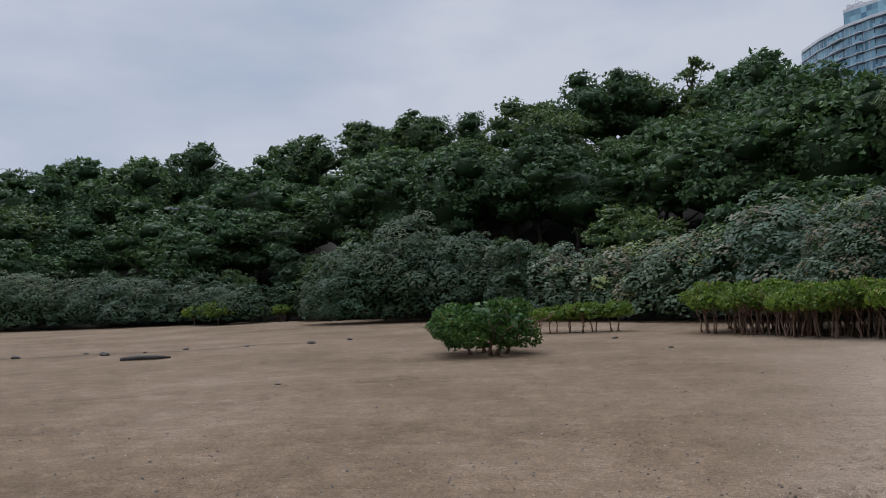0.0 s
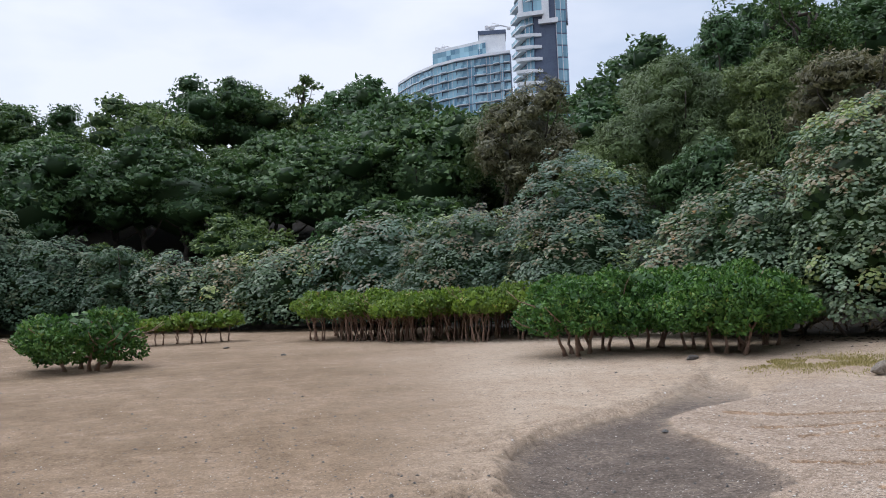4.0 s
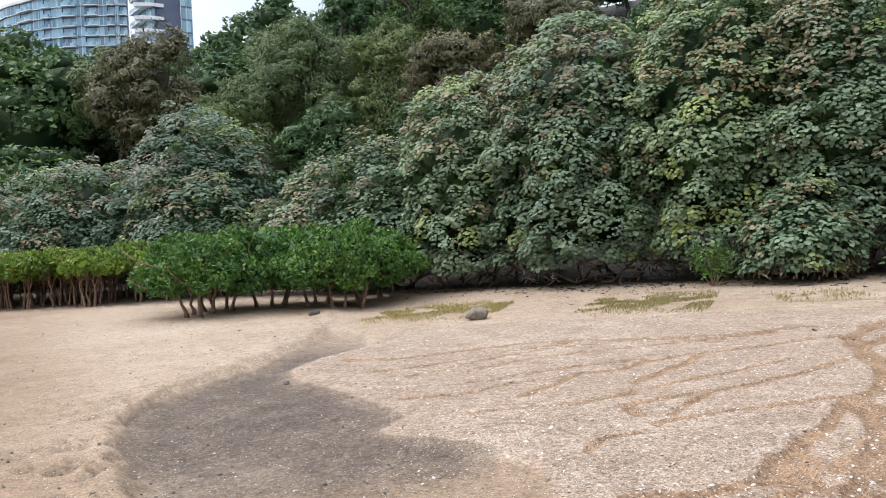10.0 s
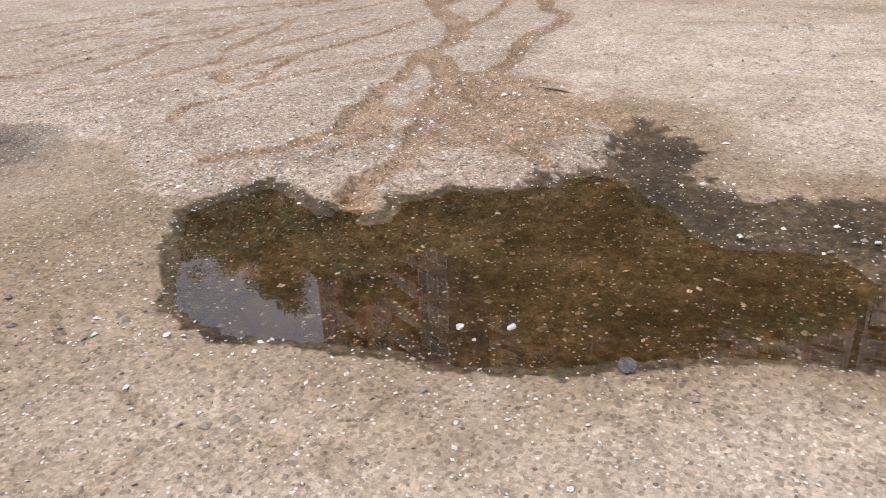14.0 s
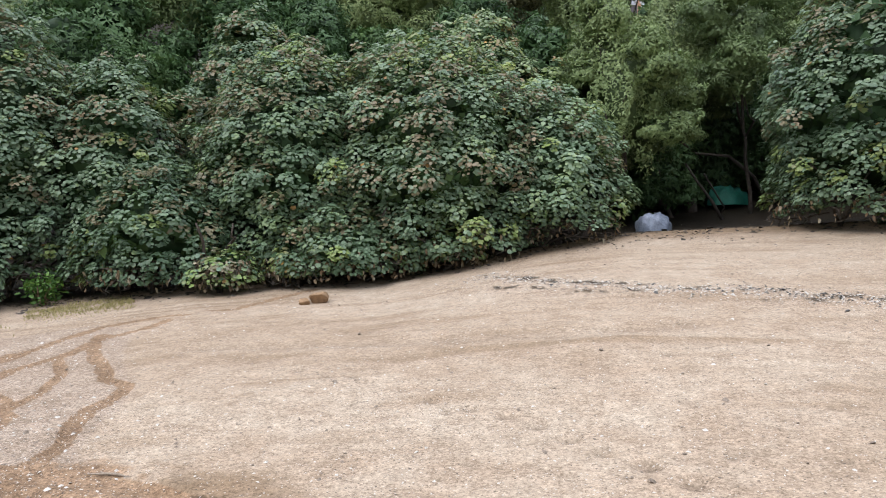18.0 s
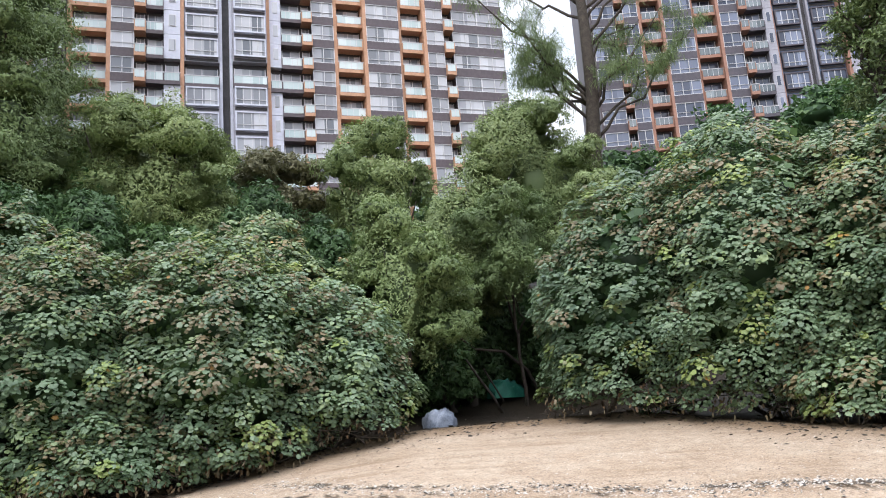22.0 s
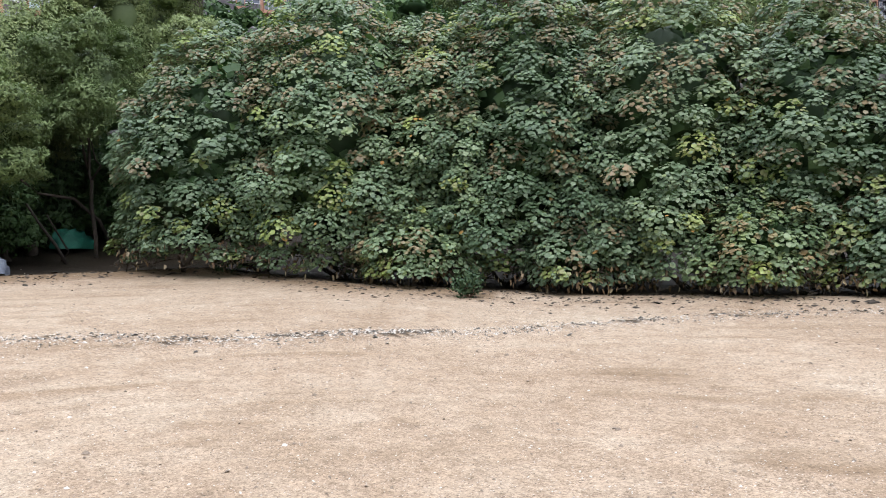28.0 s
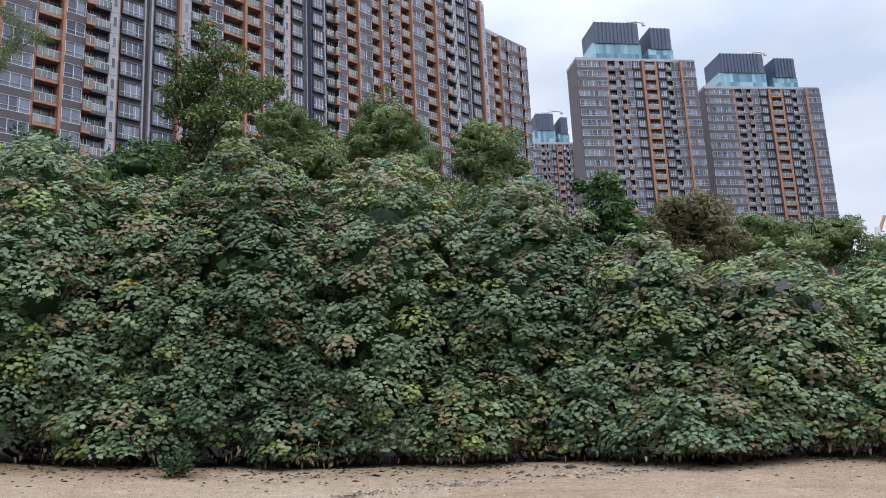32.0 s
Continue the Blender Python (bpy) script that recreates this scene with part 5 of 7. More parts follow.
for row in ((14.1, -31.1, 2.3, 15.8, 8.5), (10.9, -34.4, 2.5, 16.3, 8.5), (6.1, -35.6, 2.3, 15.5, 8.0), (3.7, -33.9, 1.4, 11.8, 7.5), (8.4, -30.5, 2.0, 12.4, 7.2), (-5.6, -41.0, 2.2, 10.6, 7.5), (-8.6, -41.4, 2.2, 10.7, 7.6)):
    acacia(*row, tone=0.10)
open_tree(15.4, -25.9, 2.1, 16.0, 9.8, 0.15, 120, ACACIA, "feathery_tree", "slender feathery green tree with a visible trunk", 0.75, 150)
for row in ((27.9, -8.1, 1.9, 11.9, 7.5), (18.5, 37.8, 2.8, 13.1, 6.0), (22.3, 20.4, 2.3, 9.6, 4.6), (-2.7, -38.0, 2.7, 11.2, 7.0), (24.2, 17.2, 2.2, 10.6, 6.0)):
    russet_tree(*row)
for row in ((25.7, 30.6, 1.9, 14.9, 7.5), (18.4, 23.6, 2.3, 6.4, 2.0), (20.4, 19.4, 2.0, 7.0, 2.5), (1.1, -34.1, 1.5, 11.8, 7.5), (-11.5, -38.4, 2.2, 8.2, 2.6), (-13.9, -38.0, 2.3, 7.6, 1.5), (-17.5, -39.5, 2.6, 7.4, 1.0), (-9.3, -36.4, 2.0, 7.4, 2.0), (23.5, -18.8, 2.0, 8.6, 3.0), (22.4, -8.2, 1.8, 7.6, 2.6), (24.4, 1.0, 2.2, 9.0, 3.5), (24.0, -6.6, 2.0, 9.2, 3.6), (23.6, 4.6, 2.2, 9.0, 3.6), (26.0, 12.6, 2.4, 10.4, 5.0), (24.0, 9.0, 2.2, 9.4, 4.4), (23.9, -1.6, 2.1, 8.8, 2.4), (24.2, -3.6, 1.8, 8.2, 2.4)):
    dark_tree(*row)
for row in ((45.7, 38.2, 4.7, 27.8, 13.8), (48.3, 31.5, 5.1, 27.4, 13.8), (50.0, 28.0, 3.5, 26.6, 14.6)):
    open_tree(*row, leaf=0.26, clumps=112, scale=1.7, per=95)
for row in ((28.9, 13.9, 2.0, 14.8, 9.6), (25.2, 25.7, 2.0, 14.2, 9.6)):
    open_tree(*row)
casuarina(22.2, -18.7, 25.0, 11.0)

# shady undergrowth behind the gap in the shrubs
for row in ((24.6, -15.4, 2.0, 6.5, 1.9), (26.2, -12.6, 2.2, 7.5, 2.2), (24.9, -10.2, 1.8, 6.8, 2.0), (22.6, -17.6, 1.7, 6.0, 1.9), (20.6, -18.2, 1.8, 6.8, 2.0), (27.6, -16.4, 2.4, 8.5, 2.5), (24.3, -13.4, 1.8, 5.6, 1.6), (23.2, -16.2, 1.6, 5.2, 1.5), (22.0, -11.2, 1.3, 4.6, 1.6), (25.6, -14.6, 2.2, 6.4, 1.6), (23.4, -11.9, 1.5, 5.4, 1.6)):
    dark_tree(*row)

# the wooded hill behind the bay
KINDS = [hill_tree(1, 3.3, 8.6, DARKLEAF, 0.24, "forest_tree", "dark green broad-crowned tree of the hillside wood"),
         hill_tree(2, 2.8, 8.0, OLIVELEAF, 0.22, "forest_tree", "olive green round-crowned tree of the hillside wood"),
         hill_tree(3, 3.8, 7.6, DARKLEAF, 0.24, "forest_tree", "wide dark tree of the hillside wood"),
         hill_tree(4, 2.4, 10.5, OLIVELEAF, 0.30, "forest_tree", "slender open-topped tree of the hillside wood", True),
         hill_tree(5, 2.3, 6.0, HIBISCUS_PALE, 0.22, "forest_tree", "pale grey-green small tree of the hillside wood")]
SPOTS = []
g = np.random.default_rng(12)
for bearing in np.arange(-46, 47, 3.0):
    d0 = np.interp(bearing, PLAN[:, 0], PLAN[:, 1])
    u = 1.8
    while u < 50:
        b = bearing + g.normal(0, 1.0)
        dist = d0 + u + g.normal(0, 1.0)
        if not (b > 20 and u < 17):
            SPOTS.append((dist * math.sin(radians(b)), dist * math.cos(radians(b)), u))
        u += 3.4 if u < 4 else 7.5 + u * 0.10
for bearing in np.arange(48, 172, 7.0):
    d0 = np.interp(bearing, PLAN[:, 0], PLAN[:, 1])
    for u in (26, 38):
        b = bearing + g.normal(0, 1.6)
        SPOTS.append(((d0 + u) * math.sin(radians(b)), (d0 + u) * math.cos(radians(b)), -1))
first = [True] * len(KINDS)
for sx, sy, u in SPOTS:
    k = int(g.choice(5, p=(0.26, 0.36, 0.16, 0.12, 0.10))) if u >= 30 else int(g.choice(5, p=(0.28, 0.38, 0.24, 0.0, 0.10)))
    if 0 <= u < 4:
        k = 4
    s = g.uniform(0.68, 1.3) * (0.62 if 0 <= u < 4 else 0.75 if 0 <= u < 8 else 1.0) * (0.8 if u < 0 else 1.0)
    m = pose(sx, sy, ground_z(sx, sy) - 0.3, 0, 0, -math.degrees(math.atan2(sx, sy)) + g.uniform(-45, 45)) @ Matrix.Diagonal((s * 1.28, s * 1.28, s * g.uniform(0.88, 1.12), 1))
    if first[k]:
        first[k] = False
        KINDS[k].matrix_basis = m
    else:
        c = copy_thing(KINDS[k], m)
        c.matrix_basis = m
dark_tree(19.5, 77.6, 3.6, 19.6, 12.0)
open_tree(14.3, 83.8, 2.2, 26.6, 17.5, 0.42, 40, OLIVELEAF, "tall_tree", "slim tall tree standing above the wooded ridge", 0.7, 40, 1.3)


# ---- mangroves ----
def mangrove(x, y, radius, height, clear, stems, leaves, label, material=MANGROVE, group="mangroves on the flat", leaf=0.11, flat=1.0, seed=0):
    """A low mangrove: flared stems, crooked limbs and a dense rounded crown of small glossy leaves."""
    base = ground_z(x, y)
    g = np.random.default_rng(seed or int(abs(x * 71 + y * 133)))
    ob = thing("mangrove_tree", x, y, base, label, "mangrove", group)
    for k in range(stems):
        a = g.uniform(0, 2 * math.pi)
        rr = radius * 0.35 * math.sqrt(g.uniform(0, 1)) if stems > 1 else 0.0
        foot = np.array((rr * math.cos(a), rr * math.sin(a), -0.04))
        head = np.array((rr * 1.8 * math.cos(a), rr * 1.8 * math.sin(a), clear + 0.45 * (height - clear)))
        way = crooked(g, foot, head, 7, 0.03)
        t = (0.014 + 0.020 * radius / 1.2) * (0.95 if group.startswith("dense") else 1.0)
        part("stem", Solid().tube(way, (t * 1.9, t * 1.15, t * 0.9, t * 0.85, t * 0.75, t * 0.6, t * 0.4), 7).mesh("stem", MANGROVE_BARK, smooth_shade=True), ob)
        for m in range(3):
            b = g.uniform(0, 2 * math.pi)
            e = head + (radius * 0.7 * math.cos(b), radius * 0.7 * math.sin(b), g.uniform(-0.1, 0.35) * height)
            part("limb", Solid().tube(crooked(g, way[3 + m], e, 5, 0.05), np.linspace(t * 0.55, t * 0.2, 5), 5).mesh("limb", MANGROVE_BARK, smooth_shade=True), ob)
    mid, half = (height + clear) / 2, (height - clear) / 2
    lobes = []
    d = random_dirs(g, 30, -0.8)
    for k in range(30):
        s = radius * g.uniform(0.16, 0.36)
        sz = min(s * 0.8, half * 0.75)
        lobes.append((d[k] * g.uniform(0.85, 1.14) * (radius - s * 0.7, radius - s * 0.7, max(half - sz * 0.8, 0.05)) + (0, 0, mid - 0.22 * flat * half * (1 - abs(d[k][2]))), np.array((s, s, sz))))
    p, nrm = shell_points(g, lobes, leaves, 0.85, -0.8)
    n = len(p)
    axis = unit(nrm * 0.5 + random_dirs(g, n) * 0.8 + np.array((0, 0, 0.45)))
    length = leaf * g.uniform(0.7, 1.35, n)
    v, q, t = leaf_blades(p - axis * length[:, None] * 0.5, axis, unit(nrm + np.array((0, 0, 0.5)) + g.normal(0, 0.55, (n, 3))), length, length * 0.5, np.clip(g.normal(0.45, 0.25, n) + 0.14 * np.sin(p[:, 0] * 3 + p[:, 2] * 4), 0, 1), shape="blade")
    part("crown", array_mesh("crown", v, q, material, t), ob)
    # inner leaves with a darker tint that stands for shade in the crown
    core = [((0, 0, mid), np.array((radius * 0.8, radius * 0.8, half * 0.75)))]
    deep = inner_leaves(g, core, 0.9, 1.0 / (1.6 * leaf * leaf), leaf * 1.9)
    part("inner_foliage", array_mesh("inner_foliage", *deep[:2], material, deep[2]), ob)
    return ob


mangrove(-1.97, 22.2, 1.72, 1.55, 0.08, 7, 360, "lone bushy green mangrove with dark stems on the open sand")
for row in ((9.1, 16.8, 1.4, 1.8, 4), (10.0, 17.5, 1.25, 2.0, 4), (11.0, 17.0, 1.3, 2.05, 4), (11.5, 15.6, 1.25, 1.95, 3), (11.4, 14.5, 1.2, 1.8, 3), (12.4, 14.9, 1.3, 2.0, 3), (13.2, 15.4, 1.05, 1.75, 3)):
    mangrove(row[0], row[1], row[2] * 1.04, row[3], 0.33, row[4], 300, "bushy green mangrove with bare flared stems at the channel head")
for row in ((-0.2, 31.4, .62, 1.05), (0.4, 31.8, .6, 1.1), (1.0, 31.5, .65, 1.15), (1.5, 31.9, .6, 1.15), (2.25, 32.0, .72, 1.2), (-0.7, 31.9, .55, 1.0)):
    mangrove(*row, 0.5, 2, 150, "small flat-topped mangrove in a sparse row on the sand", GROVELEAF, "row of small mangroves", 0.14)
for row in ((-26.6, 56.2, .95, 1.5), (-24.2, 54.4, 1.2, 1.7), (-22.9, 58.6, .8, 1.2), (-20.6, 57.8, .9, 1.3), (-20.0, 60.3, .9, 1.3)):
    mangrove(*row, 0.5, 2, 60, "small mangrove far out at the edge of the bay", GROVELEAF, "far small mangroves", 0.22)
GROVE = [(4.9, 29.6), (7.2, 25.2), (8.7, 23.7), (10.5, 22.1), (13.2, 20.6), (12.6, 25.0), (9.6, 29.5), (6.4, 31.5)]
g = np.random.default_rng(5)
models = []
for k in range(4):
    models.append(mangrove(6.2 + k * 0.9, 27.6 - k * 1.0, 0.78, 1.5 + 0.06 * k, 0.74, 4, 190, "slim young mangrove with a bare stem in a dense grove", GROVELEAF, "dense grove of young mangroves", 0.13, 0.0, seed=60 + k))
placed = [(6.2 + k * 0.9, 27.6 - k) for k in range(4)]
for gx in np.arange(4.6, 14, 0.82):
    for gy in np.arange(19.8, 32, 0.82):
        px, py = gx + g.uniform(-.24, .24), gy + g.uniform(-.24, .24)
        if inside_distance(np.array([px]), np.array([py]), GROVE)[0] < 0 or min(math.hypot(px - a, py - b) for a, b in placed) < 0.5:
            continue
        placed.append((px, py))
        s = g.uniform(0.9, 1.12)
        copy_thing(models[int(g.integers(0, 4))], pose(px, py, ground_z(px, py) - 0.02, 0, 0, g.uniform(0, 360)) @ Matrix.Diagonal((s, s, s, 1))).scale = (s, s, s)


# ---- buildings on the hill ----
FLOOR = 3.15


def window_unit(width, wall, sill=1.05, out=0.35, bars=2, glass=GLASS, back=0.9):
    """A window bay of one storey: spandrel, lintel, frame and panes."""
    s = Solid()
    s.box(0, width, -out, back, 0, sill, 0).box(0, width, -out, back, 2.95, FLOOR, 0)
    pane = Solid().box(0.05, width - 0.05, -out + 0.14, -out + 0.17, sill, 2.95, 0).mesh("pane", glass)
    for z in (sill, 2.87):
        s.box(0, width, -out + 0.02, -out + 0.14, z, z + 0.08, 1)
    for k in range(bars + 1):
        x = k * (width - 0.08) / bars
        s.box(x, x + 0.08, -out + 0.02, -out + 0.14, sill + 0.08, 2.87, 1)
    s.box(0, width, -out + 0.05, -out + 0.13, sill + 0.62, sill + 0.67, 1)
    s.box(0, 0.05, -out + 0.17, back, sill, 2.95, 0).box(width - 0.05, width, -out + 0.17, back, sill, 2.95, 0)
    return s.mesh("window", wall, FRAME), pane


def balcony_unit(width, edge, out=0.55, rail=GLASS_RAIL, bars=4, depth=0.9, glass=GLASS):
    """A balcony of one storey: slab, glass rail with posts, and the glazed door behind it."""
    s = Solid()
    s.box(0, width, -out, depth, -0.22, 0.22, 0).box(0, 0.09, -out, depth, 0.22, 1.15, 0).box(width - 0.09, width, -out, depth, 0.22, 1.15, 0)
    pane = Solid().box(0.10, width - 0.10, -out + 0.04, -out + 0.07, 0.30, 1.22, 0).mesh("glass_rail", rail)
    s.box(0, width, -out, -out + 0.09, 1.22, 1.31, 2)
    for k in range(bars + 1):
        x = k * (width - 0.05) / bars
        s.box(x, x + 0.05, -out + 0.01, -out + 0.04, 0.22, 1.22, 2)
    s.box(0.25, width - 0.25, depth - 0.06, depth - 0.02, 0.25, 2.6, 3)
    s.box(0.15, 0.25, depth - 0.1, depth - 0.02, 0.22, 2.7, 2).box(width - 0.25, width - 0.15, depth - 0.1, depth - 0.02, 0.22, 2.7, 2)
    s.box(width * 0.5 - 0.04, width * 0.5 + 0.04, depth - 0.1, depth - 0.05, 0.25, 2.6, 2)
    return s.mesh("balcony", edge, rail, FRAME, glass), pane


def box_window_unit(width, wall=WALL_MAUVE, surround=WALL_PALE, glass=GLASS):
    """A projecting box window with a white surround over a dark strip painted as its shadow."""
    s = Solid()
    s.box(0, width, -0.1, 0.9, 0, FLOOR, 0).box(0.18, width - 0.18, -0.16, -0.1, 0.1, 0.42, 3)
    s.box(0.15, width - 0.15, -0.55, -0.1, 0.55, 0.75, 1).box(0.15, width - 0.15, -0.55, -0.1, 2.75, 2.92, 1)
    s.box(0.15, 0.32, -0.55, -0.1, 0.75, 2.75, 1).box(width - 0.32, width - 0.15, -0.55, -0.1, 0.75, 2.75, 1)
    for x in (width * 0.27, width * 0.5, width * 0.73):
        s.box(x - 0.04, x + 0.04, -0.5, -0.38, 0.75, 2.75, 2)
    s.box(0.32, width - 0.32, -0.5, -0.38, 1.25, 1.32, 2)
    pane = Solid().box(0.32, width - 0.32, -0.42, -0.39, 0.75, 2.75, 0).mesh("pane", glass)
    return s.mesh("window", wall, surround, FRAME, RECESS_SHADE), pane


def panel_unit(width, wall=WALL_PALE, glass=GLASS):
    s = Solid()
    s.box(0, width, -0.05, 0.9, 0, FLOOR - 0.05, 0)
    s.box(width * 0.3, width * 0.75, -0.10, -0.05, 1.0, 2.5, 1)
    pane = Solid().box(width * 0.34, width * 0.71, -0.13, -0.10, 1.06, 2.44, 0).mesh("pane", glass)
    return s.mesh("window_panel", wall, FRAME), pane


UNITS = {}


def bay(kind, width, dark=False):
    key = (kind, round(width, 2), dark)
    if key not in UNITS:
        # dark picks the copies with a shaded facade put into their colours
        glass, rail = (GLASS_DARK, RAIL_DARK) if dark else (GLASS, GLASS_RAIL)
        clay, clad = (SHADE_CLAY, SHADE_WALL) if dark else (ORANGE, WALL_DARK)
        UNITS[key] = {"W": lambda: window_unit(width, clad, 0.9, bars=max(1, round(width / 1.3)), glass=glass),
                      "V": lambda: box_window_unit(width, *((STEELBLUE, SHADE_WALL) if dark else (WALL_MAUVE, WALL_PALE)), glass),
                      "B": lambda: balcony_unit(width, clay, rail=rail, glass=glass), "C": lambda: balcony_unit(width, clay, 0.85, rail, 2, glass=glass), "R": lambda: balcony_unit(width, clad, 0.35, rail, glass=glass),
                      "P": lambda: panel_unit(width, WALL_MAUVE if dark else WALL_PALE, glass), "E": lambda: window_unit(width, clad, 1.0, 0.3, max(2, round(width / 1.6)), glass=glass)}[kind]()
    return UNITS[key]


NAMES = {"W": "window", "V": "window", "E": "window", "B": "balcony", "C": "balcony", "R": "balcony", "P": "window_panel"}
MODULE = [("O", .38), ("B", 3.3), ("O", .38), ("W", 2.2), ("C", 1.1), ("R", 1.7), ("P", 1.6), ("O", .38), ("V", 3.5), ("G", 1.3), ("V", 3.5), ("O", .38), ("P", 1.2), ("R", 2.2), ("C", 1.1), ("W", 2.4),
          ("O", .38), ("B", 2.8), ("O", .38), ("W", 3.7), ("O", .38), ("B", 2.4), ("O", .38), ("W", 2.0), ("C", 1.1)]
END = [("E", 3.1), ("E", 3.1)]


def polar(bearing, dist):
    return np.array((dist * math.sin(radians(bearing)), dist * math.cos(radians(bearing))))


def joined_units(items):
    """Many storey units as one mesh."""
    out = Solid()
    mats = []
    for mesh, x, y, z in items:
        slot = {}
        for i, m in enumerate(mesh.materials):
            if m not in mats:
                mats.append(m)
            slot[i] = mats.index(m)
        verts = [(v.co.x + x, v.co.y + y, v.co.z + z) for v in mesh.vertices]
        n0 = out.n
        out.v.extend(verts)
        for p in mesh.polygons:
            out.f.append(tuple(i + n0 for i in p.vertices))
            out.m.append(slot[p.material_index])
        out.n += len(verts)
    return out.mesh("upper_facade", *mats)


def apartment(p0, p1, bays, floors, z0, first, last, label, depth=16.0, body=RECESS_SHADE, refuge=0, dark=False, group="apartment blocks on the hill"):
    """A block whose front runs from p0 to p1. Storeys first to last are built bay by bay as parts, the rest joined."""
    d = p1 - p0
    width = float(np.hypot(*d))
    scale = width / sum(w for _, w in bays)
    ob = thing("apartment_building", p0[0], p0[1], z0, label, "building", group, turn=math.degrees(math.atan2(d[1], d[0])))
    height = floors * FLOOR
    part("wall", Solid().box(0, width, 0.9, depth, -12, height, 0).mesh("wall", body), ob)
    part("side_wall", Solid().box(-0.25, 0, -0.1, depth, -12, height, 0).mesh("side_wall", WALL_DARK), ob)
    part("side_wall", Solid().box(width, width + 0.25, -0.1, depth, -12, height, 0).mesh("side_wall", WALL_DARK), ob)
    part("roof", Solid().box(-0.3, width + 0.3, -0.2, depth + 0.2, height, height + 0.9, 0).mesh("roof", WALL_MAUVE), ob)
    u, rest, count = 0.0, [], {}
    steps, out = itertools.cycle((0.0, -0.75, -0.3, -1.05, -0.15)), 0.0
    for kind, w in bays:
        w *= scale
        if kind in "OG":
            out = next(steps)
        elif out < -0.1:
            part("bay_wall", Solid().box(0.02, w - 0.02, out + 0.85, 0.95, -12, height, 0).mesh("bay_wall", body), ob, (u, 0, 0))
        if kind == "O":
            part("pilaster", Solid().box(0, w, -0.35, 2.0, -12, height, 0).mesh("pilaster", SHADE_CLAY if dark else ORANGE), ob, (u, out, 0), label="terracotta pilaster")
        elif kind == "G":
            # back of the recess in the painted shadow colour
            part("recess", Solid().box(0, w * 0.22, -0.2, 0.9, -12, height, 1).box(w * 0.78, w, -0.2, 0.9, -12, height, 1).box(w * 0.22, w * 0.78, 0.5, 0.9, -12, height, 0).mesh("recess", RECESS_SHADE, WALL_MAUVE if dark else WALL_PALE), ob, (u, 0, 0), label="dark vertical recess")
        else:
            for f in range(max(0, first - 1), min(floors, last + 16)):
                k = kind
                if refuge and f % 16 == refuge % 16 and kind in "VPR":
                    k = "R"
                mesh, pane = bay(k, w, dark)
                if first <= f <= last and count.get(NAMES[k], 0) < 290:
                    count[NAMES[k]] = count.get(NAMES[k], 0) + 1
                    unit_ob = part(NAMES[k], mesh, ob, (u, out, f * FLOOR))
                    part("glass_rail" if NAMES[k] == "balcony" else "pane", pane, unit_ob)
                else:
                    rest += [(mesh, u, out, f * FLOOR), (pane, u, out, f * FLOOR)]
        u += w
    if rest:
        part("upper_facade", joined_units(rest), ob, kind="stuff", label="further storeys of windows and balconies")
    return ob, width, height


def foot_of(b0, d0, bearing):
    t = d0 * math.tan(radians(bearing - b0))
    return polar(b0, d0) + t * np.array((math.cos(radians(b0)), -math.sin(radians(b0))))


def roof_crown(ob, height, x0, x1):
    """The stepped glazed crown of a tower with its finned plant screen."""
    s = Solid().box(x0, x1, 1.5, 13, height + 0.9, height + 6.5, 0)
    part("crown_glazing", s.mesh("crown_glazing", GLASS_BLUE), ob, label="blue-grey glazed penthouse")
    part("plant_screen", Solid().box(x0 + 1, x1 - 0.5, 1.2, 13, height + 6.5, height + 13.5, 0).mesh("plant_screen", STEELBLUE), ob, label="dark finned rooftop screen")
    for k in range(int((x1 - x0 - 1.5) / 1.2)):
        part("fin", Solid().box(0, 0.18, -0.25, 0, 0, 7.2, 0).mesh("fin", STEELBLUE), ob, (x0 + 1.1 + k * 1.2, 1.2, height + 6.4))


def roof_crane(ob, x, y, z, reach, way=1):
    """A folded rooftop access crane: turret, counterweight, boom and cradle."""
    s = Solid().tube([(0, 0, 0), (0, 0, 1.5)], (0.55, 0.5), 8).box(-0.9, 0.9, -0.7, 0.7, 1.4, 2.3, 0).box(-1.9 * way - 0.5, -1.9 * way + 0.5, -0.5, 0.5, 1.3, 2.4, 0)
    s.tube([(-1.9 * way, 0, 2.0), (0, 0, 2.5), (reach * 0.55 * way, 0, 3.1), (reach * way, 0, 2.7)], (0.25, 0.32, 0.26, 0.18), 6)
    s.tube([(0, 0, 2.3), (0.3 * way, 0, 3.7), (reach * 0.55 * way, 0, 3.1)], (0.1, 0.1, 0.08), 5)
    s.box(reach * way - 0.5, reach * way + 0.5, -0.5, 0.5, 1.9, 2.7, 0)
    part("roof_crane", s.mesh("roof_crane", FRAME), ob, (x, y, z), label="pale rooftop maintenance crane")


A = "brown apartment block with terracotta pilasters and glass balconies"
LEFT = list(reversed(MODULE))
apartment(foot_of(100, 93, 97.5 - 5.5), foot_of(100, 93, 123.7), MODULE + END, 27, 14.0, 5, 14, A, refuge=9)
apartment(foot_of(100, 93, 73.5), foot_of(100, 93, 91.9), LEFT[:20], 27, 14.0, 5, 14, A, refuge=9)
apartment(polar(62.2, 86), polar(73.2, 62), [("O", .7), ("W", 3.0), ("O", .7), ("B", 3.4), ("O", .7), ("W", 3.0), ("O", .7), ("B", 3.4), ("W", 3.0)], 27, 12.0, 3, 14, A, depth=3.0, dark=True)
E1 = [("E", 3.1)]
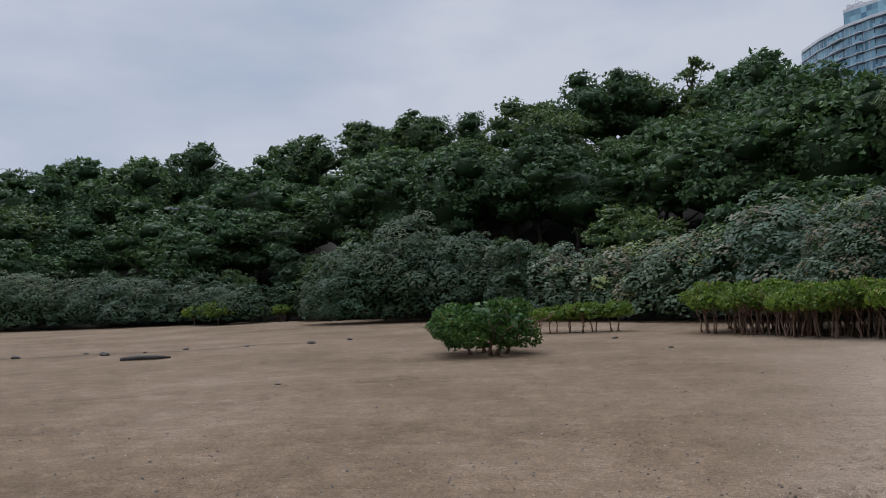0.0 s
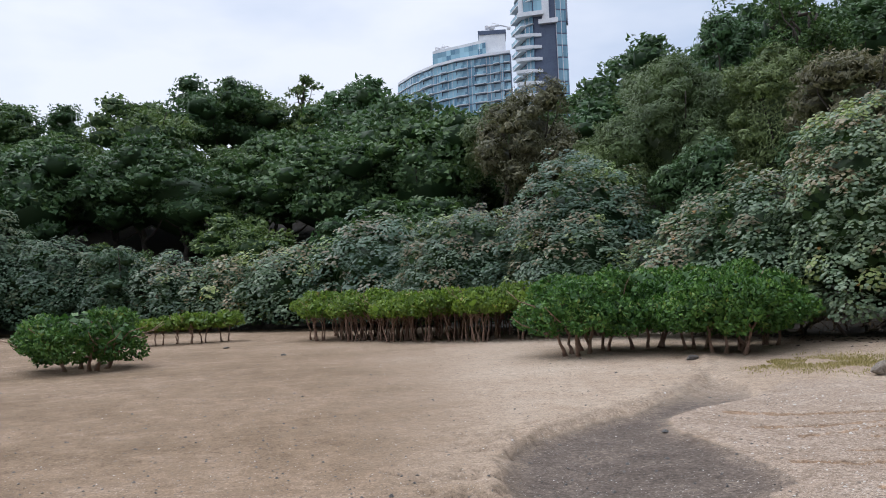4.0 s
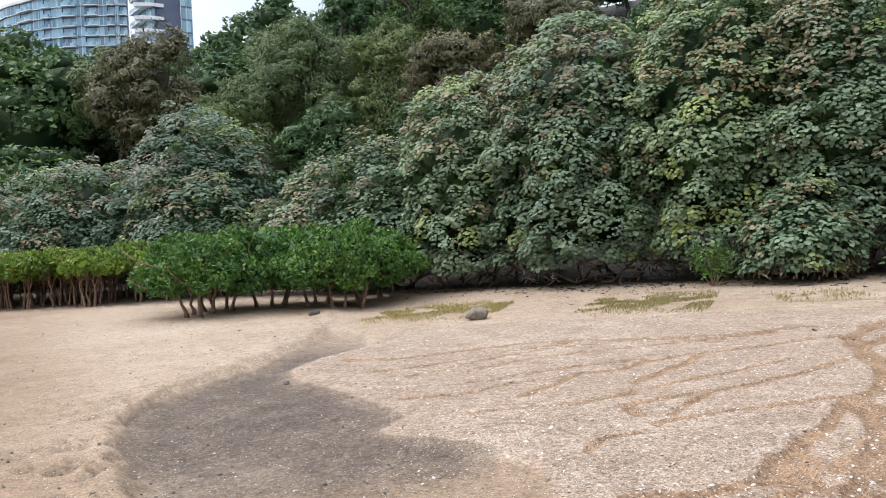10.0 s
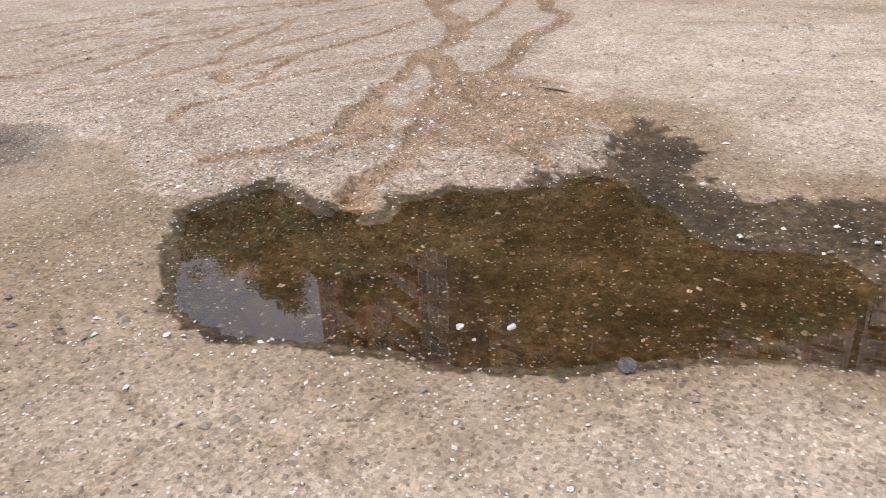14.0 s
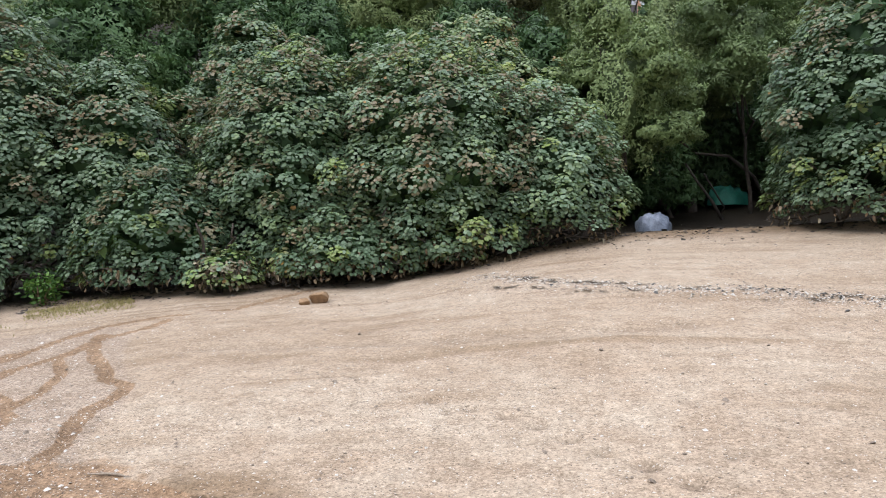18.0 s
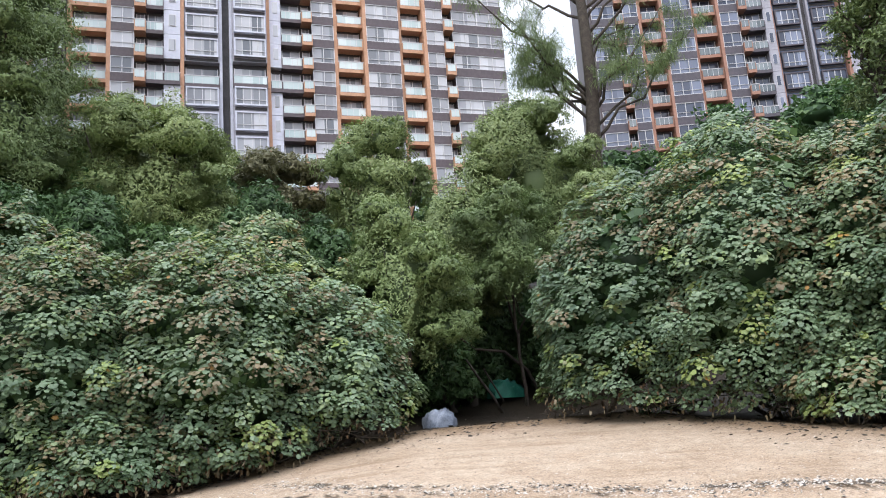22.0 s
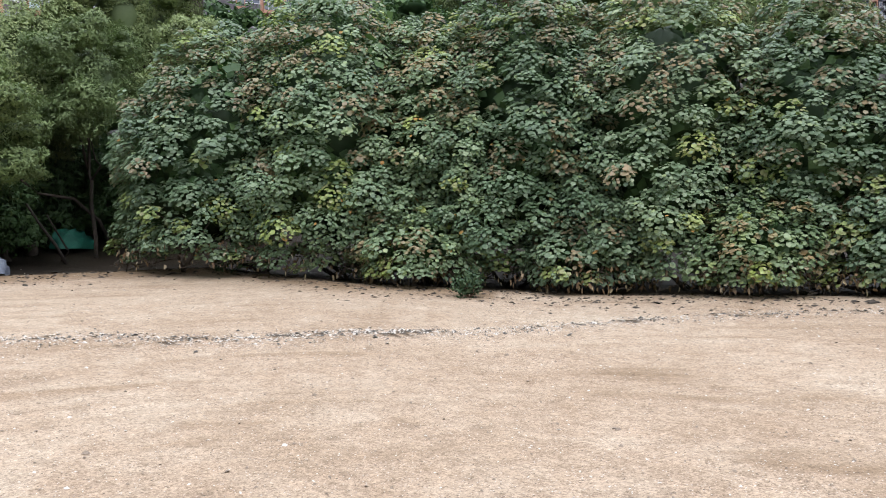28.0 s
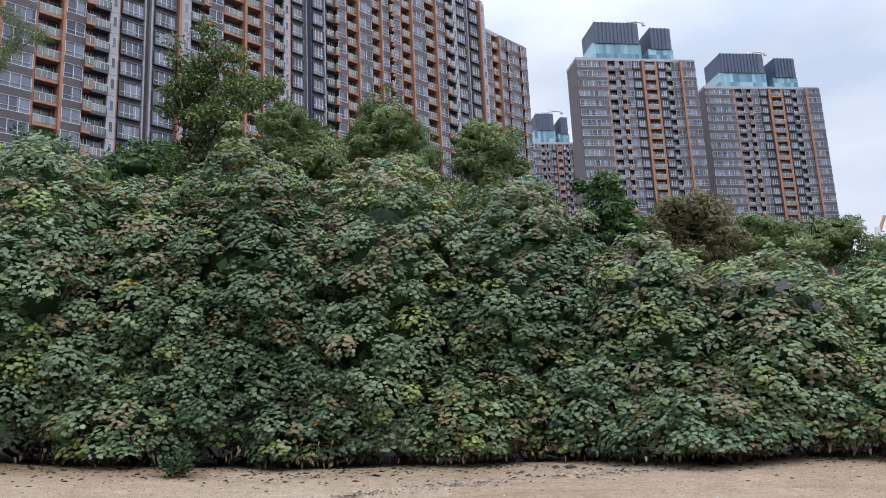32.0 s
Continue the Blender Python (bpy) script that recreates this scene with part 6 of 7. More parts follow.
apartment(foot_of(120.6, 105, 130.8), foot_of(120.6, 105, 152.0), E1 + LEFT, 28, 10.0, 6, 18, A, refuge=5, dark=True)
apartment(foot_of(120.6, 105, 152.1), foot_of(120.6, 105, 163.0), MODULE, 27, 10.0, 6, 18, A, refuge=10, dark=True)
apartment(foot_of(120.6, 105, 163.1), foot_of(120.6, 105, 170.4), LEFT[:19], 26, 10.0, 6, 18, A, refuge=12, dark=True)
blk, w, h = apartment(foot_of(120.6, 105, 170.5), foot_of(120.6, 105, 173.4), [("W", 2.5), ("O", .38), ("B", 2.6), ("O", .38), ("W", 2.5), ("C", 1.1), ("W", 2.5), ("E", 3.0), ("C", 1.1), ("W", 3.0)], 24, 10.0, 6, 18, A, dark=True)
TOWER = [("E", 4.2), ("E", 4.2), ("O", .38), ("R", 2.2), ("W", 1.2), ("C", 1.4), ("W", 2.4), ("V", 2.6), ("O", .7), ("B", 3.2), ("O", .7), ("V", 2.6), ("R", 1.6), ("W", 2.4), ("O", .5), ("E", 4.0)]
TB = "tall brown residential tower with terracotta balcony stacks"
for b0, b1, d0, d1, floors in ((177.4, 185.7, 228, 243, 30), (186.3, 193.5, 266, 287, 30), (173.3, 177.0, 300, 306, 30)):
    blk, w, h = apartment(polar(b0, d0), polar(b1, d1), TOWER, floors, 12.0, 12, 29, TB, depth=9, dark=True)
    roof_crown(blk, h, w * 0.16, w * 0.58)
    roof_crown(blk, h - 1.5, w * 0.64, w * 0.86)
    roof_crane(blk, w * 0.52, 6, h + 13.5, 6.0)


def glazed_band(width, edge=True):
    """One storey of a glazed tower: blue glass panes in a thin frame over a white slab edge."""
    s = Solid().box(0, width, 0.0, 1.4, 0, FLOOR, 2)
    n = max(2, round(width / 1.9))
    for k in range(n):
        s.box(k * width / n + 0.06, (k + 1) * width / n - 0.06, -0.06, -0.02, 0.3, 3.05, 1)
        s.box(k * width / n - 0.06, k * width / n + 0.06, -0.12, 0.0, 0.0, FLOOR, 3)
    if edge:
        s.box(-0.2, width + 0.2, -0.6, 0.0, -0.02, 0.2, 0)
    return s.mesh("window_band", WHITE_CLAD, GLASS_BLUE, STEELBLUE, FRAME)


def bay_stack(width):
    """One storey of a balcony stack in dark glass with a pale rail."""
    s = Solid().box(0, width, 0.2, 1.4, 0, FLOOR, 2).box(0.2, width - 0.2, 0.12, 0.2, 0.4, 2.8, 1)
    s.box(0.1, width - 0.1, -1.3, 0.2, 0, 0.25, 0).box(0.1, width - 0.1, -1.3, -1.2, 0.25, 1.15, 3)
    return s.mesh("balcony", WHITE_CLAD, GLASS_BLUE, STEELBLUE, GLASS_BLUE)


def glazed_tower(points, floors, z0, first, label, pattern, depth=16.0):
    """A tower whose front follows several straight runs, each with its own bay pattern."""
    p0 = points[0]
    ob = thing("glass_tower", p0[0], p0[1], z0, label, "building", "glass towers on the ridge")
    outline = [tuple(p - p0) for p in points]
    away = unit(np.mean(points, 0)) * depth
    body = [(x + 0.5 * away[0] / depth, y + 0.5 * away[1] / depth) for x, y in outline] + [(x + away[0], y + away[1]) for x, y in reversed(outline)]
    height = floors * FLOOR
    part("wall", Solid().prism(body[::-1], -12, height, 0).mesh("wall", STEELBLUE), ob)
    cap = [(x - 1.0 * away[0] / depth, y - 1.0 * away[1] / depth) for x, y in outline] + [(x + away[0], y + away[1]) for x, y in reversed(outline)]
    part("roof", Solid().prism(cap[::-1], height, height + 0.9, 0).mesh("roof", WHITE_CLAD), ob, label="white roof edge")
    for (a, b), run in zip(zip(points, points[1:]), pattern):
        d = b - a
        length, turn = float(np.hypot(*d)), math.degrees(math.atan2(d[1], d[0]))
        total = sum(w for _, w in run)
        u = 0.0
        for kind, w in run:
            w = w * length / total
            mesh = {"g": glazed_band, "n": lambda width: glazed_band(width, False), "b": bay_stack}[kind](w) if kind != "-" else None
            for f in range(first, floors):
                if mesh:
                    at = (a - p0) + d / length * u
                    part("balcony" if kind == "b" else "window_band", mesh, ob, (at[0], at[1], f * FLOOR), turn)
            u += w
    return ob, height


t1 = [polar(16.9, 300), polar(18.0, 288), polar(19.5, 278), polar(21.2, 272), polar(23.4, 268), polar(25.15, 266)]
ob, h = glazed_tower(t1, 23, 12.0, 12, "blue glass residential slab with wavy white balcony edges", [[("g", 1)], [("g", 1), ("b", 1)], [("g", 1), ("b", .8), ("g", 1)], [("b", 1), ("n", .6), ("b", 1)], [("g", 1), ("b", .9), ("n", .5), ("b", .9)], [("n", .6), ("g", 1.2)]])
top = [t1[2] - t1[0], t1[4] - t1[0], t1[4] - t1[0] + unit(t1[4]) * 9, t1[2] - t1[0] + unit(t1[2]) * 9]
part("penthouse", Solid().prism([tuple(p) for p in top][::-1], h + 0.9, h + 5.0, 0).mesh("penthouse", GLASS_BLUE), ob, label="glazed penthouse floor")
part("penthouse_roof", Solid().prism([tuple(p * 1.0) for p in top][::-1], h + 5.0, h + 6.0, 0).mesh("penthouse_roof", WHITE_CLAD), ob)
core = polar(23.9, 272) - t1[0]
part("lift_core", Solid().box(-4.5, 4.5, -3, 5, h + 0.9, h + 8.0, 0).mesh("lift_core", WHITE_CLAD), ob, (core[0], core[1], 0), -24, label="white rooftop core")
part("core_cap", Solid().box(-4.8, 4.8, -3.2, 5.2, h + 8.0, h + 9.4, 0).mesh("core_cap", STEELBLUE), ob, (core[0], core[1], 0), -24)
roof_crane(ob, core[0], core[1], h + 9.4, 6.5)
mid = polar(20.2, 282) - t1[0]
roof_crane(ob, mid[0], mid[1], h + 6.0, 3.5)

t2 = [polar(25.6, 214), polar(26.35, 206), polar(26.9, 204.5), polar(28.55, 204), polar(29.3, 205)]
ob, h = glazed_tower(t2, 23, 9.5, 10, "slim dark blue tower with white wedge balconies", [[("b", 1)], [("g", 1)], [("-", 1)], [("n", 1)]], 14.0)
for f in range(10, 20):
    a, b = t2[1] - t2[0], t2[3] - t2[0]
    d = unit(b - a)
    n = np.array((-d[1], d[0]))
    if n @ unit(t2[1]) > 0:
        n = -n
    wedge = [tuple(a + n * 2.2 - d * 2.4), tuple(a + n * 1.8 + d * 1.2), tuple(a + d * 4.2 + n * 0.25), tuple(a + d * 4.2), tuple(a - d * 2.4)]
    part("wedge_balcony", Solid().prism(wedge, f * FLOOR - 0.1, f * FLOOR + 0.75, 0).mesh("wedge_balcony", WHITE_CLAD), ob, label="white wedge-shaped balcony slab")
a, b = t2[1] - t2[0], t2[4] - t2[0]
turn = math.degrees(math.atan2(*(b - a)[::-1]))
part("white_crown", Solid().box(-1.5, 9.5, -1.6, 0.3, h + 0.5, h + 2.6, 0).box(4.6, 6.4, -1.6, 0.3, h - 9.0, h + 0.5, 0).box(3.6, 8.6, -1.7, 0.2, h - 9.6, h - 8.4, 0).box(-1.5, -0.3, -1.6, 0.3, h - 6.5, h + 0.5, 0).box(-1.8, 5.0, -2.4, 0.2, h - 7.4, h - 6.3, 0).mesh("white_crown", WHITE_CLAD), ob, (a[0], a[1], 0), turn, label="white framed tower crown")
part("crown_glazing", Solid().box(-0.3, 4.6, -0.9, 0.2, h - 6.3, h + 0.5, 0).mesh("crown_glazing", GLASS_BLUE), ob, (a[0], a[1], 0), turn)
part("lift_core", Solid().box(5.0, 10.6, 0.2, 7, h - 8, h + 5.0, 0).mesh("lift_core", STEELBLUE), ob, (a[0], a[1], 0), turn)
roof_crane(ob, a[0] + 5.0, a[1] + 3, h + 4.9, 4.0, -1)

# a small pavilion roof in the wood
hut = thing("hillside_hut", -36.6, 76.7, 10.2, "small flat-roofed grey hut among the trees", "hut")
part("wall", Solid().box(-1.6, 1.6, -1.2, 1.2, -2.5, 1.9, 0).mesh("wall", WALL_DARK), hut)
part("roof", Solid().box(-2.1, 2.1, -1.7, 1.7, 1.9, 2.2, 0).mesh("roof", WALL_MAUVE), hut)
# a far red and white crane on the skyline
crane = thing("tower_crane", *polar(195.7, 420), 40.0, "distant red and white tower crane on the skyline", "crane")
part("mast", Solid().box(-1.0, 1.0, -1.0, 1.0, -42, 42, 0).mesh("mast", WHITE_CLAD), crane)
part("jib", Solid().tube([(0, 0, 38), (-4, 0, 47)], (0.9, 0.7), 6).mesh("jib", ORANGE), crane)


# ---- things on the sand ----
def stone(name, x, y, size, material, label, category, sink=0.12, seed=0, group="", turn=0.0):
    """An uneven angular stone."""
    g = np.random.default_rng(seed)
    bm = bmesh.new()
    bmesh.ops.create_icosphere(bm, subdivisions=3, radius=1.0)
    cuts = random_dirs(g, 9)
    for v in bm.verts:
        d = np.array(v.co)
        r = min(1.0, min(g0 / max(1e-3, float(c @ d)) if float(c @ d) > 0.2 else 9 for c, g0 in zip(cuts, np.linspace(0.56, 0.88, 9))))
        r *= 1 + 0.05 * noise.noise(v.co * 3.1)
        v.co = Vector((d[0] * size[0], d[1] * size[1], d[2] * size[2])) * r
    me = bpy.data.meshes.new(name)
    bm.to_mesh(me)
    bm.free()
    me.materials.append(material)
    ob = new(name, me)
    ob.matrix_basis = pose(x, y, ground_z(x, y) + size[2] * (1 - 2 * sink) * 0.8, 0, 0, turn)
    return tagged(ob, label, category, group)


stone("rock", 10.31, 9.5, (0.25, 0.18, 0.14), ROCK, "angular grey-brown rock on the sand beside salt grass", "rock", seed=3, turn=-40)
stone("clay_lump", 14.0, -0.85, (0.27, 0.20, 0.14), CLAY, "broken lump of ochre clay by the runnel", "clay lump", seed=8)
stone("clay_lump", 13.85, -0.62, (0.12, 0.10, 0.08), CLAY, "small piece of ochre clay beside a larger lump", "clay lump", seed=9)
for k, (x, y, s) in enumerate(((3.3, 41.9, .35), (3.9, 41.5, .3), (4.4, 41.3, .42), (5.0, 41.0, .33), (5.5, 40.8, .45), (6.1, 40.4, .36), (6.6, 40.1, .4), (2.7, 42.1, .3))):
    stone("boulder", x, y, (s * 1.3, s, s * 0.7), DARKROCK, "dark boulder in a line below the shrubs", "rock", seed=20 + k, group="boulders below the shrubs")
for k, (x, y, s) in enumerate(((-15.78, 26.2, .22), (-13.65, 28.0, .14), (-9.3, 29.4, .2), (-18.7, 25.5, .2), (-5.6, 15.6, .08), (3.1, 22.9, .09), (-11.6, 28.8, .12), (-17.0, 27.0, .12), (10.15, 14.0, .16), (-14.6, 26.8, .1), (-8.2, 31, .14), (1.9, 27.5, .12))):
    stone("stone", x, y, (s * 0.95, s * 0.6, s * 0.4), DARKROCK, "small dark stone lying on the wet flat", "stone", seed=40 + k, group="stones on the flat")
stone("stone", 5.78, 1.69, (.065, .045, .02), DARKROCK, "flat black stone on the silt fan", "stone", seed=71)
stone("stone", 2.26, 0.12, (.055, .03, .009), DARKROCK, "flat dark stone at the rim of the pool", "stone", seed=72)
stone("stone", 4.73, 2.95, (.03, .025, .018), DARKROCK, "small dark stone on the shell sand", "stone", seed=73)
for k, (x, y, s) in enumerate(((2.41, .52, .034), (2.37, .69, .03), (2.07, 1.65, .026), (4.35, -1.18, .035), (3.4, -.24, .03), (3.45, -.77, .03), (1.76, 1.58, .022), (4.25, -1.35, .024), (2.0, .95, .018), (1.85, .55, .017), (2.3, .62, .016), (1.72, 1.05, .02), (1.66, .2, .02))):
    stone("shell", x, y, (s * 0.68, s * 0.5, s * 0.24), SHELL, "bleached white shell fragment on the wet sand", "shell", seed=80 + k, group="large shells", sink=0.2)

drift = thing("driftwood", -12.9, 23.6, ground_z(-12.9, 23.6), "short dark piece of driftwood on the flat", "driftwood", turn=20)
part("log", Solid().tube([(-.7, 0, .05), (-.2, .05, .08), (.4, 0, .07), (.8, .1, .05)], (.05, .08, .07, .03), 7).mesh("log", DARKROCK, smooth_shade=True), drift)
stick = thing("stick", 5.68, 0.94, ground_z(5.68, 0.94), "thin dark forked stick on the silt", "stick", turn=70)
part("twig", Solid().tube([(-.14, 0, .0), (-.05, .01, .025), (.06, -.01, .02), (.14, .03, .03)], (.006, .01, .009, .004), 6).mesh("twig", DEADWOOD, smooth_shade=True), stick)
part("fork", Solid().tube([(.03, 0, .02), (.09, -.04, .03)], (.006, .003), 5).mesh("fork", DEADWOOD), stick)
fallen = new("fallen_leaf", array_mesh("fallen_leaf", *leaf_blades(np.array([(0, 0, 0.012)]), np.array([(1.0, 0.2, 0.0)]), np.array([(0, 0.1, 1.0)]), 0.09, 0.05, np.array([0.5]))[:2], YELLOWLEAF))
fallen.matrix_basis = pose(1.20, 2.09, ground_z(1.2, 2.09), 0, 0, 20)
tagged(fallen, "single yellow fallen leaf on the shell sand", "leaf")


def grass_patch(x0, y0, x1, y1, wide, blades, seed, tall=0.065):
    g = np.random.default_rng(seed)
    t, w = g.uniform(0, 1, blades), g.normal(0, 0.45, blades)
    d = np.array((x1 - x0, y1 - y0))
    nrm = np.array((-d[1], d[0])) / np.hypot(*d)
    px, py = x0 + d[0] * t + nrm[0] * w * wide, y0 + d[1] * t + nrm[1] * w * wide
    ok = value_noise(px, py, 2.2, 2, seed) + 0.35 * (1 - np.abs(t - 0.5) * 2) > -0.05
    px, py = px[ok], py[ok]
    n = len(px)
    p = np.stack([px, py, land(px, py) - 0.005], 1)
    v, q, tint = leaf_blades(p, np.stack([g.normal(0, 0.45, n), g.normal(0, 0.45, n), np.ones(n)], 1), random_dirs(g, n), g.uniform(0.4, 1.2, n) * tall, 0.012, np.clip(g.normal(0.55, 0.25, n), 0, 1), shape="blade")
    tagged(new("salt_grass", array_mesh("salt_grass", v, q, GRASS, tint)), "sparse yellow-green salt grass on the sand", "grass", "patches of salt grass", "stuff")


grass_patch(10.7, 12.5, 11.9, 10.1, 1.5, 9000, 1)
grass_patch(12.5, 8.6, 13.3, 6.5, 1.5, 9000, 2)
grass_patch(15.7, 4.3, 16.1, 2.5, 1.2, 3000, 3)
grass_patch(13.6, 5.6, 14.4, 4.4, 0.9, 1000, 4)


def sapling(x, y, height, material, label):
    base = ground_z(x, y)
    g = np.random.default_rng(int(x * 91 + abs(y) * 13))
    ob = thing("sapling", x, y, base, label, "sapling")
    groups = []
    for k in range(6):
        a = 2 * math.pi * k / 6 + g.uniform(-.3, .3)
        e = (0.45 * height * math.cos(a), 0.45 * height * math.sin(a), height * g.uniform(0.6, 1.0))
        way = crooked(g, (0, 0, -.03), e, 5, 0.03)
        part("stem", Solid().tube(way, np.linspace(.014, .005, 5), 5).mesh("stem", MANGROVE_BARK), ob)
        n = 60
        p = way[g.integers(2, 5, n)] + g.normal(0, 0.09, (n, 3))
        groups.append(leaf_blades(p, unit(random_dirs(g, n, -.2)), unit(random_dirs(g, n, .2)), g.uniform(.07, .13, n), g.uniform(.04, .07, n), np.clip(g.normal(.6, .2, n), 0, .85)))
    v, q, t = joined(groups)
    part("foliage", array_mesh("foliage", v, q, material, t), ob)


sapling(15.6, 7.6, 0.85, MANGROVE, "small bright green sapling below the overhanging shrubs")
sapling(16.9, 4.3, 0.6, MANGROVE, "small green sapling beside salt grass")
sapling(8.0, -12.95, 0.42, HIBISCUS_PALE, "low grey-green seedling at the foot of the shrubs")

# under the trees in the gap: covered bundle, green sheeting, fallen limbs
def draped(name, x, y, size, turn, material, label, category, seed):
    g = np.random.default_rng(seed)
    nu, nv = 26, 16
    th, ph = np.meshgrid(np.linspace(0, 2 * math.pi, nu, endpoint=False), np.linspace(0.02, math.pi / 2, nv))
    fold = 1 + 0.05 * np.sin(th * 5 + 1) * np.sin(ph) + 0.04 * np.sin(th * 11 + ph * 4) + g.normal(0, 0.008, th.shape)
    fold = fold + 0.13 * np.abs(np.sin(th * 3.5 + ph * 2.0)) - 0.10 * np.abs(np.sin(th * 8.5 - ph * 3.0))
    v = np.stack([size[0] * np.sin(ph) ** 0.8 * np.cos(th) * fold, size[1] * np.sin(ph) ** 0.8 * np.sin(th) * fold, size[2] * np.cos(ph) ** 0.7 * fold * (1 - 0.45 * np.sin(ph) * np.cos(th)) - 0.03], -1).reshape(-1, 3)
    i, j = np.meshgrid(np.arange(nv - 1), np.arange(nu), indexing="ij")
    q = np.stack([i * nu + j, (i + 1) * nu + j, (i + 1) * nu + (j + 1) % nu, i * nu + (j + 1) % nu], -1).reshape(-1, 4)
    ob = new(name, array_mesh(name, v, q, material))
    ob.matrix_basis = pose(x, y, ground_z(x, y), 0, 0, turn)
    tagged(ob, label, category)


draped("tarpaulin", 19.1, -9.72, (0.74, 0.44, 0.42), -30, TARP_GREY, "bundle under a crumpled blue-grey tarpaulin", "tarpaulin", 4)
draped("green_sheeting", 22.8, -14.2, (1.15, 0.5, 0.52), -50, NET_GREEN, "sagging green plastic sheeting under the trees", "sheeting", 6)


def fallen_limb(pts, r0, r1, label):
    p0 = pts[0]
    z = ground_z(p0[0], p0[1])
    ob = thing("fallen_limb", p0[0], p0[1], z, label, "dead branch", "dead limbs under the trees")
    part("limb", Solid().tube([(p[0] - p0[0], p[1] - p0[1], p[2]) for p in pts], np.linspace(r0, r1, len(pts)), 7).mesh("limb", BARK, smooth_shade=True), ob)


fallen_limb([(20.7, -12.7, -.1), (20.6, -12.3, .5), (20.7, -11.9, 1.1), (20.6, -11.5, 1.6)], .05, .03, "leaning bare trunk at the mouth of the gap")
fallen_limb([(21.4, -12.9, -.05), (21.0, -12.9, .25), (20.7, -12.4, .75), (20.5, -12.0, 1.2)], .035, .02, "broken dead limb over the ground")
fallen_limb([(21.8, -14.9, -.05), (21.5, -14.2, .9), (21.2, -13.2, 1.5), (21.3, -12.2, 1.6), (21.0, -11.6, 1.9)], .06, .03, "long crooked limb bridging the gap")

# ---- shell grit, pebbles and fallen litter ----
def litter(name, count, place, size, flat, material, label, category, seed):
    """Many tiny six-sided chips as one mesh."""
    g = np.random.default_rng(seed)
    px, py = place(g, count)
    n = len(px)
    dz = shore_detail(px, py)[0]
    c = np.stack([px, py, land(px, py) + dz + 0.002], 1)
    s = size * np.exp(g.normal(0, 0.45, n))
    a = g.uniform(0, 2 * math.pi, n)
    ux = np.stack([np.cos(a), np.sin(a), g.normal(0, .25, n)], 1) * s[:, None]
    uy = np.stack([-np.sin(a), np.cos(a), g.normal(0, .25, n)], 1) * (s * g.uniform(.5, .95, n))[:, None]
    uz = np.array((0, 0, 1.0)) * (s * flat)[:, None]
    v = np.stack([c + ux, c + uy, c - ux, c - uy, c + uz + ux * .3, c + uz + uy * .3, c + uz - ux * .4, c + uz - uy * .3], 1).reshape(-1, 3)
    i = np.arange(n)[:, None] * 8
    q = np.concatenate([i + [4, 5, 6, 7], i + [0, 1, 5, 4], i + [1, 2, 6, 5], i + [2, 3, 7, 6], i + [3, 0, 4, 7]], 1).reshape(-1, 4)
    tagged(new(name, array_mesh(name, v, q, material)), label, category, kind="stuff")


def near_pool(g, n):
    a, r = np.radians(g.uniform(20, 140, n)), 1.3 * np.exp(g.uniform(0, 1.75, n))
    return r * np.sin(a), r * np.cos(a)


def over_beach(g, n):
    a, r = np.radians(g.uniform(-40, 200, n)), 2.5 * np.exp(g.uniform(0, 2.3, n))
    return r * np.sin(a), r * np.cos(a)


def over_fan(g, n):
    px, py = g.uniform(3.2, 12.5, n * 4), g.uniform(0.3, 9.5, n * 4)
    ok = (inside_distance(px, py, FAN) > 0.05) & (g.uniform(0, 1, n * 4) < np.clip(4.5 / np.hypot(px, py), 0, 1) * (0.55 + 0.9 * value_noise(px, py, 1.3, 3, 51)))
    return px[ok][:n], py[ok][:n]


def over_flat(g, n):
    a, r = np.radians(g.uniform(-40, 42, n)), 5.0 * np.exp(g.uniform(0, 1.7, n))
    return r * np.sin(a), r * np.cos(a)


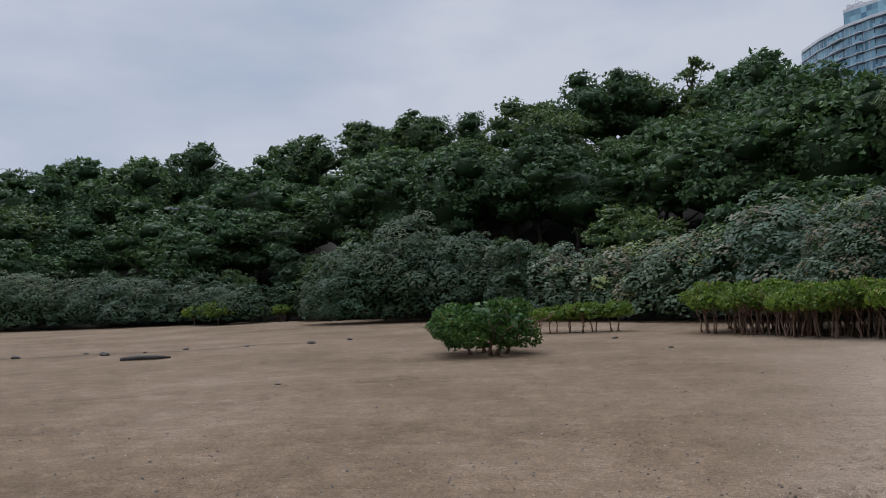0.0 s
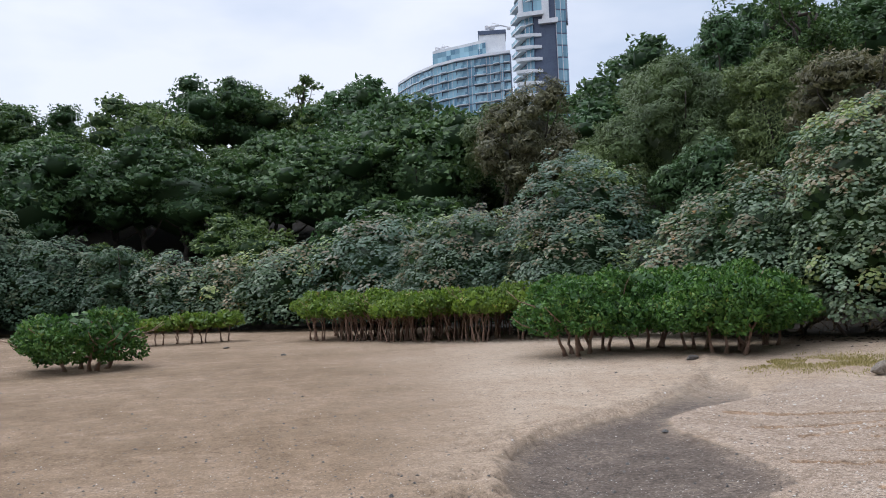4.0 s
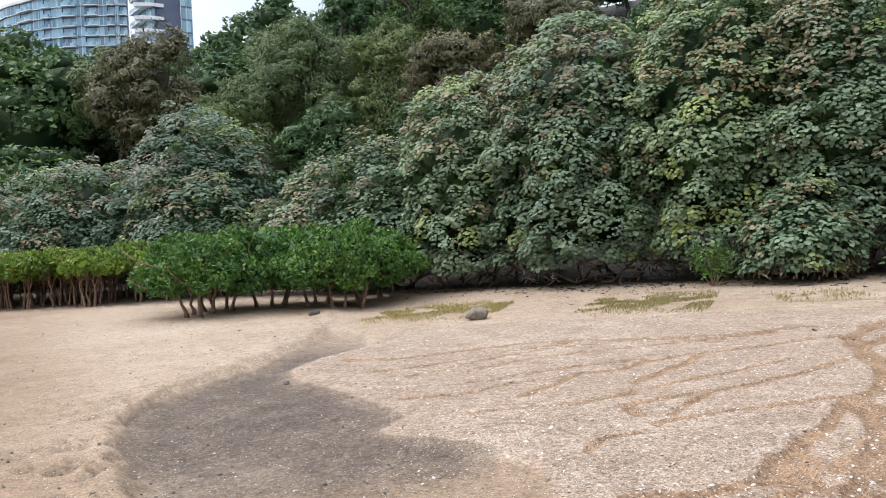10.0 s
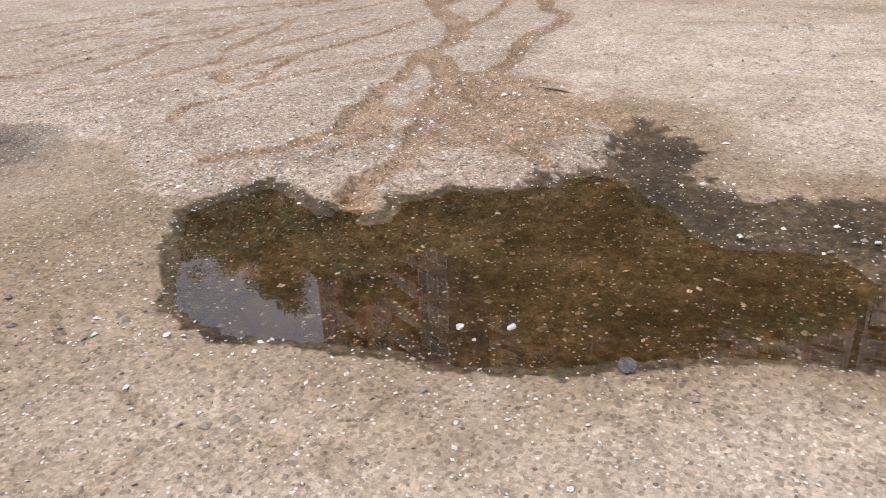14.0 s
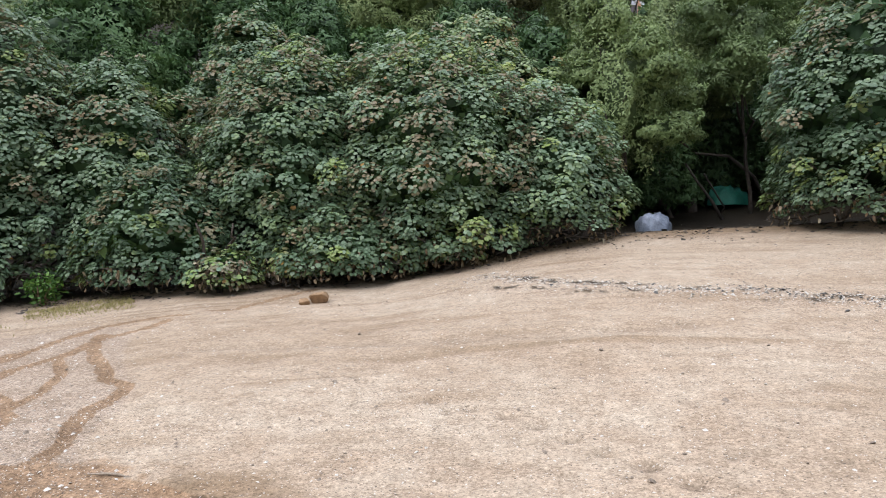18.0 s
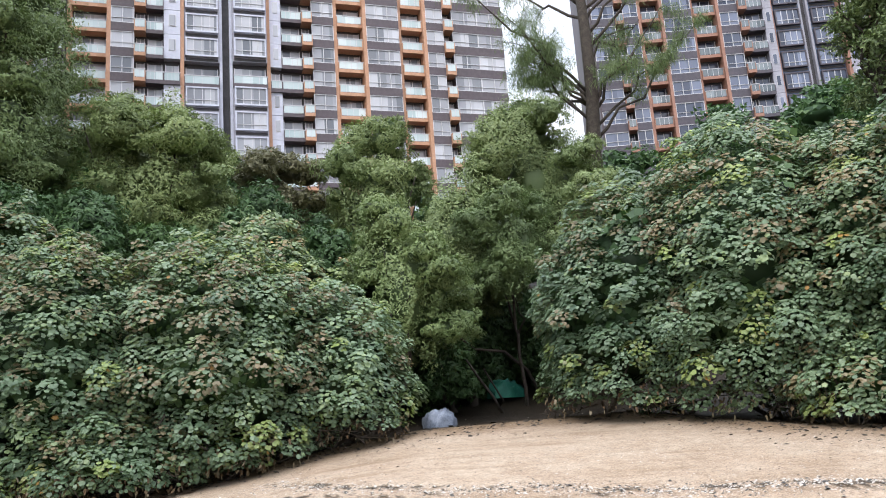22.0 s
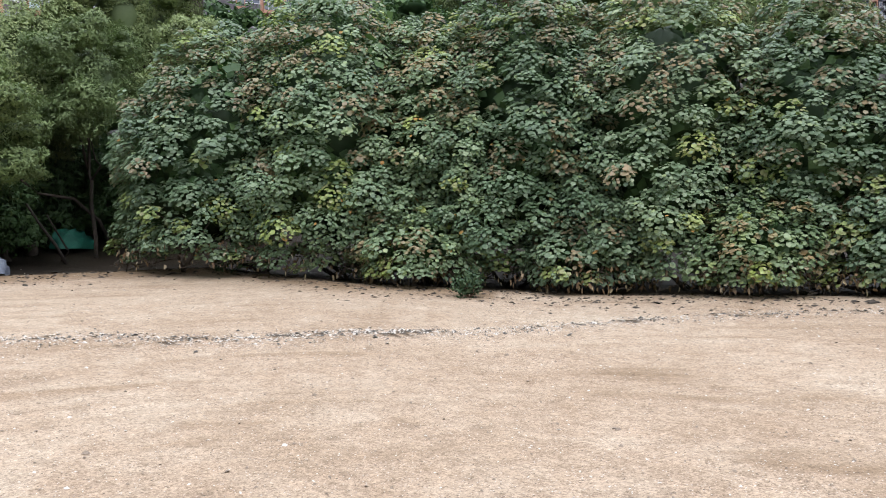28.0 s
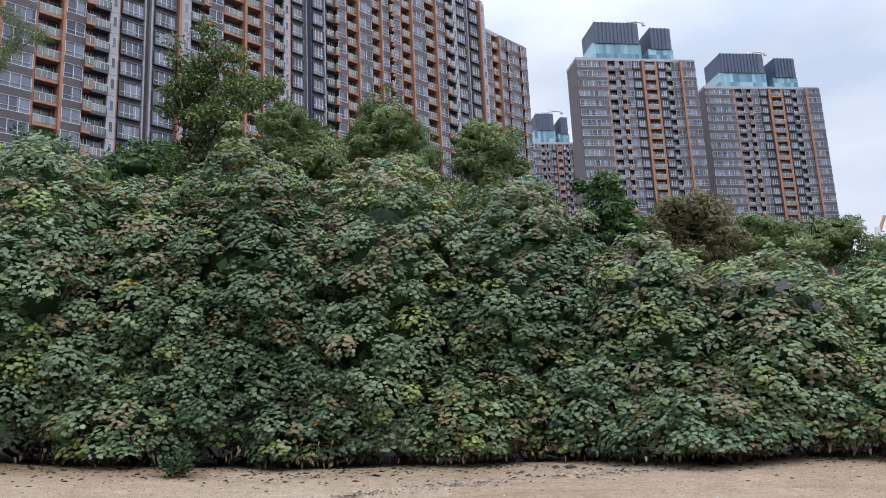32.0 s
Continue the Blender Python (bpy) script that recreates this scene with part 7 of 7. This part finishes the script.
def over_shore(g, n):
    a, r = np.radians(g.uniform(75, 200, n)), 3.5 + 11.5 * np.sqrt(g.uniform(0, 1, n))
    return r * np.sin(a), r * np.cos(a)


def along_wrack(g, n):
    way = np.array(WRACK[0])
    t = g.uniform(0, len(way) - 1.001, n)
    i = t.astype(int)
    p = way[i] * (1 - (t - i))[:, None] + way[i + 1] * (t - i)[:, None]
    return p[:, 0] + g.normal(0, .24, n), p[:, 1] + g.normal(0, .24, n)


def under_shrubs(g, n):
    b = g.uniform(40, 200, n)
    r = np.interp(b, PLAN[:, 0], PLAN[:, 1]) - np.abs(g.normal(0.2, 1.2, n)) + 0.5
    return r * np.sin(np.radians(b)), r * np.cos(np.radians(b))


litter("shell_grit", 2600, near_pool, 0.0048, 0.4, SHELL, "scattered bleached shell fragments on the sand", "shells", 1)
litter("shell_grit", 2600, over_beach, 0.0085, 0.4, SHELL, "scattered bleached shell fragments on the sand", "shells", 2)
litter("pebbles", 2600, near_pool, 0.006, 0.5, PEBBLE, "small brown pebbles over the sand", "pebbles", 3)
litter("pebbles", 2400, over_beach, 0.012, 0.5, PEBBLE, "small brown pebbles over the sand", "pebbles", 4)
litter("pebbles", 2600, over_flat, 0.011, 0.5, DARKROCK, "small dark stones strewn over the flat", "pebbles", 8)
litter("shell_grit", 5000, over_shore, 0.0075, 0.4, SHELL, "scattered bleached shell fragments on the sand", "shells", 9)
litter("pebbles", 3500, over_shore, 0.0095, 0.5, PEBBLE, "small brown pebbles over the sand", "pebbles", 10)
litter("shell_grit", 3300, over_fan, 0.0085, 0.4, SHELL, "white shell fragments strewn over the silt fan", "shells", 11)
litter("pebbles", 2800, over_fan, 0.0078, 0.45, PEBBLE, "brown grit strewn over the silt fan", "pebbles", 12)
litter("wrack_shells", 3600, along_wrack, 0.011, 0.45, SHELL, "band of shells and grit along the tide line", "shells", 5)
litter("wrack_pebbles", 1800, along_wrack, 0.014, 0.45, DARKROCK, "dark grit along the tide line", "pebbles", 6)
litter("leaf_litter", 3800, under_shrubs, 0.035, 0.25, BARK, "fallen brown leaves below the shrubs", "leaf litter", 7)
